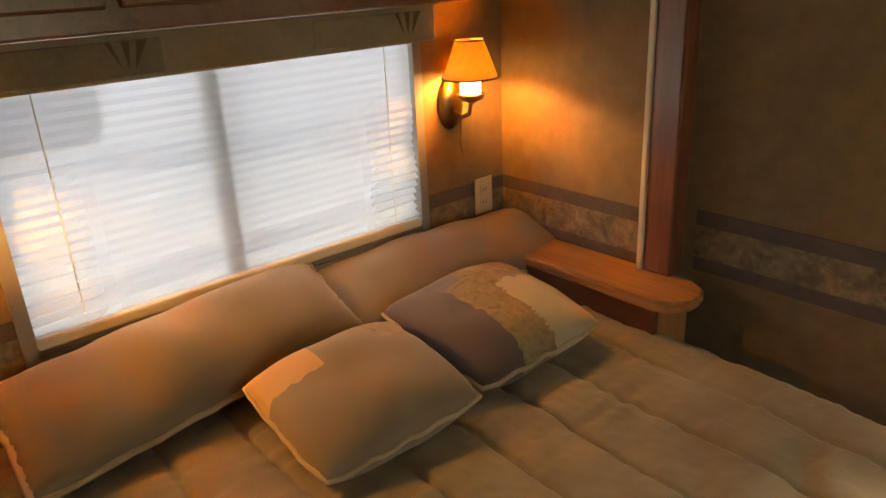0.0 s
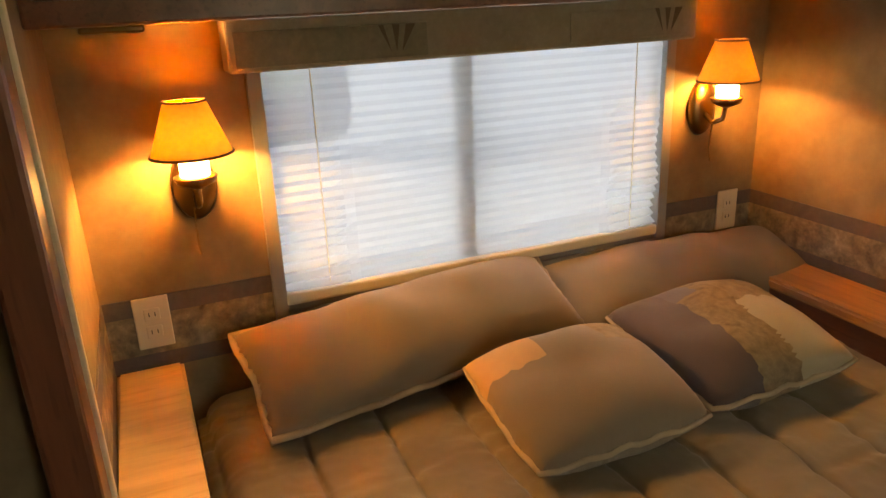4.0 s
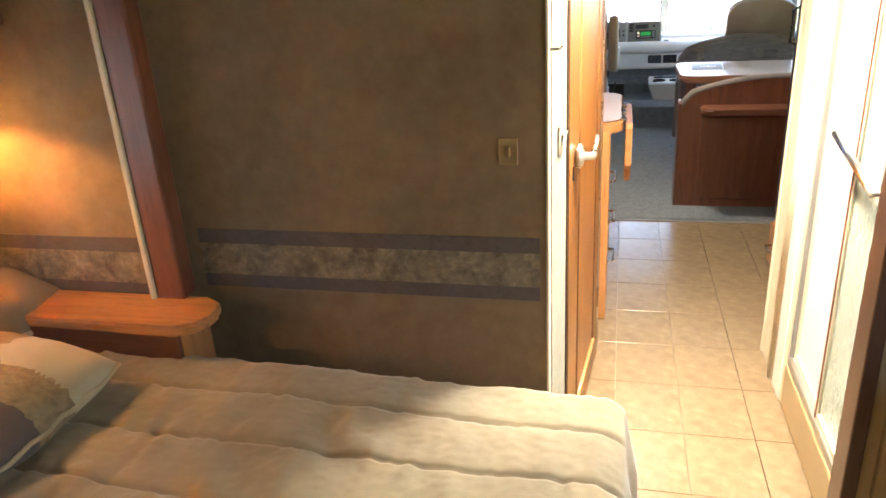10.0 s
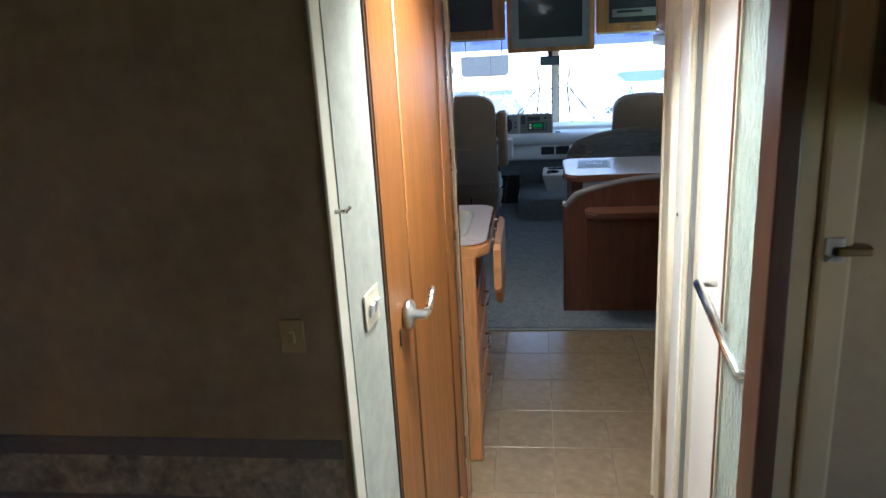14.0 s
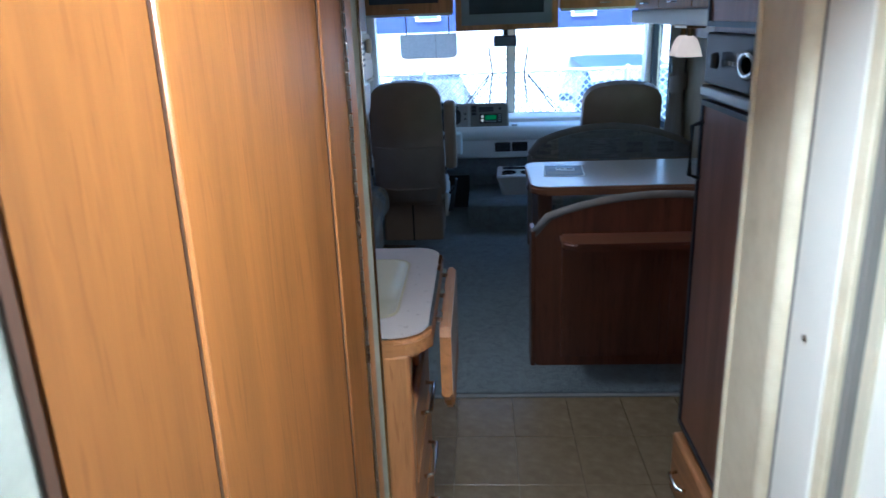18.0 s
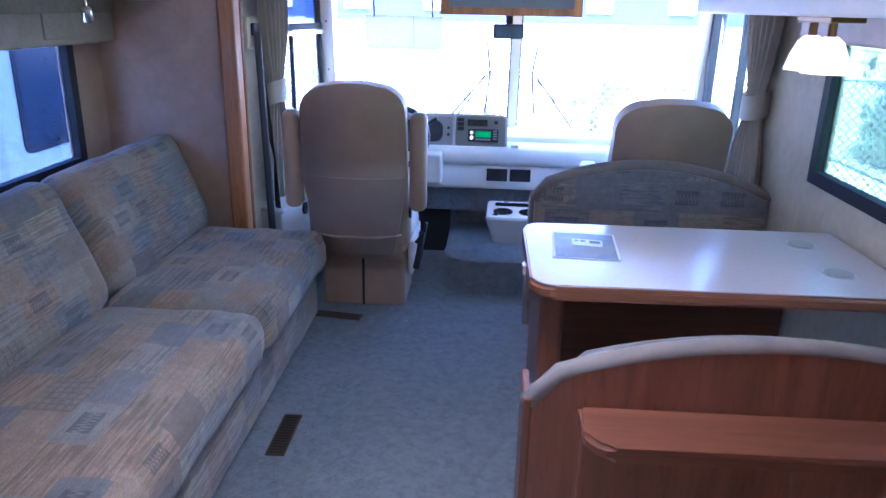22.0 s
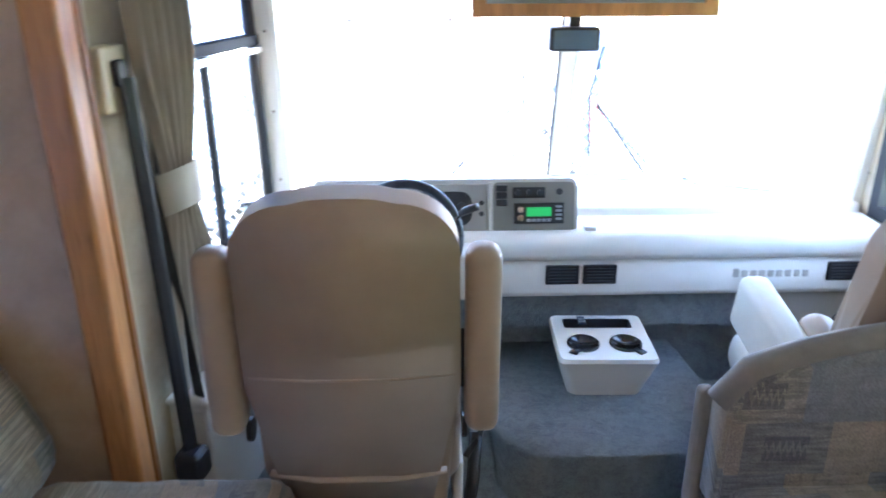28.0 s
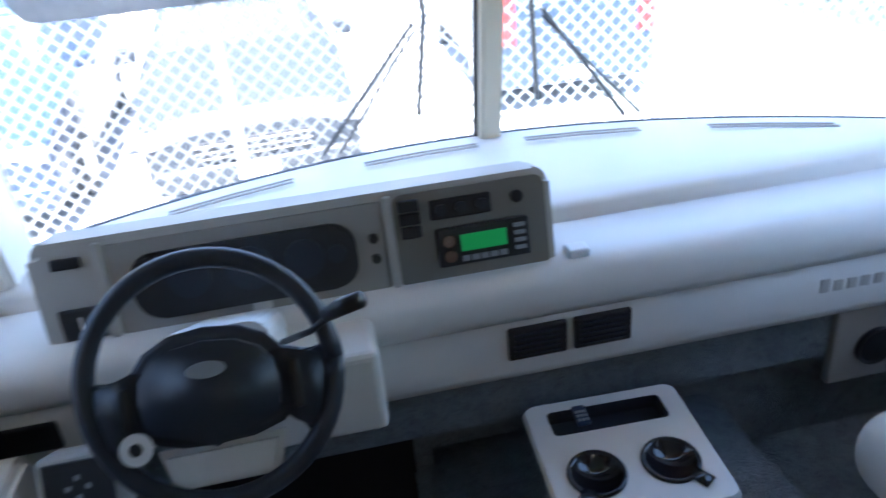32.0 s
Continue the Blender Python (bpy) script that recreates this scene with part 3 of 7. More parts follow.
def ring_frame(axis, lo, hi, outer, width, bm=None):
    """Four bars round an opening."""
    a0, a1, b0, b1 = outer
    return plate_hole(axis, lo, hi, outer, (a0 + width, a1 - width, b0 + width, b1 - width))


def rounded(x0, x1, z0, z1, r, n=6, corners=(1, 1, 1, 1)):
    """A rounded oblong outline; corners: lower left, lower right, upper right, upper left."""
    pts = []
    for on, cx, cz, s in ((corners[0], x0 + r, z0 + r, 180), (corners[1], x1 - r, z0 + r, 270), (corners[2], x1 - r, z1 - r, 0), (corners[3], x0 + r, z1 - r, 90)):
        if on:
            pts += [(cx + r * math.cos(radians(s + 90 * k / n)), cz + r * math.sin(radians(s + 90 * k / n))) for k in range(n + 1)]
        else:
            pts.append((x0 if s in (180, 90) else x1, z0 if s in (180, 270) else z1))
    return pts

# ---- shell of the coach ----
CEIL_Z = 2.09
LW, RW = -0.82, 1.68          # inner faces of the side walls in the living space
WT = 0.05                     # thickness of walls
setting("floor", box(-1.8, 1.8, -3.1, 6.9, -0.12, -0.012), GROUT, "coach floor deck")
setting("ceiling", plate_hole('z', CEIL_Z, CEIL_Z + 0.06, (-1.8, 1.8, -3.1, 6.5), (0.95, 1.50, 0.30, 0.86)), CEIL, "pale vinyl coach ceiling")
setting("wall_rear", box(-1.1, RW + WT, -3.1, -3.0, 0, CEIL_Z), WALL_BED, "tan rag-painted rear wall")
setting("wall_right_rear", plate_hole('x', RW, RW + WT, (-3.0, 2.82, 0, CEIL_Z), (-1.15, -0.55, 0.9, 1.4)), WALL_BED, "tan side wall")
# unseen side window opening, added with an area lamp to fill the bedroom
day = bpy.data.lights.new("unseen_window_fill", 'AREA')
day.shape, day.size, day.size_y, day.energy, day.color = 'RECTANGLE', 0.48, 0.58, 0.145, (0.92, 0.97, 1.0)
new("unseen_window_fill", day).matrix_world = look((RW + 0.03, -0.85, 1.15), (0.0, -0.85, 1.15))
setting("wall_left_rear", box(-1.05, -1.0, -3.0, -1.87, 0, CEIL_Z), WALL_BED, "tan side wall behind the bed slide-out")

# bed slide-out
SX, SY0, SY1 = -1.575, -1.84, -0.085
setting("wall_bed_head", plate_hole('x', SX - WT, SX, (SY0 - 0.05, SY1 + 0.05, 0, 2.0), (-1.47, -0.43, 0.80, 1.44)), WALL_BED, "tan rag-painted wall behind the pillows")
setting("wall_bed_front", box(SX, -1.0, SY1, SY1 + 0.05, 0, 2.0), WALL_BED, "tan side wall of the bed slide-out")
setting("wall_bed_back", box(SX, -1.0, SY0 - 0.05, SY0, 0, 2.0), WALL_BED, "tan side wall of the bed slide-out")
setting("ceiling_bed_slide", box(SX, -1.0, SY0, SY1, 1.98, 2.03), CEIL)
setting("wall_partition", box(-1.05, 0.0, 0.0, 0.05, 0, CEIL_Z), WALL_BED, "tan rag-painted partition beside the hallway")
setting("wall_partition_right", box(0.845, RW, 0.0, 0.05, 0, CEIL_Z), WALL_TAN, "tan bedroom wall beside the shower")


def border(x0, x1, y0, y1, name="wallpaper_border"):
    """The printed border: two dark bands and a floral one."""
    t = thing(name, "grey-brown floral wallpaper border round the bedroom", "wallpaper border", "wallpaper border")
    part("lower_band", box(x0, x1, y0, y1, 0.745, 0.782), BAND_DARK, t)
    part("floral_strip", box(x0, x1, y0, y1, 0.782, 0.872), BAND_FLORAL, t, "strip of faded tan flowers")
    part("upper_band", box(x0, x1, y0, y1, 0.872, 0.912), BAND_DARK, t)
    t["kind"] = "structure"
    return t


border(-0.94, -0.02, -0.003, 0.0)
border(SX, -1.0, SY1 - 0.003, SY1)
border(SX, -1.0, SY0, SY0 + 0.003)
border(SX, SX + 0.003, -0.43, SY1 - 0.003)
border(SX, SX + 0.003, SY0 + 0.003, -1.47)
# strip seen under the blind
setting("wallpaper_border_under_window", box(SX, SX + 0.003, -1.47, -0.43, 0.745, 0.795), BAND_FLORAL)


def slide_post(y0, y1, lit):
    t = thing("slide_out_post", "reddish wood post at the edge of the bed slide-out", "wood post", "posts of the bed slide-out")
    part("face", box(-1.025, -0.94, y0, y1, 0.0 if lit < 0 else 0.752, 1.98, 0.008), CHERRY, t)
    ys = (y0 - 0.006, y0 + 0.006) if lit > 0 else (y1 - 0.006, y1 + 0.006)
    part("edge_strip", box(-1.04, -1.025, *ys, 0.752, 1.98, 0.003), PLASTIC_A, t, "thin pale edge strip")
    t["kind"] = "structure"


slide_post(SY1 - 0.03, SY1 + 0.03, 1)
slide_post(SY0 - 0.05, SY0 + 0.01, -1)


def bed_window():
    t = thing("window_1", "bedroom window with grey trim behind a pleated shade", "window")
    part("window_frame", ring_frame('x', SX - 0.04, SX + 0.022, (-1.49, -0.41, 0.795, 1.46), 0.028), GREY_TRIM, t)
    part("mullion", box(SX - 0.045, SX - 0.015, -1.012, -0.972, 0.82, 1.44), GREY_TRIM, t)
    for y0, y1 in ((-1.46, -1.012), (-0.972, -0.44)):
        p = part("pane", box(SX - 0.038, SX - 0.033, y0, y1, 0.82, 1.44), TINTED, t)
        p.visible_shadow = False
    t["kind"] = "structure"
    # pleated shade
    b = thing("pleated_shade", "white translucent pleated shade drawn down over the window", "window shade")
    zig = 26

    def f(u, v):
        z = 0.862 + (1.44 - 0.862) * v
        low = max(0.0, 1 - v * 1.5)
        d = (0.0006 + 0.009 * low * (1 if u < 0.14 or u > 0.86 else 0.08)) * (1 if int(v * zig * 2 + 0.5) % 2 else -1)
        sag = 0.012 * low * math.sin(u * 9 + v * 21) * (1 if u < 0.16 or u > 0.84 else 0.1)
        return (SX + 0.008 + d + sag, -1.462 + 1.02 * u, z)
    part("pleats", sheet(f, 40, zig * 2), BLIND, b, "thin white pleated cloth")
    part("bottom_rail", box(SX - 0.006, SX + 0.026, -1.464, -0.44, 0.838, 0.866, 0.006), BLIND_BAR, b, "ivory bottom rail")
    # added dark strip, stops daylight leaking through the gap under the rail
    part("gap_strip", box(SX - 0.01, SX + 0.016, -1.464, -0.44, 0.8235, 0.836), GREY_TRIM, b, "dark strip added to close the gap below the rail")
    part("left_cord", tube([(SX + 0.02, -1.36, 0.86), (SX + 0.02, -1.36, 1.44)], 0.0015, 5), BLIND_BAR, b)
    part("right_cord", tube([(SX + 0.02, -0.53, 0.86), (SX + 0.02, -0.53, 1.44)], 0.0015, 5), BLIND_BAR, b)
    v = thing("window_valance", "padded grey-tan valance with leaf patches above the bedroom window", "valance")
    part("board", box(SX, SX + 0.085, -1.53, -0.405, 1.358, 1.46, 0.006), VALANCE, v)
    for y0, y1, zz in ((-1.515, -1.12, 1.368), (-0.77, -0.43, 1.37)):
        part("leaf_patch", box(SX + 0.084, SX + 0.089, y0, y1, zz, 1.435, 0.002), VALANCE_P if y0 < -1 else VALANCE, v)
        yc = y1 - 0.07
        for k in (-1, 0, 1):
            part("printed_leaf", prism([(yc + k * 0.012, zz + 0.012), (yc + k * 0.035 + 0.008, zz + 0.065), (yc + k * 0.03 - 0.008, zz + 0.065)], 'x', SX + 0.088, SX + 0.0905), LEAF_PRINT, v)


bed_window()


def head_cabinet():
    t = thing("overhead_bed_cabinet", "reddish wood overhead cabinet above the bed head", "overhead cabinet")
    part("body", box(SX, -1.30, SY0, SY1, 1.46, 1.98, 0.006), CHERRY_X, t)
    for i in range(3):
        y0 = SY0 + 0.02 + i * 0.572
        d = part("door", box(-1.30, -1.28, y0, y0 + 0.55, 1.50, 1.95, 0.006), CHERRY, t)
        part("raised_panel", box(-1.28, -1.274, y0 + 0.06, y0 + 0.49, 1.56, 1.89, 0.004), CHERRY, d)
    for y in (-1.72, -0.22):
        part("reading_light", box(-1.50, -1.36, y - 0.05, y + 0.05, 1.448, 1.46, 0.004), BRONZE, t, "slim dark under-cabinet light")


head_cabinet()


# ---- bed ----
def bed():
    t = thing("bed", "bed made up with a taupe quilted comforter", "bed")
    part("platform", box(-1.5, 0.08, -1.6, -0.26, 0.0, 0.28, 0.01), CHERRY_X, t, "wooden bed platform")
    part("mattress", box(-1.54, 0.12, -1.63, -0.225, 0.28, 0.56, 0.05, 3), PAPER, t)
    X0, X1, Y0, Y1 = -1.55, 0.19, -1.68, -0.185

    def top(x, y):
        z = 0.655 - 0.035 * max(0, (x + 0.9)) / 1.1
        q = near = 0.0
        yy = y + 0.014 * noise.noise(Vector((x * 3.0, y * 2.0, 9.0)))
        xx = x + 0.014 * noise.noise(Vector((x * 2.0, y * 3.0, 5.0)))
        for s, c, k in (((xx + 0.10) % 0.34, 0.34, 0.0012), ((yy + 0.02) % 0.165, 0.165, 0.011)):
            d = min(s, c - s)
            q -= k * math.exp(-(d / 0.0055) ** 2) + 0.22 * k * math.exp(-(d / 0.022) ** 2)
            near = max(near, math.exp(-(d / 0.05) ** 2))
        puff = 0.0025 * abs(math.sin(math.pi * (yy + 0.02) / 0.165)) ** 0.5
        puff += (0.0015 + 0.006 * near) * noise.noise(Vector((x * 34.0, y * 8.0, 2.0)))
        puff += 0.0016 * noise.noise(Vector((x * 60.0, y * 55.0, 7.0)))
        w = 0.007 * noise.noise(Vector((x * 5.0, y * 5.0, 1.7))) + 0.005 * noise.noise(Vector((x * 17, y * 11, 4.0)))
        # creases near the far corner
        cr = math.exp(-(((x + 0.42) / 0.16) ** 2 + ((y + 0.52) / 0.2) ** 2))
        w += 0.009 * cr * math.sin(46 * (x * 0.8 + y * 0.25) + 4 * noise.noise(Vector((x * 6, y * 6, 0))))
        return z + q + puff + w

    def f(u, v):
        # u along x, v across y, with the drop of the sides wrapped on
        drop, r = 0.36, 0.055

        def wrap(s, a, b, lo_drop, hi_drop):
            span = (b - a)
            tot = lo_drop + span + hi_drop
            d = s * tot
            if d < lo_drop:
                k = lo_drop - d
                return a, k
            if d > lo_drop + span:
                return b, d - lo_drop - span
            return a + d - lo_drop, 0.0
        x, dx = wrap(u, X0, X1, 0.0, drop)
        y, dy = wrap(v, Y0, Y1, drop, drop)
        ex = max(0.0, min(1, (r - min(x - X0 + 1, X1 - x)) / r))
        ey = max(0.0, min(1, (r - min(y - Y0, Y1 - y)) / r))
        z = top(x, y) - r * 0.55 * (ex * ex + ey * ey)
        d = max(dx, dy)
        wave = 0.018 * math.sin((x if dy > dx else y) * 26) * min(1, d / 0.2)
        return (x + (0.02 * min(1, dx * 6) + wave if dx > 0 else 0), y + ((0.015 + wave) * (1 if v > 0.5 else -1) if dy > 0 else 0), z - d)
    part("comforter", sheet(f, 300, 430), QUILT, t, "taupe quilted comforter, slightly creased", True)
    return t


bed()


def edge_point(lx, ly, a, soft, z):
    """A point of a cushion's seam, at angle a."""
    c, s = math.cos(a), math.sin(a)
    k = 1 / max(abs(c), abs(s))
    u, v = c * k, s * k
    x = u * (1 - 0.055 * (1 - abs(v)) * abs(u) ** 3) * (1 - soft * v * v) ** 0.5
    y = v * (1 - 0.055 * (1 - abs(u)) * abs(v) ** 3) * (1 - soft * u * u) ** 0.5
    return Vector((x * lx / 2, y * ly / 2, z))


def sham(name, label, lx, ly, h, m, seed):
    t = thing(name, label, "pillow", "taupe pillows at the bed head")
    part("case", moved(cushion(lx, ly, h, 44, 32, 0.56, 0.03, seed, soft=0.03), m), SHAM, t, "", True)
    n, rim = 64, []
    for k in range(n + 1):
        a = 2 * math.pi * k / n
        rim.append(m @ edge_point(lx, ly, a, 0.03, 0.004 * math.sin(k * 2.1)))
    part("corded_edge", tube(rim, 0.0085, 6), FLANGE, t, "cream corded edge", True)


sham("pillow", "plump taupe pillow with a corded edge lying against the window wall", 0.80, 0.275, 0.18, pose(-1.425, -1.195, 0.766, 28, -2, 96), 1.0)
sham("pillow", "taupe pillow leaning under the window beside a sconce", 0.86, 0.27, 0.145, pose(-1.455, -0.445, 0.748, 20, 0, 87), 5.0)


def patch_cushion(name, label, l, w, h, m, mats, seed):
    t = thing(name, label, "throw pillow", "patchwork throw pillows")
    bm = cushion(l, w, h, 72, 64, 0.40, 0.03, seed, soft=0.15, paint=mats[1])
    part("cover", moved(bm, m), mats[0], t, "", True)
    rim = []
    for k in range(57):
        a = 2 * math.pi * k / 56
        rim.append(m @ edge_point(l, w, a, 0.15, 0.004 * math.sin(k * 1.7)))
    part("edge_welt", tube(rim, 0.006, 6), FLANGE, t, "", True)


def lying(c, ax, ay):
    """A cushion's pose from its middle, its long way and its way down towards the foot."""
    a = Vector(ax).normalized()
    n = Vector(ax).cross(-Vector(ay)).normalized()
    b = n.cross(a)
    m = Matrix((a, b, n)).transposed().to_4x4()
    m.translation = c
    return m


def look_a(u, v):
    return 1 if (u < 0.36 and v < 0.36) else (2 if (u > 0.72 and v < 0.34) else 0)


def look_b(u, v):
    if u < 0.34:
        return 0
    if u < 0.48 and v < 0.26:
        return 1
    if u < 0.6:
        return 2
    return 3 if v > 0.42 else 4


patch_cushion("throw_pillow", "small tan throw pillow with an orange-brown corner patch", 0.395, 0.36, 0.15, lying((-1.108, -0.978, 0.722), (0.015, 0.37, 0.018), (0.335, 0.02, -0.045)), ([SHAM, CUSH_A, CUSH_E], look_a), 2.0)
patch_cushion("throw_pillow", "patchwork throw pillow in plum, script print and pale sage", 0.41, 0.405, 0.145, lying((-1.156, -0.56, 0.722), (0.015, 0.38, 0.02), (0.38, -0.02, -0.05)), ([CUSH_B, CUSH_F, CUSH_C, CUSH_D, CUSH_E], look_b), 7.0)


def bedside(y0, y1, x1, label):
    t = thing("bedside_shelf", label, "bedside shelf", "shelves beside the bed")
    inner_lo = y0 < -1
    top = rounded(SX + 0.002, x1, y0, y1, 0.06, 6, (0, 1, 1, 0))
    part("top", prism(top, 'z', 0.722, 0.752, 0.008, 3), PALE if inner_lo else OAK_X, t)
    yy = (y0 + 0.004, y0 + 0.03) if not inner_lo else (y1 - 0.03, y1 - 0.004)
    part("apron", box(SX + 0.002, x1 - 0.06, *yy, 0.3, 0.722), CHERRY_X, t)
    part("end_panel", box(x1 - 0.09, x1 - 0.05, y0 + 0.02, y1 - 0.02, 0.0, 0.722, 0.012, 3), OAK, t)
    part("floor_plinth", box(SX + 0.002, x1 - 0.08, y0 + 0.01, y1 - 0.01, 0.0, 0.08), CHERRY_X, t)


bedside(-0.255, SY1 - 0.004, -0.83, "honey wood bedside shelf with a rounded end by the slide-out post")
bedside(SY0 + 0.004, -1.70, -0.93, "narrow honey wood bedside shelf below an outlet")


def hoop(r, thick, c):
    return tube([(c[0] + r * math.cos(k * math.pi / 14), c[1] + r * math.sin(k * math.pi / 14), c[2]) for k in range(29)], thick, 6)


def sconce(y, up, label, watts):
    t = thing("wall_sconce", label, "wall lamp", "sconces beside the bedroom window")
    x = SX + 0.004
    up = Matrix.Translation((0, 0, up))
    part("backplate", moved(lathe([(0.0, 0.022), (0.03, 0.02), (0.052, 0.012), (0.056, 0.0)], (0, 0, 0), 24, axis='x'), Matrix.Translation((x, y, 1.135)) @ Matrix.Diagonal((1, 0.8, 1.35, 1))), BRONZE, t, "oval antique brass backplate", True)
    part("arm", tube([(x + 0.015, y, 1.12), (x + 0.05, y, 1.10), (x + 0.085, y, 1.115), (x + 0.092, y, 1.15)], 0.007, 8), BRONZE, t, "", True)
    part("cup", lathe([(0.008, 1.145), (0.036, 1.157), (0.042, 1.17), (0.038, 1.172)], (x + 0.092, y, 0), 20), BRONZE, t, "", True)
    # the sleeve borrows the bulb's glow to pass for lamplit ivory
    part("candle_sleeve", lathe([(0.028, 1.168), (0.028, 1.20)], (x + 0.092, y, 0), 20), BULB, t, "ivory candle cup with lamplight put in as glow", True)
    part("bulb", lathe([(0.0, 1.198), (0.012, 1.201), (0.013, 1.21), (0.008, 1.22), (0.0, 1.222)], (x + 0.092, y, 0), 14), BULB, t, "glowing bulb", True)
    sh = part("shade", lathe([(0.076, 1.213), (0.072, 1.225), (0.038, 1.315)], (x + 0.092, y, 0), 28), SHADE, t, "amber cloth shade", True)
    part("lower_trim", hoop(0.077, 0.0028, (x + 0.092, y, 1.214)), SHADE_TRIM, sh)
    part("upper_trim", hoop(0.039, 0.0025, (x + 0.092, y, 1.314)), SHADE_TRIM, sh)
    part("spider", tube([(x + 0.055, y, 1.313), (x + 0.129, y, 1.313)], 0.003, 6), SHADE_TRIM, sh)
    part("hanging_chain", tube([(x + 0.06, y - 0.01, 1.10), (x + 0.055, y - 0.012, 1.03), (x + 0.06, y - 0.01, 1.0)], 0.0025, 6), BRONZE, t)
    # only a lathe with open ends: no caps on the shade
    me = sh.data
    bm = bmesh.new()
    bm.from_mesh(me)
    caps = [f for f in bm.faces if len(f.verts) > 6]
    bmesh.ops.delete(bm, geom=caps, context='FACES')
    bm.to_mesh(me)
    bm.free()
    ld = bpy.data.lights.new("sconce_bulb", 'POINT')
    ld.energy, ld.color, ld.shadow_soft_size = watts, (1.0, 0.52, 0.17), 0.012
    lo = new("sconce_bulb_light", ld)
    lo.location = (x + 0.092, y, 1.238)
    lo.parent = t
    t.matrix_world = up


sconce(-1.62, 0.005, "lit antique brass sconce with an amber shade above an outlet", SCONCE_W)
sconce(-0.30, 0.035, "lit antique brass sconce with an amber shade near the slide-out corner", SCONCE_W * 0.55)


def outlet(m, name, label, cat, mat=PLASTIC_A, kind=0, size=(1.0, 1.0)):
    t = thing(name, label, cat)
    m = m @ Matrix.Diagonal((size[0], 1, size[1], 1))
    part("plate", moved(box(-0.036, 0.036, -0.005, 0.0, -0.058, 0.058, 0.003), m), mat, t)
    if kind == 0:
        for z in (-0.02, 0.02):
            s = part("socket", moved(box(-0.016, 0.016, -0.0075, -0.004, z - 0.014, z + 0.014, 0.003), m), mat, t)
            for dx in (-0.006, 0.006):
                part("slot", moved(box(dx - 0.001, dx + 0.001, -0.0085, -0.007, z - 0.004, z + 0.005), m), BLACK, s)
    else:
        n = kind
        for i in range(n):
            cx = (i - (n - 1) / 2) * 0.024
            part("rocker", moved(box(cx - 0.009, cx + 0.009, -0.012, -0.004, -0.022, 0.022, 0.004), m @ pose(0, 0, 0, 6)), PLASTIC_W if n > 1 else mat, t)


outlet(pose(SX + 0.004, -1.745, 0.855, 0, 0, 90), "wall_outlet", "ivory duplex outlet on the wallpaper border", "outlet")
outlet(pose(SX + 0.004, -0.178, 0.865, 0, 0, 90), "wall_outlet", "ivory blank plate on the wallpaper border", "outlet")
outlet(pose(-0.091, -0.002, 1.127), "light_switch", "almond rocker switch on the bedroom partition", "switch", TAN_PLASTIC, 1, (0.62, 0.55))
outlet(pose(0.016, 0.165, 1.118, 0, 0, 85), "light_switch", "ivory double rocker switch on the hallway wall", "switch", PLASTIC_A, 2, (1.25, 0.65))
outlet(pose(1.24, -0.002, 0.83), "wall_outlet", "small black outlet on the cream bedroom wall", "outlet", BLACK, 1, (0.75, 0.6))


outlet(pose(RW - 0.003, 3.42, 0.655, 0, 0, -90), "wall_outlet", "ivory outlet box on the wall beside the dinette table", "outlet", PLASTIC_A, 0, (1.3, 0.75))


# ---- bedroom side opposite the bed ----
def wardrobe():
    t = thing("hanging_cabinet", "reddish brown wooden hanging cabinet with a raised-panel door", "wall cabinet")
    part("body", box(0.86, RW, -0.36, -0.002, 1.50, CEIL_Z, 0.005), CHERRY, t)
    for x0, x1 in ((0.875, 1.26), (1.275, 1.665)):
        d = part("door", plate_hole('y', -0.382, -0.36, (x0, x1, 1.515, 2.07), (x0 + 0.055, x1 - 0.055, 1.57, 2.015)), OAK, t)
        part("raised_panel", box(x0 + 0.055, x1 - 0.055, -0.374, -0.362, 1.57, 2.015, 0.01), OAK, d)
        part("pull_handle", tube([(x1 - 0.03, -0.384, 1.70), (x1 - 0.03, -0.408, 1.71), (x1 - 0.03, -0.408, 1.80), (x1 - 0.03, -0.384, 1.81)], 0.005, 8), NICKEL, d, "slim metal pull")
    r = thing("folding_bracket", "black folding bracket mounted beneath the hanging cabinet", "bracket")
    part("mount", box(0.93, 1.05, -0.25, -0.14, 1.44, 1.50, 0.006), BLACK, r)
    part("bar", box(0.88, 1.11, -0.28, -0.26, 1.43, 1.45, 0.003), BLACK, r)
    part("knob", lathe([(0.012, -0.285), (0.012, -0.275)], (0.96, 0, 1.475), 12, axis='y'), PLASTIC_W, r)
    part("knob", lathe([(0.012, -0.285), (0.012, -0.275)], (1.02, 0, 1.475), 12, axis='y'), PLASTIC_W, r)
    c = thing("low_cabinet", "low reddish wooden cabinet along the bedroom wall", "low cabinet")
    part("body", box(1.02, RW, -0.52, -0.004, 0.0, 0.72, 0.006), CHERRY, c)
    part("top", box(1.0, RW, -0.56, -0.004, 0.72, 0.75, 0.01, 3), OAK_X, c)


wardrobe()


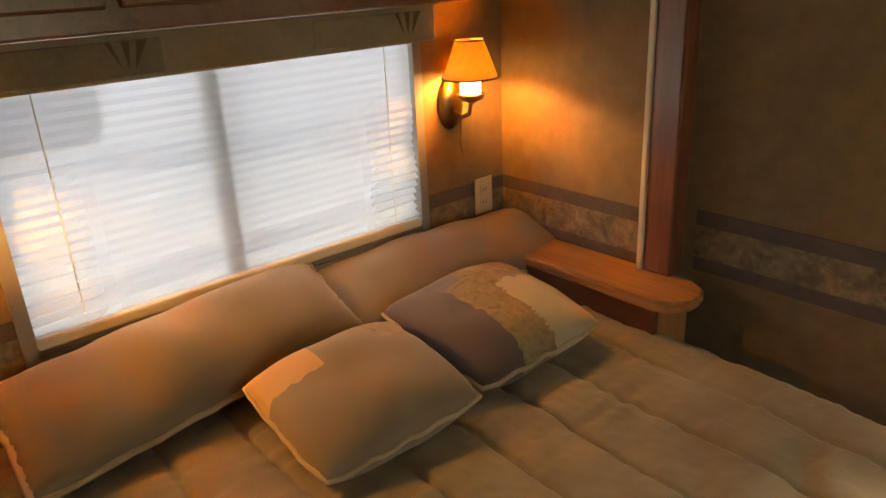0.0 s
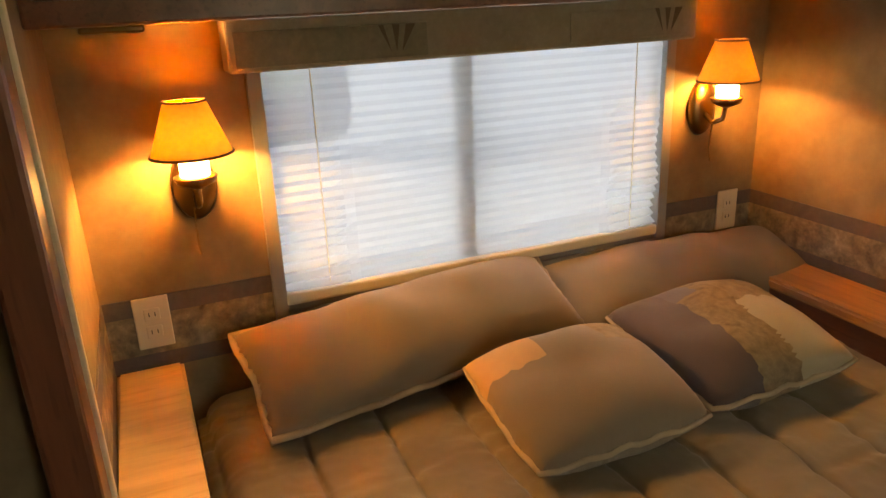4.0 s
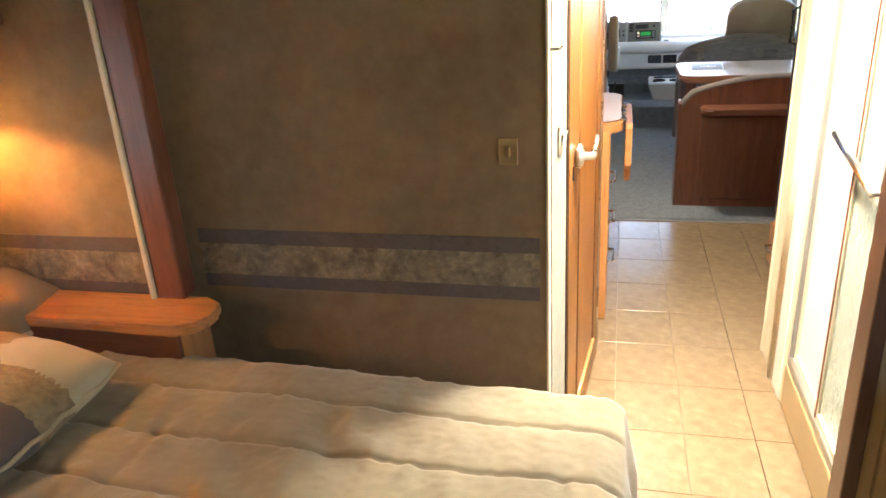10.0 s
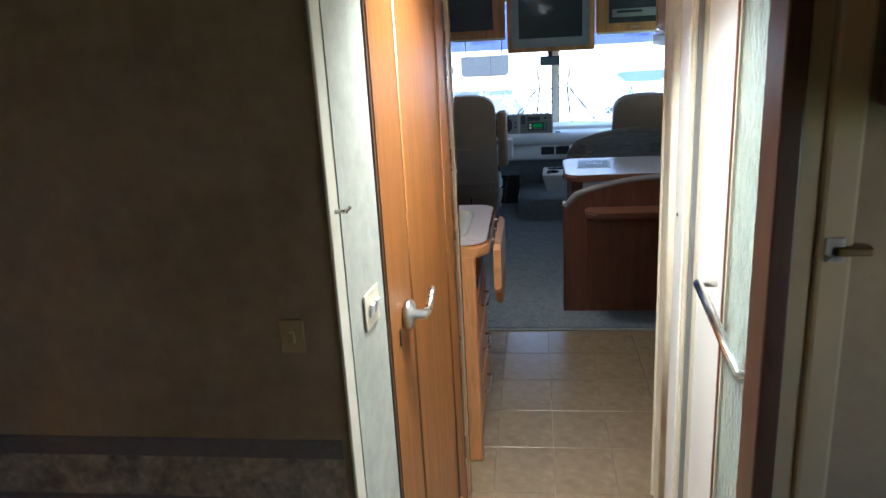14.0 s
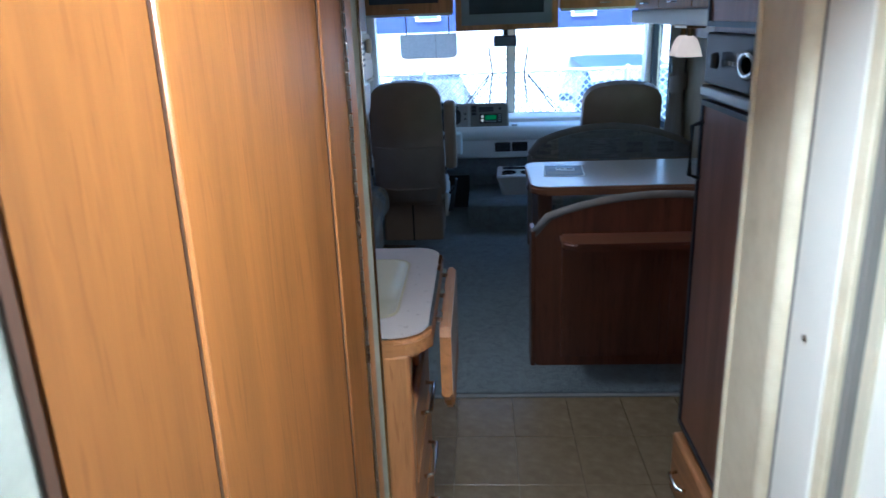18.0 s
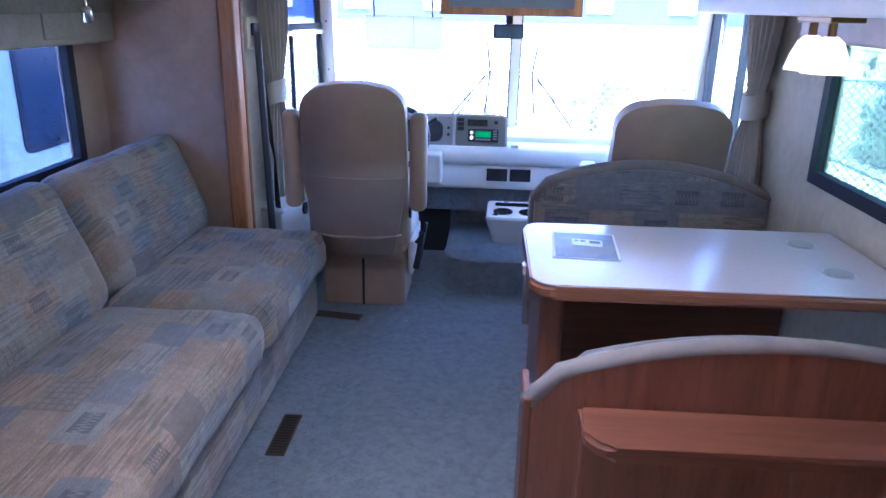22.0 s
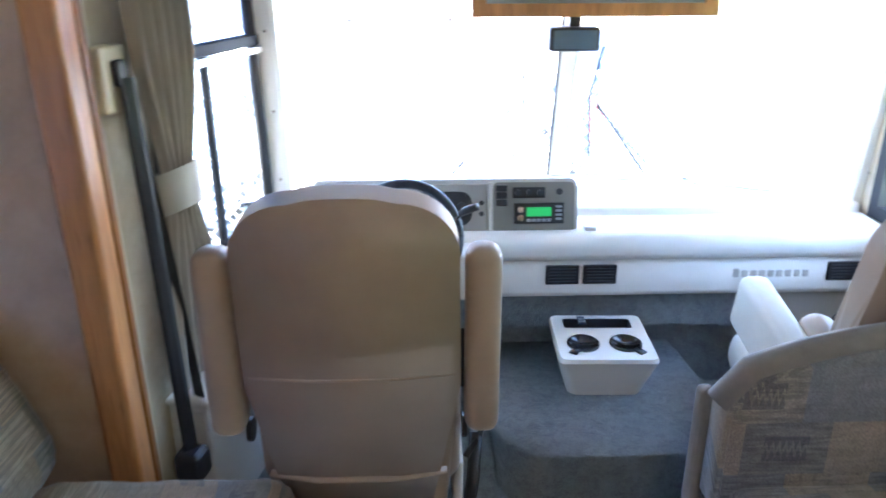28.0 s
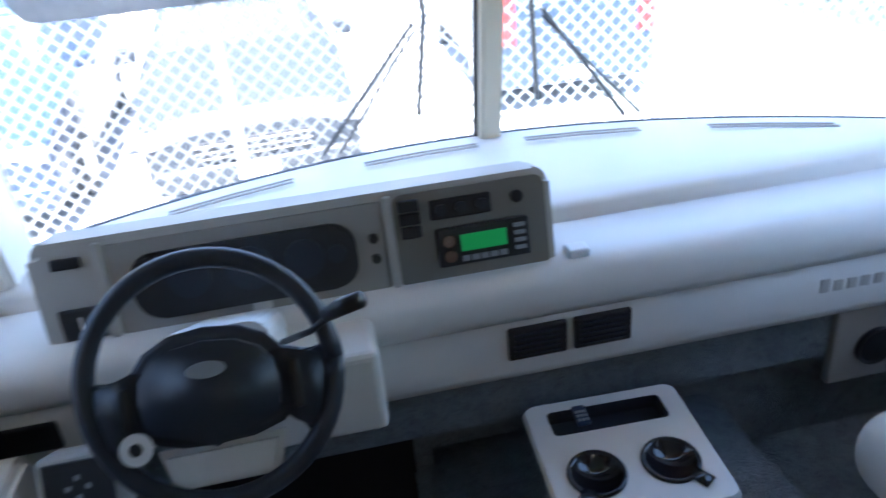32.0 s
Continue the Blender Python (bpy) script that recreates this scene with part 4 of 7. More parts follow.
def doorway():
    t = thing("hall_doorway_trim", "cream doorway trim between bedroom and hallway", "door trim")
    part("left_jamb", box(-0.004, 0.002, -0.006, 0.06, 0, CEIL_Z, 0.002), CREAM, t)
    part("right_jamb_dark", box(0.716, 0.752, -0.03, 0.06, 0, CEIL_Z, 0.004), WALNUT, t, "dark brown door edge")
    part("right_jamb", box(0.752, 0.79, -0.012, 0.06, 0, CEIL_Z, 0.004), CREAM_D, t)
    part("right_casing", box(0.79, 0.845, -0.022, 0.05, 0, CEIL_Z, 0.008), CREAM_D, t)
    h = part("catch", box(0.815, 0.87, -0.034, -0.004, 1.27, 1.285, 0.004), BRONZE, t, "small metal catch")
    part("catch_base", box(0.80, 0.83, -0.026, -0.02, 1.26, 1.30, 0.002), NICKEL, h)
    t["kind"] = "structure"
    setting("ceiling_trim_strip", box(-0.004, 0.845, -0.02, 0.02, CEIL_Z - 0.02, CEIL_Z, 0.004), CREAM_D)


doorway()

# ---- hallway ----
DY0, DY1 = 0.272, 1.008
HALL_TURN = pose(0, 0, 0, 0, 0, -5)   # the hallway's left side runs slightly askew
hall_wall = setting("wall_hall_left", plate_hole('x', -0.05, 0.0, (0.05, 1.04, 0, CEIL_Z), (DY0 - 0.007, DY1 + 0.044, 0.0, 1.97)), WALL_HALL, "pale grey rag-painted hallway wall")
hall_wall.matrix_world = HALL_TURN


def bath_door():
    t = thing("door_1", "closed honey oak bathroom door with tall raised panels", "door")
    t["kind"] = "structure"
    part("door_frame", plate_hole('x', -0.045, 0.004, (DY0 - 0.008, DY1 + 0.046, 0.0, 1.985), (DY0 + 0.002, DY1 + 0.004, -0.01, 1.965)), WALNUT, t)
    slab = part("door_leaf", plate_hole('x', -0.035, 0.006, (DY0 + 0.005, DY1 - 0.008, 0.015, 1.96), (0.475, 0.895, 0.16, 1.84)), FLATOAK, t)
    part("raised_panel", box(-0.028, 0.0045, 0.476, 0.894, 0.161, 1.839, 0.005, 2), FLATOAK, slab, "tall flat-sawn oak panel")
    for yb in (0.465, 0.885):
        part("vertical_bead", tube([(0.003, yb + 0.008, 0.14), (0.003, yb + 0.008, 1.86)], 0.0055, 8), FLATOAK, slab, "rounded oak bead", True)
        # walnut strip laid along the bead, its dark colour gives a groove's shade
        part("bead_groove", box(0.0055, 0.0068, yb - 0.004, yb + 0.0005, 0.14, 1.86), WALNUT, slab, "fine dark strip for a groove's shade")
    for zb in (0.15, 1.85):
        part("cross_bead", tube([(0.006, 0.47, zb), (0.006, 0.90, zb)], 0.010, 8), OAK, slab, "", True)
    part("hinge", box(0.002, 0.0065, DY1 - 0.009, DY1 + 0.0075, 0.03, 1.95), BRONZE, t, "long piano hinge")
    for k in range(90):
        z = 0.05 + k * 0.021
        part("hinge_knuckle", box(0.0055, 0.0105, DY1 - 0.003, DY1 + 0.003, z, z + 0.0185, 0.0012), NICKEL, t)
    lv = part("lever", lathe([(0.0, 0.0), (0.034, 0.002), (0.036, 0.012), (0.030, 0.018), (0.012, 0.022), (0.011, 0.05), (0.0, 0.052)], (0.008, 0.395, 1.012), 24, axis='x'), NICKEL, t, "brushed nickel lever handle", True)
    part("lever_arm", tube([(0.045, 0.395, 1.012), (0.052, 0.415, 1.008), (0.053, 0.44, 1.008), (0.054, 0.465, 1.028), (0.055, 0.478, 1.042), (0.053, 0.492, 1.043)], [0.010, 0.011, 0.009, 0.007, 0.007, 0.008], 10), NICKEL, lv, "", True)
    part("keyhole", box(0.007, 0.010, 0.335, 0.341, 0.955, 0.995), BLACK, t)

    t.matrix_world = HALL_TURN


bath_door()


def hall_post():
    t = thing("hall_end_post", "pale painted wall end with a thin gold edge", "wall end")
    t["kind"] = "structure"
    part("board", box(-0.07, -0.004, 1.056, 1.138, 0, CEIL_Z, 0.004), WALL_HALL, t)
    part("wood_edge", box(0.005, 0.008, DY1 + 0.008, DY1 + 0.046, 0.0, 1.985, 0.001), OAK, t)
    part("gold_edge", box(-0.03, -0.002, 1.14, 1.152, 0, CEIL_Z, 0.003), BRASS_TRIM, t, "thin polished gold edge")
    t.matrix_world = HALL_TURN
    setting("wall_galley_end", box(-0.07, -0.01, 1.09, 1.345, 0, CEIL_Z), WALL_HALL)


hall_post()
pin = thing("wall_hook", "small metal hook on the hallway wall", "hook")
part("peg", tube([(0.0, 0.025, 1.35), (0.022, 0.025, 1.35), (0.03, 0.025, 1.358)], 0.004, 6), NICKEL, pin)


# shower
def shower():
    t = thing("shower_enclosure", "white shower stall with framed rippled glass doors", "shower")
    X = 0.762
    part("curb", box(X - 0.012, X + 0.06, 0.12, 0.773, 0.0, 0.17, 0.01), CREAM_D, t, "wood-coloured curb below the glass")
    part("sill_track", box(X - 0.008, X + 0.04, 0.12, 0.773, 0.17, 0.20, 0.004), ALU, t)
    part("head_track", box(X - 0.008, X + 0.05, 0.06, 0.773, 1.80, 1.856, 0.004), ALU, t)
    for y0, y1, mt in ((0.075, 0.115, CREAM),):
        part("side_frame", box(X - 0.006, X + 0.04, y0, y1, 0.0 if y0 < 0.1 else 0.2, 1.84, 0.004), mt, t)
    part("jamb_gap", box(X - 0.002, X + 0.03, 0.758, 0.773, 0.2, 1.80), GREY_TRIM, t)
    for i, (y0, y1, dx) in enumerate(((0.115, 0.41, 0.0), (0.385, 0.756, 0.010))):
        d = part("glass_door", ring_frame('x', X + dx, X + dx + 0.02, (y0, y1, 0.20, 1.80), 0.022), CREAM, t)
        part("pane", box(X + dx + 0.007, X + dx + 0.013, y0 + 0.02, y1 - 0.02, 0.22, 1.78), RIPPLE if i == 0 else WHITE_TRIM, d, "rippled obscure glass" if i == 0 else "plain white panel").visible_shadow = i > 0
        if i == 0:
            part("dark_seal", box(X - 0.004, X + 0.022, y1 - 0.013, y1 - 0.003, 0.20, 1.80, 0.002), CHERRY, d, "thin dark red edge strip")
    part("towel_bar", tube([(X, 0.10, 1.0), (X - 0.042, 0.105, 1.0), (X - 0.042, 0.465, 1.055), (X, 0.47, 1.055)], 0.011, 10), CHROME, t, "chrome towel bar", True)
    part("stall_back", box(RW - 0.03, RW - 0.003, 0.055, 1.12, 0.0, CEIL_Z - 0.004), PLASTIC_W, t)
    part("stall_side", box(X + 0.045, RW - 0.03, 0.055, 0.07, 0.0, CEIL_Z - 0.004), PLASTIC_W, t)
    part("stall_side", box(X + 0.045, RW - 0.03, 1.105, 1.12, 0.0, CEIL_Z - 0.004), PLASTIC_W, t)
    part("pan", box(X + 0.06, RW - 0.03, 0.07, 1.105, 0.0, 0.12), PLASTIC_W, t)


shower()
def shower_skylight():
    t = thing("shower_skylight", "milky domed skylight in the roof above the shower", "skylight")
    t["kind"] = "structure"
    part("collar", ring_frame('z', CEIL_Z - 0.015, CEIL_Z + 0.09, (0.93, 1.52, 0.28, 0.88), 0.02), PLASTIC_W, t)
    part("dome", sheet(lambda u, v: (0.95 + 0.55 * u, 0.30 + 0.56 * v, CEIL_Z + 0.07 + 0.14 * (max(0.0, math.sin(math.pi * u) * math.sin(math.pi * v))) ** 0.5), 12, 12), thin_cloth("milky_dome", (0.85, 0.87, 0.88), 0.0, 0.6), t, "milky plastic dome", True)
    ld = bpy.data.lights.new("skylight_daylight", 'AREA')
    ld.shape, ld.size, ld.size_y, ld.energy, ld.color = 'RECTANGLE', 0.5, 0.5, SKYLIGHT_W, (0.95, 0.98, 1.0)
    lo = new("skylight_daylight", ld)
    lo.location = (1.225, 0.58, CEIL_Z + 0.045)
    lo.parent = t


shower_skylight()
setting("wall_shower_over", box(0.76, 0.80, 0.06, 1.20, 1.86, CEIL_Z), WALL_CREAM, "cream panel over the shower")
col = thing("shower_column", "cream ribbed wall end in front of the shower", "wall end")
col["kind"] = "structure"
part("board", box(0.752, 0.84, 0.775, 1.165, 0, 1.858, 0.004), COL_CREAM, col)
part("bead", tube([(0.757, 0.955, 0.0), (0.757, 0.955, 1.858)], 0.022, 12), COL_CREAM, col, "rounded cream bead", True)
part("rib", box(0.747, 0.754, 0.80, 0.915, 0, 1.858, 0.003), WHITE_TRIM, col, "flat white strip")
part("rib", box(0.746, 0.754, 1.15, 1.165, 0, 1.858, 0.003), COL_CREAM, col)
# grey strip on the board's face, coloured as the shade in a groove
part("groove", box(0.7505, 0.7535, 0.918, 0.930, 0, 1.858), GREY_TRIM, col, "narrow grey strip for a groove's shade")
part("screw", lathe([(0.006, 0.7445), (0.004, 0.742), (0.0, 0.7415)], (0, 0.86, 1.12), 10, axis='x'), NICKEL, col)


# ---- galley ----
def sink_counter():
    t = thing("sink_cabinet", "honey oak sink cabinet with drawers beside the hallway", "kitchen cabinet")
    part("body", box(-0.80, 0.10, 1.35, 1.96, 0.0, 0.76), OAK, t)
    part("apron", box(0.08, 0.10, 1.35, 1.96, 0.76, 0.85), OAK_Y, t)
    part("back_apron", box(-0.80, 0.08, 1.35, 1.37, 0.76, 0.85), OAK_X, t)
    part("corner_stile", box(0.06, 0.125, 1.345, 1.40, 0.0, 0.86, 0.01, 3), OAK, t)
    part("toe_kick", box(-0.8, 0.102, 1.40, 1.95, 0.0, 0.07), BLACK, t)
    for i, (z0, z1) in enumerate(((0.10, 0.27), (0.29, 0.47), (0.49, 0.66))):
        d = part("drawer_front", box(0.10, 0.122, 1.43, 1.90, z0, z1, 0.01, 3), OAK_Y, t)
        part("drawer_pull", tube([(0.122, 1.58, (z0 + z1) / 2), (0.148, 1.59, (z0 + z1) / 2 + 0.004), (0.148, 1.74, (z0 + z1) / 2 + 0.004), (0.122, 1.75, (z0 + z1) / 2)], 0.0055, 8), CHROME, d, "chrome bow pull", True)
    part("cutlery_front", box(0.10, 0.12, 1.62, 1.90, 0.69, 0.81, 0.01), OAK_Y, t)
    # black patch paints the slot's dark inside; the cabinet front is not cut
    part("slot_dark_patch", box(0.098, 0.104, 1.43, 1.60, 0.69, 0.82), BLACK, t)
    w = thing("sink_worktop", "pale laminate worktop with a wooden edge and moulded sink", "worktop")
    pts = rounded(-0.80, 0.165, 1.348, 2.0, 0.075, 6, (0, 1, 1, 0))
    hole = rounded(-0.52, 0.085, 1.455, 1.88, 0.05, 5)
    edge = (prism([(x * 1.0 + (0.008 if x > 0.1 else 0), y + (0.006 if y > 1.9 else (-0.002 if y < 1.36 else 0))) for x, y in pts], 'z', 0.845, 0.897, 0.012, 3))
    bmesh.ops.delete(edge, geom=[fc for fc in edge.faces if len(fc.verts) > 8], context='FACES')
    part("wood_edge", edge, OAK_X, w, "rounded oak edge")
    bm = bmesh.new()
    o, hh = [bm.verts.new((x, y, 0.9)) for x, y in pts], [bm.verts.new((x, y, 0.9)) for x, y in hole]
    eo = [bm.edges.new((o[i], o[(i + 1) % len(o)])) for i in range(len(o))]
    eh = [bm.edges.new((hh[i], hh[(i + 1) % len(hh)])) for i in range(len(hh))]
    bmesh.ops.triangle_fill(bm, edges=eo + eh, use_beauty=True)
    part("laminate", bm, LAMINATE, w)
    bs = bmesh.new()
    rings = []
    for k, (s, z) in enumerate(((1.015, 0.902), (1.0, 0.906), (0.985, 0.902), (0.95, 0.86), (0.88, 0.80), (0.80, 0.79))):
        cx, cy = (-0.52 + 0.085) / 2, (1.455 + 1.88) / 2
        rings.append([bs.verts.new((cx + (x - cx) * s, cy + (y - cy) * s, z)) for x, y in hole])
    for a, b in zip(rings, rings[1:]):
        for i in range(len(a)):
            bs.faces.new((a[i], a[(i + 1) % len(a)], b[(i + 1) % len(a)], b[i]))
    bs.faces.new(rings[-1])
    part("sink_bowl", bs, SINK, w, "almond moulded sink bowl", True)
    part("edge_screw", lathe([(0.006, 0.168), (0.006, 0.174)], (0, 1.97, 0.872), 10, axis='x'), CHROME, w)
    fl = thing("counter_flap", "hinged oak counter extension hanging folded down", "counter flap")
    pf = [(1.50, 0.86), (1.93, 0.86), (1.95, 0.84), (1.95, 0.60), (1.92, 0.57), (1.62, 0.57), (1.58, 0.60), (1.56, 0.66), (1.50, 0.66), (1.48, 0.68), (1.48, 0.84)]
    part("leaf", prism(pf, 'x', 0.185, 0.212, 0.006), OAK_Y, fl)
    part("leaf_face", prism([(1.50, 0.85), (1.93, 0.85), (1.93, 0.68), (1.50, 0.68)], 'x', 0.211, 0.2135), LAMINATE, fl)
    for y in (1.56, 1.72, 1.88):
        part("hinge", box(0.168, 0.19, y - 0.015, y + 0.015, 0.852, 0.868, 0.003), CHROME, fl)


sink_counter()


def overhead_end():
    t = thing("overhead_galley_cabinet", "honey oak overhead cabinet end with a thermostat on it", "overhead cabinet")
    pr = rounded(1.347, 1.72, 1.35, CEIL_Z, 0.05, 5, (0, 1, 0, 0))
    part("side_panel", prism(pr, 'x', 0.0, 0.022), FLATOAK, t)
    part("body", box(-0.78, 0.0, 1.347, 1.70, 1.36, CEIL_Z), OAK_X, t)
    part("vertical_joint", box(0.021, 0.0235, 1.50, 1.503, 1.335, CEIL_Z), CHERRY, t)
    s = thing("thermostat", "ivory wall thermostat with a small dark display", "thermostat")
    y0, y1, z0, z1 = 1.405, 1.575, 1.432, 1.545
    part("case", prism(rounded(y0, y1, z0, z1, 0.014, 4), 'x', 0.022, 0.05, 0.006), PLASTIC_A, s)
    part("raised_edge", prism(rounded(y0 + 0.004, y0 + 0.042, z0 + 0.004, z1 - 0.004, 0.01, 3), 'x', 0.048, 0.056, 0.004, 3), PLASTIC_A, s, "thicker ivory edge")
    part("display", box(0.049, 0.052, 1.466, 1.492, 1.503, 1.527), BLACK, s, "small dark display")
    part("dial", box(0.05, 0.062, 1.498, 1.528, 1.50, 1.53, 0.005), PLASTIC_A, s)
    for k in range(5):
        part("slot", box(0.0555, 0.0575, 1.416, 1.438, 1.478 + k * 0.011, 1.4825 + k * 0.011), BLACK, s)
    for k in range(4):
        part("button", box(0.05, 0.054, 1.458 + k * 0.028, 1.474 + k * 0.028, 1.438, 1.445, 0.001), PLASTIC_W, s)
    part("door_flap", box(0.05, 0.053, 1.455, 1.568, 1.448, 1.488, 0.002), PLASTIC_A, s)


overhead_end()


def stove():
    t = thing("gas_range", "black enamel gas range set in an oak cabinet", "stove")
    X = -0.72
    part("oven_body", box(-1.36, X, 2.06, 2.62, 0.0, 0.87, 0.008), BLACK_GL, t)
    part("cooktop", box(-1.36, X - 0.01, 2.06, 2.62, 0.872, 0.895, 0.006), BLACK_GL, t, "glossy black cooktop cover")
    part("oven_door", box(X, X + 0.02, 2.09, 2.59, 0.28, 0.70, 0.008), BLACK_GL, t)
    part("oven_handle", tube([(X + 0.02, 2.14, 0.67), (X + 0.045, 2.15, 0.67), (X + 0.045, 2.53, 0.67), (X + 0.02, 2.54, 0.67)], 0.008, 8), BLACK, t)
    for k in range(5):
        part("control_knob", lathe([(0.02, X), (0.02, X + 0.015), (0.014, X + 0.032), (0.0, X + 0.033)], (0, 2.14 + k * 0.1, 0.78), 14, axis='x'), BLACK, t, "", True)
    part("badge", box(X, X + 0.003, 2.2, 2.26, 0.73, 0.74), CHROME, t)
    p = thing("range_side_panel", "oak panel with a raised edge between range and sofa", "side panel")
    part("panel", box(-1.38, X + 0.02, 2.625, 2.655, 0.0, 0.90, 0.006), OAK, p)
    part("rail", box(-1.38, X + 0.035, 2.615, 2.665, 0.90, 0.93, 0.008, 3), OAK_X, p)
    m = thing("microwave", "built-in black microwave framed in reddish oak", "microwave")
    part("frame_box", box(-1.36, -0.80, 2.06, 2.64, 1.33, 1.82, 0.008), CHERRY, m)
    part("oven_face", box(-0.80, -0.785, 2.09, 2.60, 1.37, 1.79, 0.005), BLACK_GL, m)
    part("side_trim", box(-0.81, -0.77, 2.60, 2.65, 1.33, 1.82, 0.008), CHERRY, m)
    for k in range(6):
        part("vent_slat", box(-0.784, -0.78, 2.10, 2.59, 1.38 + k * 0.011, 1.386 + k * 0.011), BLACK, m)
    for k in range(5):
        part("button", box(-0.784, -0.78, 2.54, 2.58, 1.50 + k * 0.04, 1.52 + k * 0.04), PLASTIC_G, m)
    setting("stove_backsplash", box(-1.42, -1.40, 2.0, 2.7, 0.9, 1.4), SLIDE_PANEL)


stove()


def fridge():
    t = thing("refrigerator", "tall built-in refrigerator with reddish wood door panels", "refrigerator")
    F = 0.935                      # plane of the cabinet's face
    part("cabinet", box(F, RW, 1.19, 2.0, 0.0, CEIL_Z - 0.002, 0.004), CHERRY, t)
    for z0, z1 in ((0.30, 1.325), (1.52, 1.97)):
        d = part("door_panel", box(F - 0.018, F, 1.36, 1.985, z0, z1, 0.005), FRIDGE_WOOD, t)
        part("door_rim", ring_frame('x', F - 0.024, F - 0.012, (1.36, 1.985, z0, z1), 0.014), NAVY_BLACK, d, "dark door rim")
        part("door_handle", tube([(F - 0.02, 1.965, z1 - 0.22), (F - 0.05, 1.962, z1 - 0.21), (F - 0.05, 1.962, z1 - 0.07), (F - 0.02, 1.965, z1 - 0.06)], 0.007, 8), BLACK, d, "", True)
    c = part("control_panel", box(F - 0.022, F, 1.36, 1.985, 1.37, 1.505, 0.006), BLACK, t, "glossy black control panel")
    part("lower_strip", box(F - 0.03, F, 1.36, 1.985, 1.335, 1.366, 0.006), ALU, t, "bright strip below the controls")
    for y in (1.53, 1.66):
        part("dial_ring", moved(lathe([(0.024, 0.0), (0.034, -0.006), (0.044, 0.0)], (0, 0, 0), 20, axis='x'), Matrix.Translation((F - 0.024, y, 1.437)) @ Matrix.Diagonal((1, 1.5, 0.8, 1))), CHROME, c, "bright oval ring", True)
    part("knob", lathe([(0.022, F - 0.03), (0.018, F - 0.045), (0.0, F - 0.046)], (0, 1.86, 1.437), 14, axis='x'), BLACK, c, "", True)
    for k in range(3):
        part("indicator", box(F - 0.025, F - 0.021, 1.74 + k * 0.03, 1.755 + k * 0.03, 1.43, 1.44), TV_GREY, c)
    part("toe_kick", box(F - 0.012, F, 1.36, 1.985, 0.0, 0.05), BLACK, t)
    d = part("lower_drawer", box(F - 0.04, F, 1.37, 1.98, 0.06, 0.27, 0.012, 3), OAK_Y, t, "low oak drawer")
    for y in (1.50, 1.85):
        part("drawer_pull", tube([(F - 0.04, y - 0.05, 0.17), (F - 0.066, y - 0.04, 0.17), (F - 0.066, y + 0.04, 0.17), (F - 0.04, y + 0.05, 0.17)], 0.006, 8), CHROME, d, "", True)


fridge()

# ---- living space shell ----
LX = -1.42                     # inner face of the sofa slide-out's outer wall
setting("carpet", box(LX, RW, 2.70, 5.95, -0.012, 0.012, 0.004), CARPET, "slate blue cut-pile carpet")
setting("carpet_edge_strip", box(-0.8, RW, 2.672, 2.70, -0.012, 0.006, 0.003), GREY_TRIM)
WIN_L = (2.98, 4.62, 0.80, 1.33)
setting("wall_slide_left", plate_hole('x', LX - WT, LX, (1.9, 5.0, 0, 2.0), WIN_L), SLIDE_PANEL, "tan wall of the sofa slide-out")
setting("wall_slide_rear", box(LX, -0.8, 1.96, 2.0, 0, 2.0), SLIDE_PANEL)
setting("wall_slide_front", box(LX, -0.80, 4.89, 4.935, 0, CEIL_Z), SLIDE_PANEL, "brown mottled end panel of the slide-out")
setting("ceiling_slide", box(LX, -0.8, 1.96, 4.98, 1.98, 2.02), CEIL)
post = thing("slide_trim_post", "honey oak fluted trim post at the slide-out's end", "wood post")
post["kind"] = "structure"
part("board", box(-0.835, -0.755, 4.85, 4.935, 0, CEIL_Z, 0.012, 3), OAK, post)
part("bead", box(-0.775, -0.752, 4.935, 4.965, 0, CEIL_Z, 0.006), FLATOAK, post)
part("pale_edge", box(-0.785, -0.765, 4.965, 5.0, 0, CEIL_Z, 0.004), CREAM, post)
CAB_L = pose(-0.80, 4.95, 0, 0, 0, -11)   # the driver's side wall tapers towards the windscreen
WIN_D = (0.30, 1.09, 0.735, 1.62)
setting("wall_cab_left", plate_hole('x', -0.05, 0.0, (0.0, 1.27, 0, CEIL_Z), WIN_D), WALL_CREAM, "cream cab wall beside the driver").matrix_world = CAB_L
WIN_R = (2.95, 4.35, 0.90, 1.42)
setting("wall_right_front", plate_hole('x', RW, RW + WT, (2.82, 4.95, 0, CEIL_Z), WIN_R), WALL_CREAM, "cream wall beside the dinette")
WIN_P = (4.99, 5.91, 0.737, 1.60)
setting("wall_cab_right", plate_hole('x', RW, RW + WT, (4.95, 6.25, 0, CEIL_Z), WIN_P), WALL_CREAM, "cream cab wall beside the passenger")


def side_window(name, label, x, rect, mull, inward, pane_mat, bar=None):
    y0, y1, z0, z1 = rect
    t = thing(name, label, "window")
    t["kind"] = "structure"
    a, b = sorted((x - inward * 0.03, x + inward * 0.010))
    part("window_frame", ring_frame('x', a, b, (y0 - 0.03, y1 + 0.03, z0 - 0.03, z1 + 0.03), 0.05), RUBBER, t)
    part("mullion", box(a, b, mull - 0.016, mull + 0.016, z0, z1), RUBBER, t)
    if bar:
        part("transom", box(a, b, y0, y1, bar - 0.014, bar + 0.014), GREY_TRIM, t)
    for p0, p1 in ((y0, mull - 0.016), (mull + 0.016, y1)):
        p = part("pane", box(x - inward * 0.02 - 0.002, x - inward * 0.02 + 0.002, p0, p1, z0, z1), pane_mat, t)
        p.visible_shadow = False


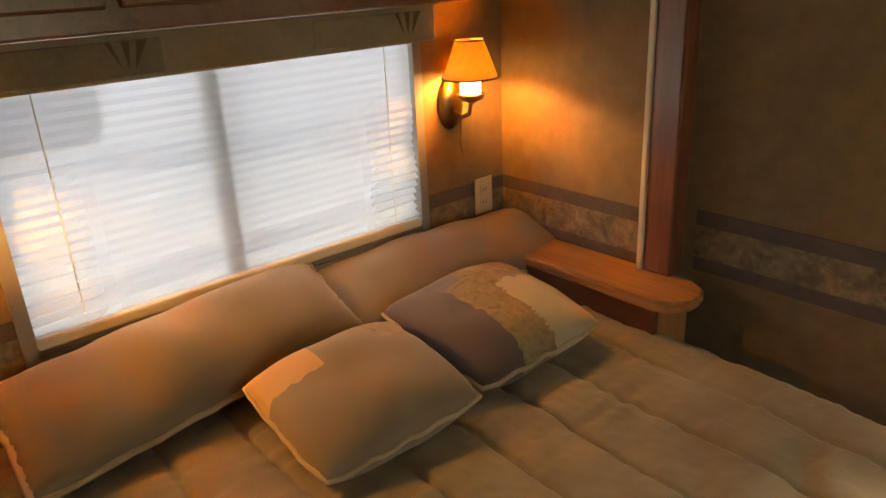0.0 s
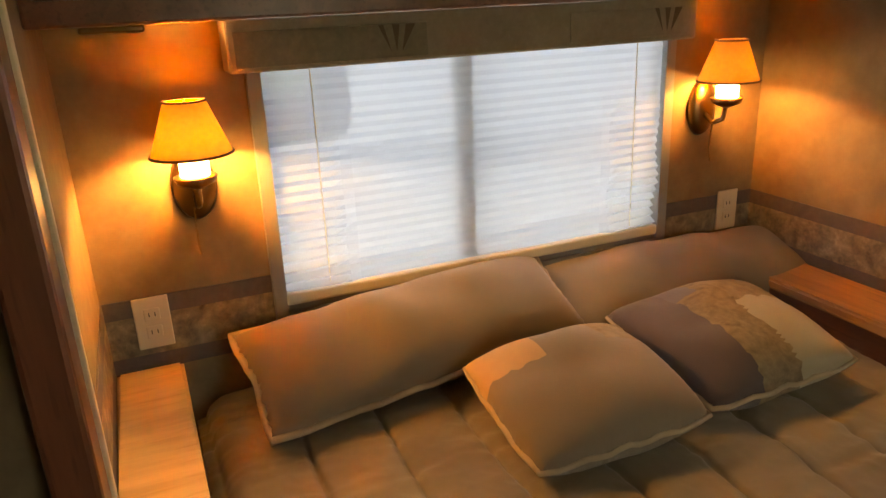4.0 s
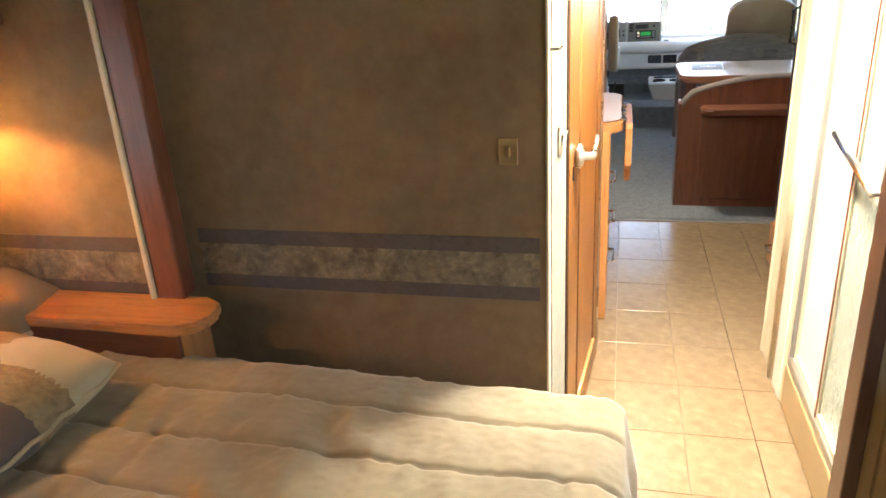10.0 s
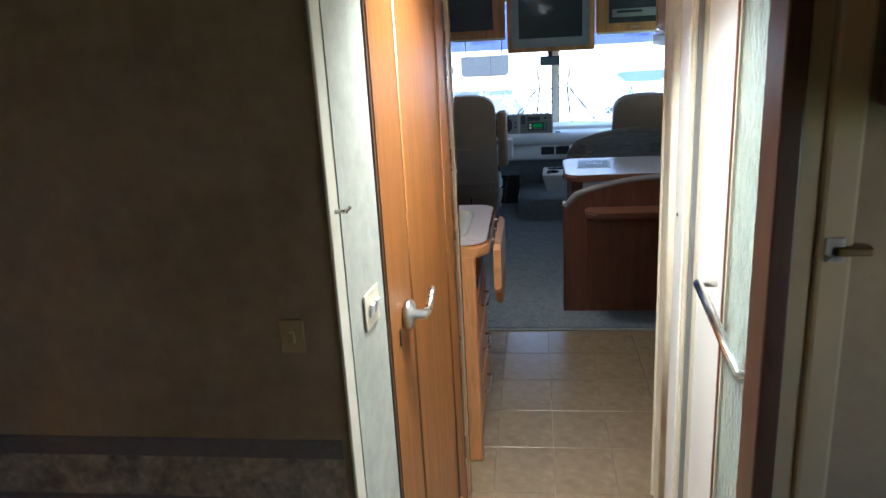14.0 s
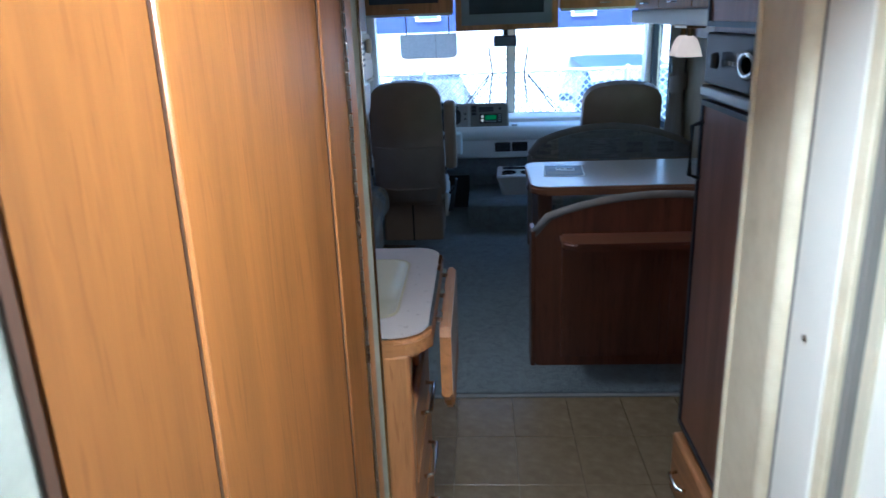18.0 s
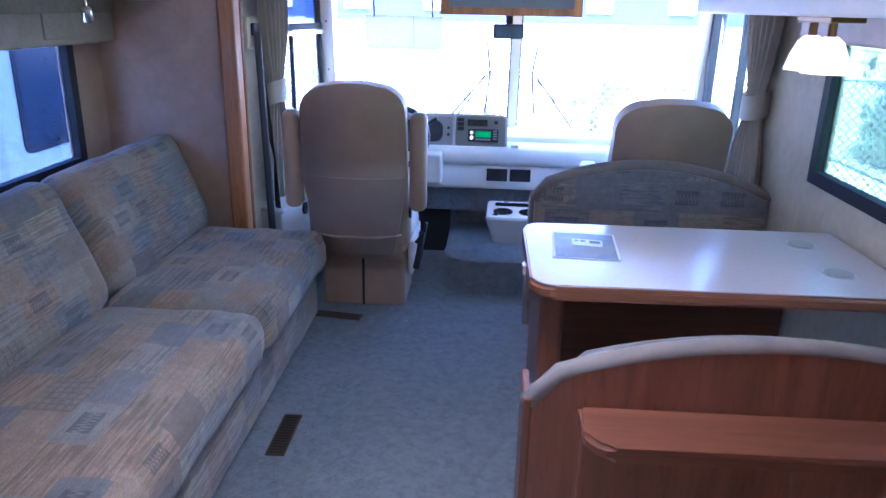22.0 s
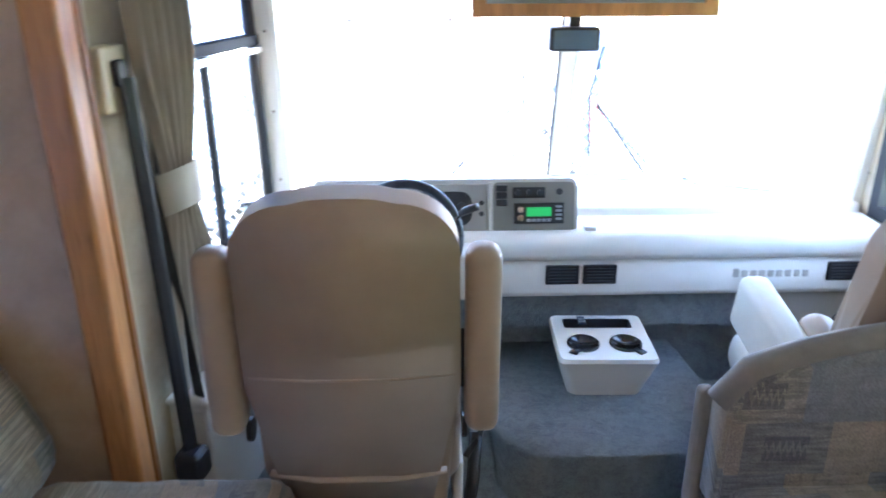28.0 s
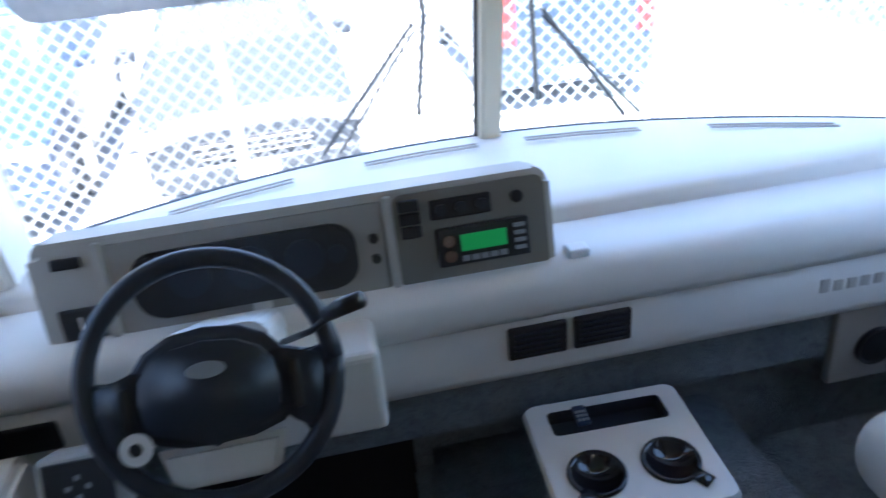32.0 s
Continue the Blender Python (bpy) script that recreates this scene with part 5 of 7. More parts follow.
side_window("window_2", "black-framed sliding window behind the sofa", LX, WIN_L, 3.83, 1, PRIVACY)
side_window("window_3", "black-framed sliding window beside the dinette", RW, WIN_R, 3.72, -1, GREENISH)


def driver_window():
    t = thing("window_4", "driver's side window with a sliding pane below a fixed upper pane", "window")
    t["kind"] = "structure"
    y0, y1, z0, z1 = WIN_D
    part("window_frame", ring_frame('x', -0.045, 0.006, (y0 - 0.025, y1 + 0.025, z0 - 0.025, z1 + 0.025), 0.036), RUBBER, t)
    part("transom", box(-0.04, 0.005, y0 + 0.011, y1 - 0.011, 1.355, 1.39, 0.004), RUBBER, t)
    part("transom_track", box(0.0, 0.016, y0 + 0.02, y1 - 0.02, 1.33, 1.352, 0.003), ALU, t)
    part("mullion", box(-0.036, -0.012, 0.643, 0.668, z0 + 0.011, 1.355, 0.004), RUBBER, t)
    for p0, p1, q0, q1, mt in ((y0, 0.643, z0, 1.355, CLEAR), (0.668, y1, z0, 1.355, CLEAR), (y0, y1, 1.39, z1, PRIVACY)):
        p = part("pane", box(-0.025, -0.021, p0, p1, q0, q1), mt, t)
        p.visible_shadow = False
    t.matrix_world = CAB_L


driver_window()
side_window("window_5", "passenger's side window", RW, WIN_P, 5.385, -1, CLEAR)


# ---- windscreen ----
def ws_y(x, z):
    """The windscreen's surface: bowed in plan and raked."""
    c = (x - 0.46) / 1.28
    return 6.58 - 0.44 * c * c - 0.27 * (z - 0.70)


def windscreen():
    t = thing("windscreen", "wide two-pane motorhome windscreen with a centre post", "windscreen")
    t["kind"] = "structure"
    X0, X1, Z0, Z1 = -0.78, 1.66, 0.70, 1.95
    for a, b in ((X0, 0.545), (0.60, X1)):
        p = part("pane", sheet(lambda u, v: (a + (b - a) * u, ws_y(a + (b - a) * u, Z0 + (Z1 - Z0) * v), Z0 + (Z1 - Z0) * v), 10, 4), WINDSCREEN, t)
        p.visible_shadow = False
    part("centre_post", prism([(ws_y(0.57, Z0) - 0.05, Z0 - 0.02), (ws_y(0.57, Z0) + 0.01, Z0 - 0.02), (ws_y(0.57, Z1) + 0.01, Z1), (ws_y(0.57, Z1) - 0.05, Z1)], 'x', 0.542, 0.60, 0.008, 2), CREAM, t, "cream centre post")
    part("post_gasket", prism([(ws_y(0.57, Z0) - 0.01, Z0 - 0.02), (ws_y(0.57, Z0) + 0.012, Z0 - 0.02), (ws_y(0.57, Z1) + 0.012, Z1), (ws_y(0.57, Z1) - 0.01, Z1)], 'x', 0.532, 0.61), BLACK, t)
    part("lower_gasket", tube([(X0 + (X1 - X0) * k / 24, ws_y(X0 + (X1 - X0) * k / 24, Z0) - 0.012, Z0 + 0.008) for k in range(25)], 0.011, 6), BLACK, t)
    part("header", box(X0 - 0.04, X1 + 0.08, 6.10, 6.40, 1.92, CEIL_Z), CREAM, t)
    for x, s in ((-0.575, 1), (1.68, -1)):
        part("corner_post", prism([(6.02, 0.62), (6.19, 0.62), (6.0, CEIL_Z), (5.88, CEIL_Z)], 'x', x - 0.045, x + 0.035, 0.012), WHITE_TRIM, t, "white corner post")
        part("corner_gasket", tube([(x - 0.05 * s, 6.0, 0.70), (x - 0.05 * s, 5.91, 1.62)], 0.02, 8), BLACK, t, "black rubber gasket", True)
        for z in (0.86, 1.12, 1.40):
            part("screw", lathe([(0.006, 0.0), (0.005, -0.004), (0.0, -0.005)], (x, 6.02 - (z - 0.62) * 0.0952 - 0.002, z), 8, axis='y'), NICKEL, t)
    setting("wall_front_lower", sheet(lambda u, v: (X0 + (X1 - X0) * u, ws_y(X0 + (X1 - X0) * u, 0.7) + 0.02, -0.3 + 1.0 * v), 12, 1), RV_WHITE)
    for cx, tipx in ((0.38, 0.10), (0.72, 0.98)):
        w = thing("windscreen_wiper", "black windscreen wiper parked against the glass", "wiper", "windscreen wipers")
        yy = ws_y(cx, 0.75) + 0.03
        part("blade", tube([(cx, ws_y(cx, 0.80) + 0.02, 0.80), (cx + (0.03 if cx < 0.5 else -0.03), ws_y(cx, 1.05) + 0.02, 1.08), (cx, ws_y(cx, 1.3) + 0.02, 1.30)], 0.008, 6), BLACK, w)
        part("arm", tube([(tipx, ws_y(tipx, 0.70) + 0.035, 0.72), (cx, ws_y(cx, 1.08) + 0.035, 1.06)], 0.007, 6), BLACK, w)
        part("link_arm", tube([(tipx + 0.05, ws_y(tipx, 0.70) + 0.035, 0.72), (cx, ws_y(cx, 1.08) + 0.035, 1.04)], 0.005, 6), BLACK, w)


windscreen()


# ---- sofa ----
def soft_block(x0, x1, y0, y1, z0, z1, r, crown=0.0, wob=0.006, seed=0.0, crease=0.0):
    """An upholstered block with big round edges, an uneven surface and, if asked, creases along its front edge."""
    bm = box(x0, x1, y0, y1, z0, z1, r, 4)
    for size in (0.16, 0.06) if crease else (0.16,):
        bmesh.ops.subdivide_edges(bm, edges=[e for e in bm.edges if e.calc_length() > size], cuts=5 if size > 0.1 else 2, use_grid_fill=True)
    cx, cy, cz = (x0 + x1) / 2, (y0 + y1) / 2, (z0 + z1) / 2
    for v in bm.verts:
        a, b = (v.co.x - cx) / (x1 - x0) * 2, (v.co.y - cy) / (y1 - y0) * 2
        if v.co.z > cz:
            v.co.z += crown * (1 - min(1, a * a)) * (1 - min(1, b * b))
        d = noise.noise_vector(Vector((v.co.x * 6 + seed, v.co.y * 6, v.co.z * 6)))
        v.co += d * wob
        if crease and v.co.z > cz - 0.03:
            k = noise.noise(Vector((v.co.x * 3.5 + seed, v.co.y * 24 + 5 * noise.noise(Vector((v.co.x * 5, v.co.y * 3, seed))), 3.0)))
            v.co.z -= crease * max(0.0, 1 - abs(k) * 4) * (0.25 + 0.75 * max(0.0, a))
    return bm


def sofa():
    t = thing("sofa", "patchwork upholstered sofa bed in the slide-out", "sofa")
    part("base", soft_block(-1.30, -0.405, 2.72, 4.80, 0.02, 0.33, 0.03, 0, 0.003), SOFA, t, "upholstered skirt")
    for i, (y0, y1) in enumerate(((2.69, 3.815), (3.82, 4.80))):
        part("seat_cushion", moved(soft_block(-0.98, -0.345, y0, y1, 0.27, 0.475, 0.075, 0.025, 0.008, i * 3.0, 0.010), Matrix.Identity(4)), SOFA, t, "", True)
        b = soft_block(-0.10, 0.10, y0 + 0.005 + 0.085 * i, y1 - 0.005 + 0.085, 0.0, 0.50, 0.085, 0.0, 0.010, 9 + i, 0.004)
        part("back_cushion", moved(b, pose(-1.0, 0, 0.42, 0, -21, 0)), SOFA, t, "", True)
    part("end_piping", tube([(-0.40, 2.685, 0.43), (-0.66, 2.682, 0.46), (-0.94, 2.685, 0.45)], 0.004, 5), PIPING, t)


sofa()


def overheads_left():
    t = thing("overhead_sofa_cabinet", "pale maple overhead cabinets above the sofa", "overhead cabinet")
    part("body", box(LX, -1.07, 2.66, 4.92, 1.55, 1.98, 0.004), PALE, t)
    part("light_rail", box(-1.085, -1.05, 2.66, 4.92, 1.495, 1.56, 0.01, 3), PALE, t, "pale wooden rail under the doors")
    ys = (2.68, 3.43, 4.18, 4.88)
    for y0, y1 in zip(ys, ys[1:]):
        d = part("door", plate_hole('x', -1.07, -1.048, (y0 + 0.01, y1 - 0.01, 1.57, 1.96), (y0 + 0.065, y1 - 0.065, 1.625, 1.905)), PALE, t)
        part("raised_panel", box(-1.066, -1.052, y0 + 0.065, y1 - 0.065, 1.625, 1.905, 0.012), PALE, d)
        part("panel_bead", ring_frame('x', -1.056, -1.046, (y0 + 0.06, y1 - 0.06, 1.62, 1.91), 0.008), CHERRY, d)
        ym = (y0 + y1) / 2
        part("pull", tube([(-1.048, ym - 0.06, 1.592), (-1.025, ym - 0.05, 1.596), (-1.025, ym + 0.05, 1.596), (-1.048, ym + 0.06, 1.592)], 0.006, 8), CHROME, d, "chrome pull", True)
    v = thing("sofa_window_valance", "grey-tan cloth valance above the sofa window", "valance")
    part("board", box(LX, LX + 0.10, 2.75, 4.86, 1.315, 1.50, 0.01, 3), VALANCE, v)
    for y0, y1, mt in ((2.80, 3.18, VALANCE_P), (3.55, 4.05, VALANCE), (4.30, 4.66, VALANCE)):
        part("patch", box(LX + 0.098, LX + 0.106, y0, y1, 1.34, 1.495, 0.004), mt if mt else VALANCE, v)
    part("upper_strip", box(LX + 0.10, LX + 0.107, 2.75, 4.86, 1.44, 1.497, 0.003), VALANCE_P, v)
    for y in (3.05, 4.27):
        s = thing("spot_light", "small chrome swivel spot under the overhead cabinets", "spotlight", "spots over the sofa")
        part("stem", tube([(-1.12, y, 1.50), (-1.12, y, 1.465)], 0.006, 8), CHROME, s)
        part("can", moved(lathe([(0.012, 0.02), (0.02, 0.012), (0.022, -0.035), (0.018, -0.036)], (0, 0, 0), 14), pose(-1.12, y, 1.45, 25, 10, 0)), CHROME, s, "", True)
        part("lens", moved(lathe([(0.0, -0.034), (0.017, -0.034)], (0, 0, 0), 14), pose(-1.12, y, 1.45, 25, 10, 0)), CEIL_LAMP, s)


overheads_left()


# ---- dinette ----
def arch_outline(x0, x1, z0, zs, zt, n=16):
    pts = [(x0 + 0.03, z0), (x1, z0)]
    pts += [(x1, zs + 0.02)]
    for k in range(n + 1):
        s = 1 - k / n
        x = x0 + (x1 - x0) * s
        h = zs + (zt - zs) * math.sin(math.pi * min(1, max(0, s * 0.97 + 0.03))) ** 0.75
        pts.append((x, h if k < n else zs - 0.03))
    pts.append((x0, z0 + 0.03))
    return pts


def dinette_bench(y, face, name, label, skin):
    """A booth bench whose back stands at y; face 1: the seat is in front of the back."""
    t = thing(name, label, "dinette bench", "dinette benches")
    x0, x1 = 0.515 if face > 0 else 0.64, RW - 0.01
    out = arch_outline(x0, x1, 0.0, 0.66, 0.80)
    lo, hi = (y, y + 0.045) if face > 0 else (y - 0.045, y)
    if skin == 'wood':
        part("back_panel", prism(out, 'y', lo, hi, 0.006), CHERRY, t, "arched reddish wood panel")
        part("ledge", prism(rounded(0.63, x1, y - 0.165, y + 0.002, 0.06, 5, (1, 0, 0, 0)), 'z', 0.615, 0.65, 0.01, 3), CHERRY_X, t, "rounded wooden ledge")
        for xx in (0.64, 1.12):
            part("lower_panel", box(xx, xx + 0.44, y - 0.012, y + 0.002, 0.06, 0.58, 0.006), CHERRY, t)
    else:
        part("back_panel", prism(out, 'y', lo, hi, 0.01), SOFA_BLUE, t)
    pad = arch_outline(x0 - 0.005, x1, 0.36, 0.685, 0.825) if face < 0 else arch_outline(x0, x1, 0.36, 0.64, 0.775)
    d0, d1 = (hi - 0.002, hi + 0.10) if face > 0 else (lo - 0.10, lo + 0.002)
    part("back_cushion", prism(pad, 'y', d0, d1, 0.035, 4), SOFA_BLUE, t, "slate patchwork back cushion", True)
    rim = [(x, (d0 + d1) / 2 if face < 0 else y + 0.022, z + 0.004) for x, z in (pad if face < 0 else out)[2:-1]]
    part("top_welt", tube(rim, 0.024 if face > 0 else 0.036, 8), WELT, t, "grey padded top edge", True)
    s0, s1 = (hi + 0.08, hi + 0.42) if face > 0 else (lo - 0.42, lo - 0.08)
    part("seat_box", box(x0 + 0.04, x1, s0, s1, 0.0, 0.34, 0.006), CHERRY_X, t)
    part("seat_cushion", soft_block(x0 + 0.02, x1, s0 - 0.01, s1 + 0.01, 0.34, 0.46, 0.04, 0.012, 0.004, y), SOFA_BLUE, t, "", True)
    part("edge_trim", box(x0 - (0.008 if face > 0 else 0.03), x0 + 0.012, lo - 0.002, d1 if face > 0 else hi, 0.0, 0.66, 0.006 if face > 0 else 0.018, 3), WELT if face < 0 else CHERRY, t)


dinette_bench(2.95, 1, "dinette_bench", "dinette bench with an arched cherry back and ledge", 'wood')
dinette_bench(4.84, -1, "dinette_bench", "dinette bench with slate patchwork upholstery behind the passenger seat", 'cloth')


def dining_table():
    t = thing("dinette_table", "pale laminate dinette table with a wooden edge", "table")
    pts = rounded(0.545, RW - 0.012, 3.46, 4.11, 0.075, 6, (1, 0, 0, 1))
    part("wood_edge", prism(pts, 'z', 0.693, 0.735, 0.012, 3), RED_OAK_X, t, "rounded wooden edge")
    inner = rounded(0.552, RW - 0.014, 3.467, 4.103, 0.07, 6, (1, 0, 0, 1))
    part("laminate_top", prism(inner, 'z', 0.735, 0.739), TABLETOP, t, "glossy pale laminate top")
    for x, y in ((1.50, 3.95), (1.50, 3.66)):
        ring = [(x + 0.05 * math.cos(radians(d)), y + 0.05 * math.sin(radians(d))) for d in range(0, 360, 15)]
        part("cup_ring", prism(ring, 'z', 0.739, 0.7415, 0.001), PLASTIC_L, t, "pale plastic cup ring")
        part("cup_floor", prism([(x + (p - x) * 0.86, y + (q - y) * 0.86) for p, q in ring], 'z', 0.7415, 0.7425), PLASTIC_G, t, "pale cover in the cup ring")
    part("pedestal", prism(rounded(0.585, 0.66, 3.56, 4.02, 0.025, 4), 'z', 0.0, 0.70), CHERRY, t)
    part("wall_cleat", box(RW - 0.05, RW - 0.012, 3.48, 4.09, 0.66, 0.698), CHERRY, t)
    part("latch", box(0.535, 0.55, 3.75, 3.80, 0.66, 0.69, 0.003), CHROME, t)
    p = thing("printed_photo", "letter-size photo print of a motorhome on the table", "photo print")
    c = pose(0.745, 3.84, 0.7405, 0, 0, -4)
    part("sheet", moved(box(-0.108, 0.108, -0.14, 0.14, 0.0, 0.0015), c), PAPER, p)
    part("picture", moved(box(-0.10, 0.10, -0.132, 0.132, 0.0015, 0.0022), c), PRINT, p, "dark picture of a coach")
    part("light_ground", moved(prism([(-0.09, -0.10), (0.02, -0.12), (0.095, -0.06), (0.095, 0.01), (0.0, -0.02), (-0.09, -0.03)], 'z', 0.0022, 0.0024), c), GREY_TRIM, p, "pale foreground")
    part("coach_shape", moved(prism([(-0.042, 0.012), (-0.038, 0.0), (0.052, -0.012), (0.06, -0.004), (0.062, 0.052), (0.054, 0.062), (-0.034, 0.066), (-0.042, 0.058)], 'z', 0.0022, 0.0026), c), PAPER, p)
    for x0, x1, y0, y1 in ((0.018, 0.054, 0.022, 0.05), (-0.034, -0.02, 0.035, 0.054), (-0.014, 0.004, 0.034, 0.053)):
        part("coach_window", moved(box(x0, x1, y0, y1, 0.0026, 0.003), c), BLACK, p)


dining_table()


def overheads_right():
    t = thing("overhead_dinette_cabinet", "reddish oak overhead cabinets above the dinette", "overhead cabinet")
    part("body", box(1.30, RW, 2.82, 4.75, 1.56, CEIL_Z - 0.002, 0.004), OAK_Y, t)
    part("white_rail", box(1.26, 1.34, 2.82, 4.75, 1.49, 1.565, 0.008), PLASTIC_W, t, "white light rail")
    ys = (2.84, 3.48, 4.12, 4.74)
    for y0, y1 in zip(ys, ys[1:]):
        d = part("door", plate_hole('x', 1.278, 1.30, (y0 + 0.01, y1 - 0.01, 1.575, 2.06), (y0 + 0.06, y1 - 0.06, 1.63, 2.0)), OAK, t)
        part("panel", box(1.284, 1.298, y0 + 0.06, y1 - 0.06, 1.63, 2.0, 0.01), OAK, d)
        ym = (y0 + y1) / 2
        part("pull", tube([(1.278, ym - 0.06, 1.60), (1.255, ym - 0.05, 1.604), (1.255, ym + 0.05, 1.604), (1.278, ym + 0.06, 1.60)], 0.006, 8), CHROME, d, "chrome pull")
    v = thing("dinette_valance", "brown cloth valance over the dinette window", "valance")
    part("board", box(RW - 0.10, RW, 2.86, 4.46, 1.40, 1.56, 0.01, 3), SLIDE_PANEL, v)
    p = thing("double_wall_light", "brass light with two frosted bell shades over the dinette", "light fixture")
    part("bracket", box(1.27, 1.36, 3.50, 3.72, 1.475, 1.492, 0.004), BRONZE, p)
    for y in (3.55, 3.67):
        part("stem", tube([(1.30, y, 1.48), (1.30, y, 1.43)], 0.012, 8), BRONZE, p)
        part("bell_shade", lathe([(0.018, 1.44), (0.035, 1.425), (0.05, 1.39), (0.062, 1.345), (0.056, 1.345), (0.0, 1.42)], (1.30, y, 0), 20), FROST, p, "lit frosted bell shade", True)


overheads_right()


# ---- front cap cabinets ----
def front_cap():
    t = thing("tv_cabinet", "oak cabinet over the windscreen holding a grey television", "tv cabinet")
    part("frame", plate_hole('y', 5.70, 5.74, (0.12, 0.90, 1.455, 2.06), (0.165, 0.855, 1.495, 2.02)), OAK, t)
    part("body", box(0.13, 0.89, 5.74, 6.08, 1.46, 2.05), OAK_X, t)
    tv = part("television", plate_hole('y', 5.715, 5.742, (0.165, 0.855, 1.495, 2.02), (0.225, 0.795, 1.575, 1.985)), TV_GREY, t, "grey television surround")
    part("screen", sheet(lambda u, v: (0.225 + 0.57 * u, 5.735 - 0.012 * math.sin(math.pi * u) * math.sin(math.pi * v), 1.575 + 0.41 * v), 8, 6), SCREEN_TV, tv, "dark curved screen", True)
    for nm, x0, x1, lab in (("front_cabinet", -0.66, 0.10, "small oak cabinet with a dark door over the windscreen"), ("front_cabinet", 0.92, 1.60, "oak cabinet holding a video recorder over the windscreen")):
        c = thing(nm, lab, "overhead cabinet", "cabinets over the windscreen")
        part("body", box(x0 + 0.005, x1 - 0.005, 5.80, 6.08, 1.60, 2.05), OAK_X, c)
        part("door_frame", plate_hole('y', 5.775, 5.80, (x0, x1, 1.595, 2.06), (x0 + 0.11, x1 - 0.11, 1.67, 1.98)), OAK, c)
        part("dark_panel", box(x0 + 0.11, x1 - 0.11, 5.785, 5.797, 1.67, 1.98), SCREEN_TV, c)
        part("light_strip", box(x0 + 0.01, x1 - 0.01, 5.79, 5.83, 1.575, 1.595, 0.004), PLASTIC_W, c)
        xm = (x0 + x1) / 2
        part("pull", tube([(xm - 0.05, 5.775, 1.625), (xm - 0.04, 5.755, 1.628), (xm + 0.04, 5.755, 1.628), (xm + 0.05, 5.775, 1.625)], 0.005, 8), CHROME, c)
        if x0 > 0.5:
            r = thing("video_recorder", "grey video recorder in the front cabinet", "video recorder")
            part("case", box(x0 + 0.14, x1 - 0.14, 5.765, 5.785, 1.72, 1.79, 0.003), TV_GREY, r)
            part("tape_slot", box(x0 + 0.18, x1 - 0.28, 5.762, 5.766, 1.755, 1.775), BLACK, r)
    v = thing("sun_visor", "pale translucent sun visor hanging at the windscreen", "sun visor")
    vis = rounded(-0.335, 0.12, 1.25, 1.44, 0.04, 6, (1, 1, 0, 0))
    part("panel", prism(vis, 'y', 5.895, 5.907, 0.004), thin_cloth("smoked_visor", (0.6, 0.61, 0.62), 0.15, 0.55), v)
    part("seam", box(-0.052, -0.048, 5.8935, 5.8945, 1.25, 1.44), GREY_TRIM, v)
    for xs in (-0.28, 0.06):
        part("arm", tube([(xs, 5.901, 1.43), (xs, 5.86, 1.58)], 0.006, 8), GREY_TRIM, v)
    part("hinge_rod", tube([(-0.33, 5.84, 1.595), (0.1, 5.84, 1.595)], 0.006, 8), GREY_TRIM, v)
    m = thing("rear_view_monitor", "small dark rear-view monitor hanging under the tv cabinet", "monitor")
    part("housing", box(0.415, 0.60, 5.98, 6.07, 1.32, 1.405, 0.012, 3), NAVY_BLACK, m)
    part("screen", box(0.43, 0.585, 5.972, 5.982, 1.33, 1.395), CAR_GLASS, m)
    part("stem", box(0.49, 0.53, 6.01, 6.05, 1.40, 1.465), BLACK, m)


front_cap()


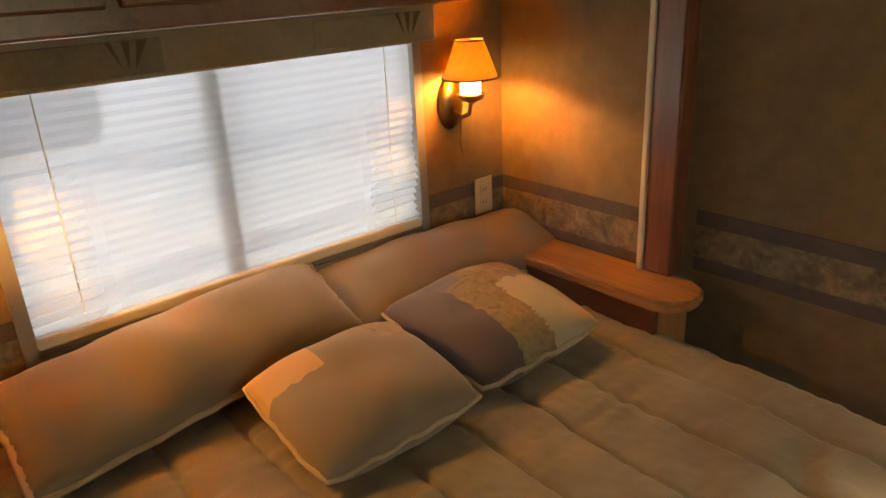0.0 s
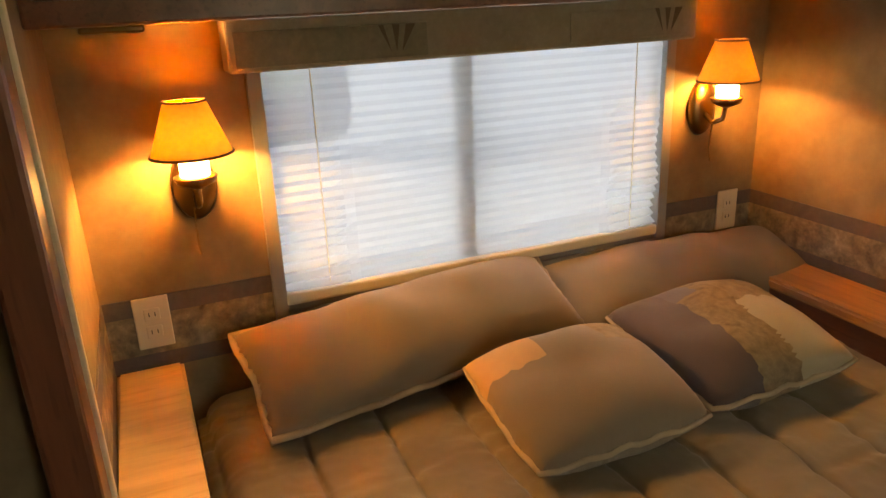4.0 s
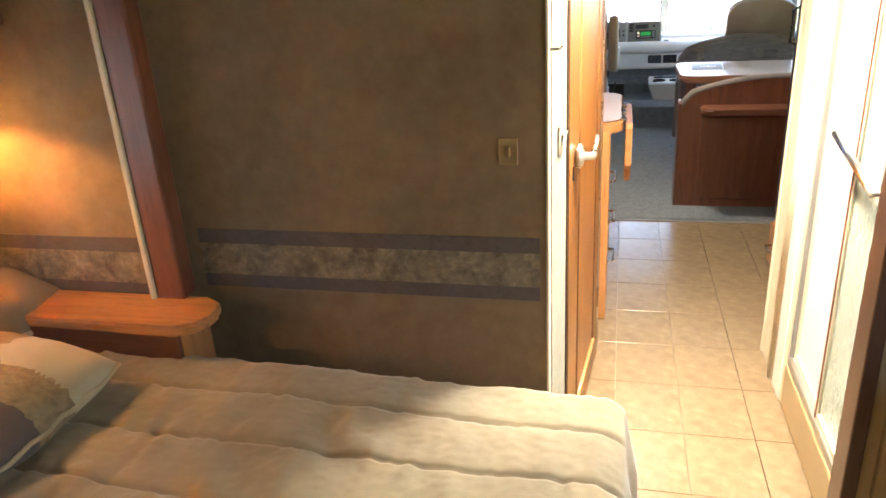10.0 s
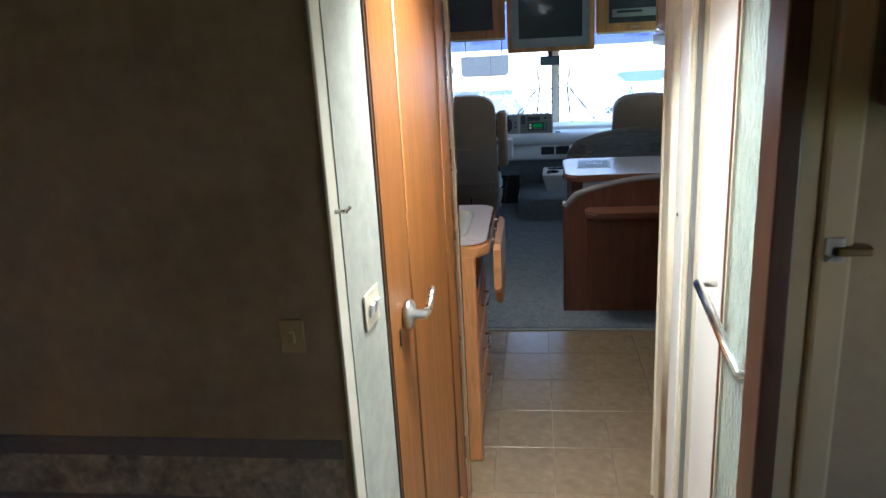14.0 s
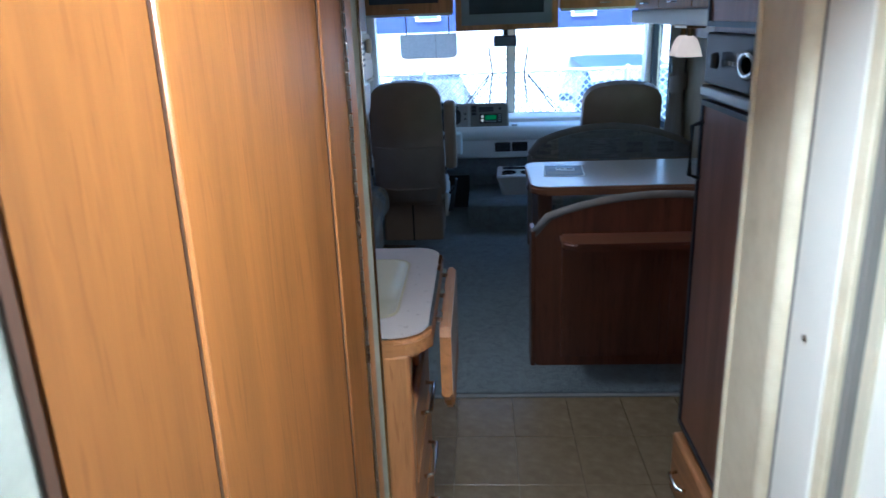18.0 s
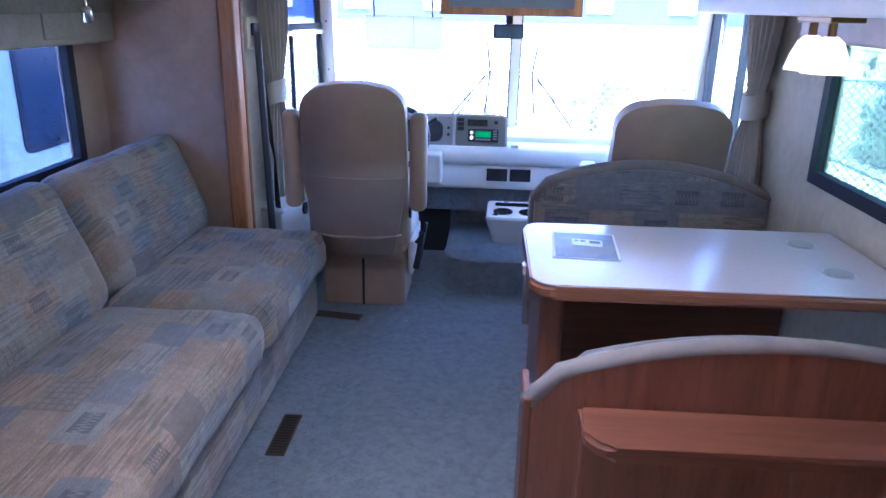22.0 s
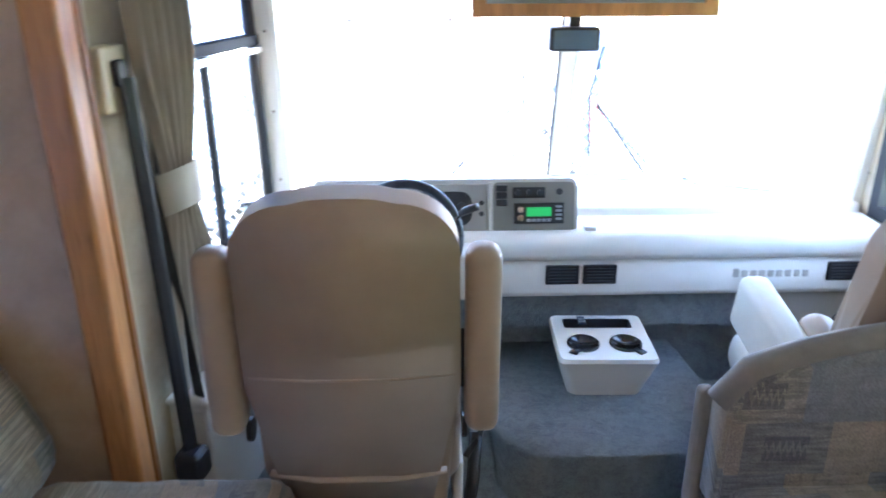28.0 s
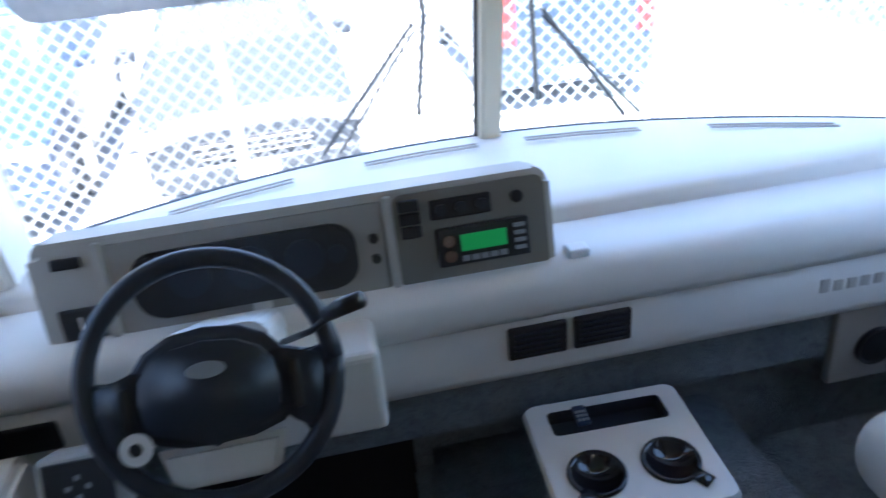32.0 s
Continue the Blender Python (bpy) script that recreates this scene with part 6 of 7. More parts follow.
# ---- cab ----
def captain_chair(cx, y, label, turn, skin, arms=True, lean=6, wide=1.0):
    """A captain's chair facing the windscreen; y is the back of its backrest."""
    t = thing("captain_chair", label, "driver seat" if cx < 0.3 else "passenger seat", "captain chairs")
    m = pose(cx, y, 0, 0, 0, turn)
    tilt = m @ pose(0, 0.05, 0.415 if arms else 0.40, lean) @ Matrix.Diagonal((wide, 1, 1.0 if arms else 0.97, 1))

    def put(name, bm, mat, lab="", sm=True):
        return part(name, bm, mat, t, lab, sm)
    out = [(-0.215, -0.11), (0.215, -0.11), (0.245, 0.30), (0.24, 0.58)]
    out += [(0.11 + 0.13 * math.cos(a), 0.625 + 0.12 * math.sin(a)) for a in [radians(d) for d in range(0, 91, 6)]]
    out += [(x, 0.745 + 0.012 * (1 - (x / 0.14) ** 2)) for x in (0.07, 0.035, 0.0, -0.035, -0.07)]
    out += [(-x, z) for x, z in reversed(out[4:20])] + [(-0.24, 0.58), (-0.245, 0.30)]
    bm = prism(out, 'y', -0.02, 0.062, 0.0405, 9)
    put("backrest", moved(bm, tilt), skin, "beige leatherette backrest")
    for s in (-1, 1):
        put("side_bolster", moved(soft_block(s * 0.205 - 0.045, s * 0.205 + 0.045, 0.03, 0.17 if arms else 0.21, -0.06, 0.30, 0.043, 0.0, 0.003), tilt), skin, "padded side bolster")
    put("back_seam", moved(tube([(-0.232, -0.019, 0.325), (-0.1, -0.022, 0.315), (0.1, -0.022, 0.315), (0.232, -0.019, 0.325)], 0.0035, 6), tilt), skin)
    rim = [(x * 0.947, 0.052, z * 0.983) for x, z in out[2:-1]]
    put("welt", moved(tube(rim, 0.0022, 6), tilt), BLACK, "dark piping round the edge")
    put("lower_fold", moved(tube([(-0.215, -0.012, 0.035), (-0.1, -0.022, 0.02), (0.1, -0.022, 0.02), (0.215, -0.012, 0.035)], 0.012, 8, flat=0.5), tilt), skin, "soft fold across the lower back")
    put("buckle_strap", moved(tube([(0.275, 0.14, 0.24), (0.29, 0.18, 0.31), (0.30, 0.24, 0.41)], 0.018, 6, flat=0.25), m), BLACK, "black belt strap with its buckle")
    put("seat_cushion", moved(soft_block(-0.25, 0.25, 0.15, 0.62, 0.30, 0.47, 0.07, 0.015, 0.004), m), LEATHER_L)
    sk = put("skirt", moved(box(-0.215, 0.215, 0.20, 0.55, 0.0, 0.32, 0.02, 3), m), skin, "pleated skirt over the pedestal", False)
    part("pleat", moved(box(-0.006, 0.006, 0.192, 0.202, 0.0, 0.30, 0.002), m), BLACK, sk)
    for s in (-1, 1):
        a = put("armrest", moved(box(s * 0.30 - 0.045, s * 0.30 + 0.045, -0.20, 0.20, -0.125, 0.055, 0.028, 4), m @ pose(0, 0.20, 0.655, 13)), LEATHER_L, "padded ivory armrest") if not arms else put("armrest", moved(box(s * 0.295 - 0.04, s * 0.295 + 0.04, -0.01, 0.085, 0.575, 1.035, 0.03, 4), m), skin, "folded-up padded armrest")
        part("pivot", moved(lathe([(0.03, s * 0.25), (0.03, s * 0.262)], (0, 0.06, 0.56), 14, axis='x'), m), BLACK, a)
    put("recline_lever", moved(tube([(0.27, 0.2, 0.36), (0.31, 0.24, 0.40), (0.32, 0.22, 0.46)], 0.009, 8), m), BLACK)
    put("side_cover", moved(box(0.235, 0.262, 0.15, 0.55, 0.20, 0.38, 0.012, 3), m), LEATHER_L)
    put("slide_rail", moved(box(-0.2, 0.2, 0.22, 0.5, 0.0, 0.05), m), BLACK)


captain_chair(-0.205, 4.765, "beige leatherette driver's captain chair with folded armrests", 0, LEATHER)
captain_chair(1.235, 4.90, "beige and ivory passenger captain chair behind the dinette", 0, LEATHER, False, 14, 1.07)


def dashboard():
    t = thing("dashboard", "white moulded dashboard across the front of the coach", "dashboard")
    X0, X1 = -0.64, 1.66

    # profile stations: front lower lip, face, crease, upper face, top, windscreen base
    def f(u, v):
        x = X0 + (X1 - X0) * u
        yb = ws_y(x, 0.70) - 0.015
        prof = [(5.84, 0.44), (5.80, 0.45), (5.795, 0.47), (5.80, 0.583), (5.815, 0.587), (5.815, 0.595), (5.785, 0.60), (5.772, 0.625), (5.772, 0.66), (5.785, 0.69), (5.82, 0.703), (5.958, 0.712), (5.964, 0.702), (5.974, 0.702), (5.978, 0.732), (5.995, 0.742), (6.06, 0.745), (yb, 0.715)]
        k = v * (len(prof) - 1)
        i = min(int(k), len(prof) - 2)
        s = k - i
        y = prof[i][0] * (1 - s) + prof[i + 1][0] * s
        z = prof[i][1] * (1 - s) + prof[i + 1][1] * s
        return (max(x, -0.795 + (min(y, yb) - 4.95) * 0.194), min(y, yb), z)
    part("moulding", sheet(f, 40, 17), PLASTIC_W, t, "white textured moulding", True)
    part("underside", box(X0, X1, 5.84, 5.86, 0.30, 0.47), CARPET, t)
    for x0 in (0.41, 0.55, 1.47):
        v = part("air_vent", box(x0, x0 + 0.125, 5.788, 5.81, 0.50, 0.575, 0.004), BLACK, t, "black louvred air vent")
        for k in range(5):
            part("louvre", box(x0 + 0.012, x0 + 0.113, 5.784, 5.79, 0.511 + k * 0.0125, 0.515 + k * 0.0125), NAVY_BLACK, v)
    v = part("air_vent", box(-0.60, -0.47, 5.788, 5.81, 0.50, 0.56, 0.004), BLACK, t, "black louvred air vent")
    for xa, xb in ((-0.285, 0.016), (0.204, 0.514), (0.646, 0.953), (1.127, 1.414)):
        for off in (0.145, 0.125):
            part("defrost_slot", tube([(xx, ws_y(xx, 0.7) - off, 0.732) for xx in (xa, (xa + xb) / 2, xb)], 0.003, 6), PLASTIC_L, t)
    part("small_sensor", box(0.548, 0.594, 5.815, 5.855, 0.70, 0.719, 0.006, 3), PAPER, t, "small white sensor block")
    for k in range(9):
        h = 0.036 if k == 0 else 0.028
        part("embossed_mark", box(1.115 + k * 0.033, 1.137 + k * 0.033, 5.7955, 5.800, 0.516, 0.516 + h, 0.002), PLASTIC_L, t, "small grey embossed bar")
    part("lower_panel", box(1.20, 1.64, 5.82, 5.85, 0.22, 0.45, 0.01), PLASTIC_G, t)
    sp = part("round_vent", lathe([(0.0, 5.808), (0.030, 5.808), (0.036, 5.812), (0.038, 5.822)], (1.575, 0, 0.315), 20, axis='y'), BLACK, t, "round black floor vent")
    for k in range(3):
        part("vent_bar", box(1.553, 1.597, 5.803, 5.809, 0.300 + k * 0.014, 0.304 + k * 0.014), NAVY_BLACK, sp)
    # flat black sheet paints in the darkness under the dash
    part("footwell", box(-0.60, 0.195, 5.885, 5.898, 0.0, 0.45), BLACK, t, "black sheet for the footwell's shade")
    part("speaker", lathe([(0.0, 5.812), (0.042, 5.812), (0.05, 5.808), (0.052, 5.82)], (1.31, 0, 0.32), 20, axis='y'), BLACK, t)

    p = thing("instrument_panel", "taupe instrument panel with gauges and radio", "instrument panel")
    tilt = pose(0, 5.845, 0.672, -12)
    face = rounded(-0.44, 0.525, 0.0, 0.215, 0.03, 5)
    part("binnacle", moved(prism(face, 'y', -0.02, 0.075, 0.02, 4), tilt), PLASTIC_L, p, "warm grey binnacle")
    part("radio_fascia", moved(prism(rounded(0.215, 0.512, 0.012, 0.203, 0.02, 5), 'y', -0.026, -0.018, 0.003), tilt), PLASTIC_GD, p, "dark taupe radio fascia")
    part("divider", moved(box(0.198, 0.213, -0.03, -0.018, 0.01, 0.205, 0.003), tilt), PLASTIC_L, p)
    part("divider", moved(box(-0.325, -0.312, -0.03, -0.018, 0.01, 0.205, 0.003), tilt), PLASTIC_L, p)
    part("gauge_recess", moved(box(-0.308, 0.195, -0.024, -0.018, 0.012, 0.198, 0.004), tilt), PLASTIC_G, p)
    cl = rounded(-0.272, 0.138, 0.046, 0.172, 0.045, 8)
    g = part("gauge_panel", moved(prism(cl, 'y', -0.034, -0.02, 0.006), tilt), BLACK, p, "black gauge cluster")
    for cx, r in ((-0.17, 0.038), (-0.06, 0.042), (0.04, 0.038), (0.1, 0.018)):
        part("gauge", moved(lathe([(0.0, -0.037), (r, -0.037), (r, -0.034)], (cx, 0, 0.115), 18, axis='y'), tilt), NAVY_BLACK, g)
    part("badge_plate", moved(box(-0.07, -0.035, -0.03, -0.022, 0.03, 0.045), tilt), PLASTIC_W, p)
    for z in (0.09, 0.13):
        part("knob", moved(lathe([(0.009, -0.034), (0.009, -0.022)], (0.172, 0, z), 10, axis='y'), tilt), BLACK, p)
    r = part("radio", moved(box(0.29, 0.472, -0.042, -0.024, 0.052, 0.128, 0.004), tilt), BLACK, p, "black car radio")
    part("display", moved(box(0.335, 0.425, -0.0445, -0.042, 0.08, 0.113), tilt), LCD, r, "lit green display")
    for zz in (0.075, 0.105):
        part("radio_knob", moved(lathe([(0.012, -0.05), (0.012, -0.042)], (0.312, 0, zz), 14, axis='y'), tilt), CHROME, r)
    for k in range(5):
        part("preset", moved(box(0.335 + k * 0.0185, 0.350 + k * 0.0185, -0.0455, -0.042, 0.060, 0.071, 0.001), tilt), TV_GREY, r)
    for k in range(4):
        part("side_button", moved(box(0.44, 0.463, -0.0455, -0.042, 0.066 + k * 0.015, 0.074 + k * 0.015, 0.001), tilt), TV_GREY, r)
    hv = part("heater_control", moved(box(0.285, 0.405, -0.032, -0.024, 0.145, 0.185, 0.004), tilt), BLACK, p, "black heater control")
    for k in range(3):
        part("heater_knob", moved(lathe([(0.011, -0.04), (0.011, -0.032)], (0.305 + k * 0.04, 0, 0.165), 12, axis='y'), tilt), NAVY_BLACK, hv)
    part("lighter", moved(lathe([(0.012, -0.034), (0.012, -0.024)], (0.455, 0, 0.168), 14, axis='y'), tilt), BLACK, p)
    for k in range(3):
        part("rocker_switch", moved(box(0.225, 0.265, -0.034, -0.024, 0.118 + k * 0.026, 0.141 + k * 0.026, 0.003), tilt), BLACK, p)
    part("rocker_switch", moved(box(-0.40, -0.35, -0.03, -0.018, 0.165, 0.185, 0.003), tilt), BLACK, p)
    hs = part("headlamp_switch", moved(box(-0.41, -0.335, -0.03, -0.018, 0.03, 0.09, 0.004), tilt), BLACK, p)
    part("switch_mark", moved(box(-0.375, -0.371, -0.033, -0.03, 0.045, 0.075), tilt), PLASTIC_W, hs)

    s = thing("steering_wheel", "dark blue-black four-spoke steering wheel with a padded hub", "steering wheel")
    ring = [Vector((0.174 * math.cos(a), 0.174 * math.sin(a), 0)) for a in [2 * math.pi * k / 48 for k in range(49)]]
    wm = pose(-0.10, 5.50, 0.80, 62, 0, 0)
    part("rim", tube([wm @ p_ for p_ in ring], 0.0155, 10), NAVY_BLACK, s, "", True)
    hub = [(-0.10, -0.055), (-0.085, -0.075), (-0.045, -0.088), (0.0, -0.09), (0.045, -0.088), (0.085, -0.075), (0.10, -0.055), (0.104, -0.01), (0.098, 0.025), (0.078, 0.052), (0.045, 0.07), (0.0, 0.076), (-0.045, 0.07), (-0.078, 0.052), (-0.098, 0.025), (-0.104, -0.01)]
    part("hub_pad", moved(prism([(x * 1.1, y) for x, y in hub], 'z', -0.02, 0.03, 0.018, 4), wm), NAVY_BLACK, s, "padded hub", True)
    for sx in (-1, 1):
        part("spoke", moved(prism([(sx * 0.075, 0.045), (sx * 0.10, 0.022), (sx * 0.13, 0.012), (sx * 0.163, 0.022), (sx * 0.166, -0.02), (sx * 0.155, -0.07), (sx * 0.13, -0.105), (sx * 0.115, -0.07), (sx * 0.085, -0.07)], 'z', -0.014, 0.014, 0.008, 3), wm), NAVY_BLACK, s, "", True)
        part("spoke_button", moved(box(sx * 0.118 - 0.007, sx * 0.118 + 0.007, -0.06, 0.01, 0.012, 0.018, 0.003), wm), BLACK, s)
    part("oval_emblem", moved(lathe([(0.0, 0.034), (0.026, 0.033), (0.028, 0.03)], (0, 0, 0), 24), wm @ pose(0, 0.018, 0) @ Matrix.Diagonal((1, 0.42, 1, 1))), TV_GREY, s, "oval grey emblem")
    part("lower_cover", moved(prism([(-0.09, -0.09), (0.09, -0.09), (0.075, -0.15), (-0.075, -0.15)], 'z', -0.02, 0.005, 0.01), wm), PLASTIC_W, s)
    col = thing("steering_column", "white steering column shroud with a black shift lever", "steering column")
    part("shroud", moved(prism(rounded(-0.085, 0.085, -0.08, 0.07, 0.03, 4), 'z', -0.34, -0.03, 0.012), wm), PLASTIC_W, col)
    part("knee_panel", box(-0.20, 0.145, 5.66, 5.80, 0.50, 0.675, 0.015, 3), PLASTIC_W, col)
    part("shift_lever", tube([(0.0, 5.56, 0.80), (0.05, 5.50, 0.85), (0.085, 5.48, 0.885)], 0.005, 8), BLACK, col, "", True)
    part("shift_knob", tube([(0.075, 5.485, 0.88), (0.095, 5.475, 0.896), (0.128, 5.46, 0.912)], [0.009, 0.013, 0.012], 10), BLACK, col, "", True)
    k = thing("key_tag", "white key tag hanging from the ignition", "key tag")
    part("tag", moved(lathe([(0.0, 0.0), (0.022, 0.0), (0.022, 0.003), (0.0, 0.003)], (0, 0, 0), 18), pose(-0.20, 5.42, 0.765, 55)), PAPER, k)
    part("ring", moved(lathe([(0.006, 0.003), (0.009, 0.004), (0.006, 0.005)], (0, 0, 0), 12), pose(-0.20, 5.42, 0.765, 55)), BLACK, k)
    sw = thing("mirror_control", "grey switch pod with a black mirror control panel", "control pod")
    part("pod", moved(box(-0.068, 0.068, -0.03, 0.06, -0.055, 0.055, 0.014, 3), pose(-0.375, 5.62, 0.555, -30)), PLASTIC_G, sw)
    part("pad", moved(box(-0.056, 0.056, -0.034, -0.028, -0.044, 0.044, 0.004), pose(-0.375, 5.62, 0.555, -30)), BLACK, sw)
    for a in range(4):
        part("arrow", moved(box(-0.004 + 0.016 * math.cos(a * math.pi / 2), 0.004 + 0.016 * math.cos(a * math.pi / 2), -0.036, -0.034, -0.004 + 0.016 * math.sin(a * math.pi / 2), 0.004 + 0.016 * math.sin(a * math.pi / 2)), pose(-0.375, 5.62, 0.555, -30)), TV_GREY, sw)
    al = thing("side_armrest", "white moulded armrest with a black pocket beside the driver", "side armrest")
    part("shell", prism(rounded(5.38, 5.74, 0.40, 0.56, 0.04, 4), 'x', -0.66, -0.50, 0.015, 3), PLASTIC_W, al)
    part("pocket", box(-0.605, -0.545, 5.44, 5.67, 0.5555, 0.563, 0.003), BLACK, al)


dashboard()


def engine_cover():
    t = thing("engine_cover", "carpeted engine hump between the front seats", "engine cover")
    pts = rounded(0.19, 0.98, 5.16, 5.95, 0.16, 10, (1, 1, 0, 0))
    part("hump", prism(pts, 'z', 0.0, 0.205, 0.05, 6), CARPET, t, "", True)
    part("fire_wall", box(-0.72, 1.66, 5.90, 5.95, 0.0, 0.47), CARPET, t)
    c = thing("console_tray", "white plastic cup-holder console on the engine cover", "console")
    m = pose(0.59, 5.62, 0.0, 0, 0, -2)
    tl = m @ pose(0, 0, 0.3725, 2.86) @ Matrix.Diagonal((0.95, 0.95, 1, 1))
    own = bmesh.new()
    lo = [own.verts.new(m @ Vector((x, y, 0.203))) for x, y in rounded(-0.13, 0.13, -0.12, 0.12, 0.04, 5)]
    hi = [own.verts.new(tl @ Vector((x, y, -0.014))) for x, y in rounded(-0.18, 0.18, -0.17, 0.165, 0.025, 5)]
    h2 = [own.verts.new(tl @ Vector((x, y, 0.0))) for x, y in rounded(-0.174, 0.174, -0.164, 0.159, 0.025, 5)]
    for a, b in ((lo, hi), (hi, h2)):
        for i in range(len(a)):
            own.faces.new((a[i], a[(i + 1) % len(a)], b[(i + 1) % len(a)], b[i]))
    part("tray_body", own, PLASTIC_W, c)
    # the top, with openings for the pocket and the two cups
    top = bmesh.new()
    pocket = rounded(-0.13, 0.13, 0.06, 0.132, 0.012, 3)
    cups = [[(sx * 0.078 + 0.055 * math.cos(k * math.pi / 12), -0.055 + 0.055 * math.sin(k * math.pi / 12)) for k in range(24)] for sx in (-1, 1)]
    edges = []
    for loop in [rounded(-0.174, 0.174, -0.164, 0.159, 0.025, 5), pocket] + cups:
        vs = [top.verts.new((x, y, 0.0)) for x, y in loop]
        edges += [top.edges.new((vs[i], vs[(i + 1) % len(vs)])) for i in range(len(vs))]
    bmesh.ops.triangle_fill(top, edges=edges, use_beauty=True)
    part("tray_top", moved(top, tl), PLASTIC_W, c, "white textured tray top")
    pk = prism(pocket, 'z', -0.035, 0.0)
    bmesh.ops.delete(pk, geom=[f for f in pk.faces if len(f.verts) > 4 and f.calc_center_median().z > -0.01], context='FACES')
    part("pocket", moved(pk, tl), NAVY_BLACK, c, "dark recessed pocket")
    for sx in (-1, 1):
        cx = sx * 0.078
        hld = part("cup_holder", moved(lathe([(0.0, -0.085), (0.040, -0.083), (0.047, -0.004), (0.052, 0.006), (0.059, 0.006), (0.061, 0.0)], (cx, -0.055, 0), 28), tl), BLACK_GL, c, "glossy black cup holder", True)
        part("mug_notch", moved(tube([(cx + sx * 0.028, -0.095, 0.003), (cx + sx * 0.05, -0.128, 0.003)], 0.017, 10, flat=0.3), tl), BLACK_GL, hld, "", True)
    k = thing("keypad_remote", "small dark blue remote lying in the console pocket", "remote")
    part("body", moved(box(-0.075, -0.045, 0.07, 0.125, 0.004, 0.016, 0.004), tl), CAR_BLUE, k)
    for i in range(3):
        for j in range(3):
            part("key", moved(box(-0.072 + i * 0.009, -0.066 + i * 0.009, 0.075 + j * 0.012, 0.082 + j * 0.012, 0.016, 0.018), tl), TV_GREY, k)

    s = thing("paper_scrap", "tiny white scrap lying on the carpet", "paper scrap")
    part("scrap", moved(box(-0.006, 0.006, -0.004, 0.004, 0.0, 0.003, 0.001), pose(0.037, 4.772, 0.013, 0, 0, 30)), PAPER, s)


engine_cover()


def drape(x, y0, y1, z0, z1, tie, label, inward, place=None, band=None):
    t = thing("curtain", label, "curtain", "cab curtains")

    def f(u, v):
        z = z0 + (z1 - z0) * v
        pinch = 1 - 0.6 * math.exp(-((z - tie) / 0.22) ** 2)
        yc = (y0 + y1) / 2 - 0.03 * (1 - pinch)
        y = yc + (u - 0.5) * (y1 - y0) * pinch
        d = 0.025 * math.sin(u * 34) * (0.55 + 0.45 * pinch) + 0.008 * math.sin(u * 71 + z * 3)
        return (x + inward * (0.05 + d), y, z)
    part("cloth", sheet(f, 70, 26), CURTAIN, t, "gathered taupe cloth", True)
    ring = [(x + inward * 0.05 + 0.055 * math.cos(a) * 1.0, (y0 + y1) / 2 - 0.018 + (y1 - y0) * 0.27 * math.sin(a), tie + 0.02 * math.cos(a)) for a in [2 * math.pi * k / 20 for k in range(21)]]
    part("tie_back", sheet(lambda u, v: (ring[round(u * 20)][0], ring[round(u * 20)][1], ring[round(u * 20)][2] + 0.11 * (v - 0.5)), 20, 3), band or CURTAIN_TIE, t, "broad cloth tie-back", True)
    part("track", box(x + inward * 0.03 - 0.015, x + inward * 0.03 + 0.015, y0 - 0.1, y1 + 0.1, z1, z1 + 0.02), PLASTIC_W, t)
    if place:
        t.matrix_world = place


drape(0.02, 0.13, 0.41, 0.52, 1.98, 1.06, "taupe curtain gathered with a tie-back behind the driver", 1, CAB_L)
drape(RW, 4.78, 5.16, 0.60, 1.98, 1.10, "taupe curtain gathered beside the passenger seat", -1, None, CURTAIN)


def seat_belt():
    t = thing("seat_belt", "black driver's seat belt hanging from an ivory anchor box", "seat belt")
    x = 0.0
    part("anchor_box", box(x, x + 0.05, 0.045, 0.145, 1.285, 1.435, 0.008), PLASTIC_A, t, "ivory anchor box")
    part("guide", box(x + 0.05, x + 0.07, 0.075, 0.115, 1.345, 1.405, 0.008), BLACK, t)
    part("webbing", tube([(x + 0.075, 0.095, 1.365), (x + 0.09, 0.085, 0.9), (x + 0.11, 0.07, 0.36)], 0.02, 6, flat=0.2), BLACK, t)
    part("webbing", tube([(x + 0.065, 0.105, 1.365), (x + 0.08, 0.15, 0.9), (x + 0.10, 0.21, 0.1)], 0.02, 6, flat=0.2), BLACK, t)
    part("retractor", box(x + 0.07, x + 0.15, 0.03, 0.11, 0.29, 0.38, 0.02, 3), NAVY_BLACK, t, "black retractor")
    b = thing("wall_ledge", "white moulded ledge below the driver's window", "ledge")
    part("shell", box(x, x + 0.12, 0.16, 0.60, 0.0, 0.45, 0.012), PLASTIC_W, b)
    part("cap", box(x, x + 0.135, 0.15, 0.61, 0.45, 0.475, 0.01, 3), PLASTIC_W, b)
    t.matrix_world = CAB_L
    b.matrix_world = CAB_L


seat_belt()


def floor_vent(x, y, turn, label):
    t = thing("floor_register", label, "floor vent", "floor registers")
    m = pose(x, y, 0.0125, 0, 0, turn)
    part("grille_plate", moved(box(-0.035, 0.035, -0.132, 0.132, 0.0, 0.006, 0.003), m), BRONZE, t)
    part("well", moved(box(-0.027, 0.027, -0.12, 0.12, 0.005, 0.0068), m), BLACK, t)
    for k in range(14):
        part("slat", moved(box(-0.026, 0.026, -0.115 + k * 0.017, -0.108 + k * 0.017, 0.0066, 0.0085), m), BRONZE, t)


floor_vent(-0.288, 3.73, 0, "brown metal floor register in the carpet beside the sofa")
floor_vent(-0.32, 4.80, 82, "brown metal floor register in front of the driver's seat base")


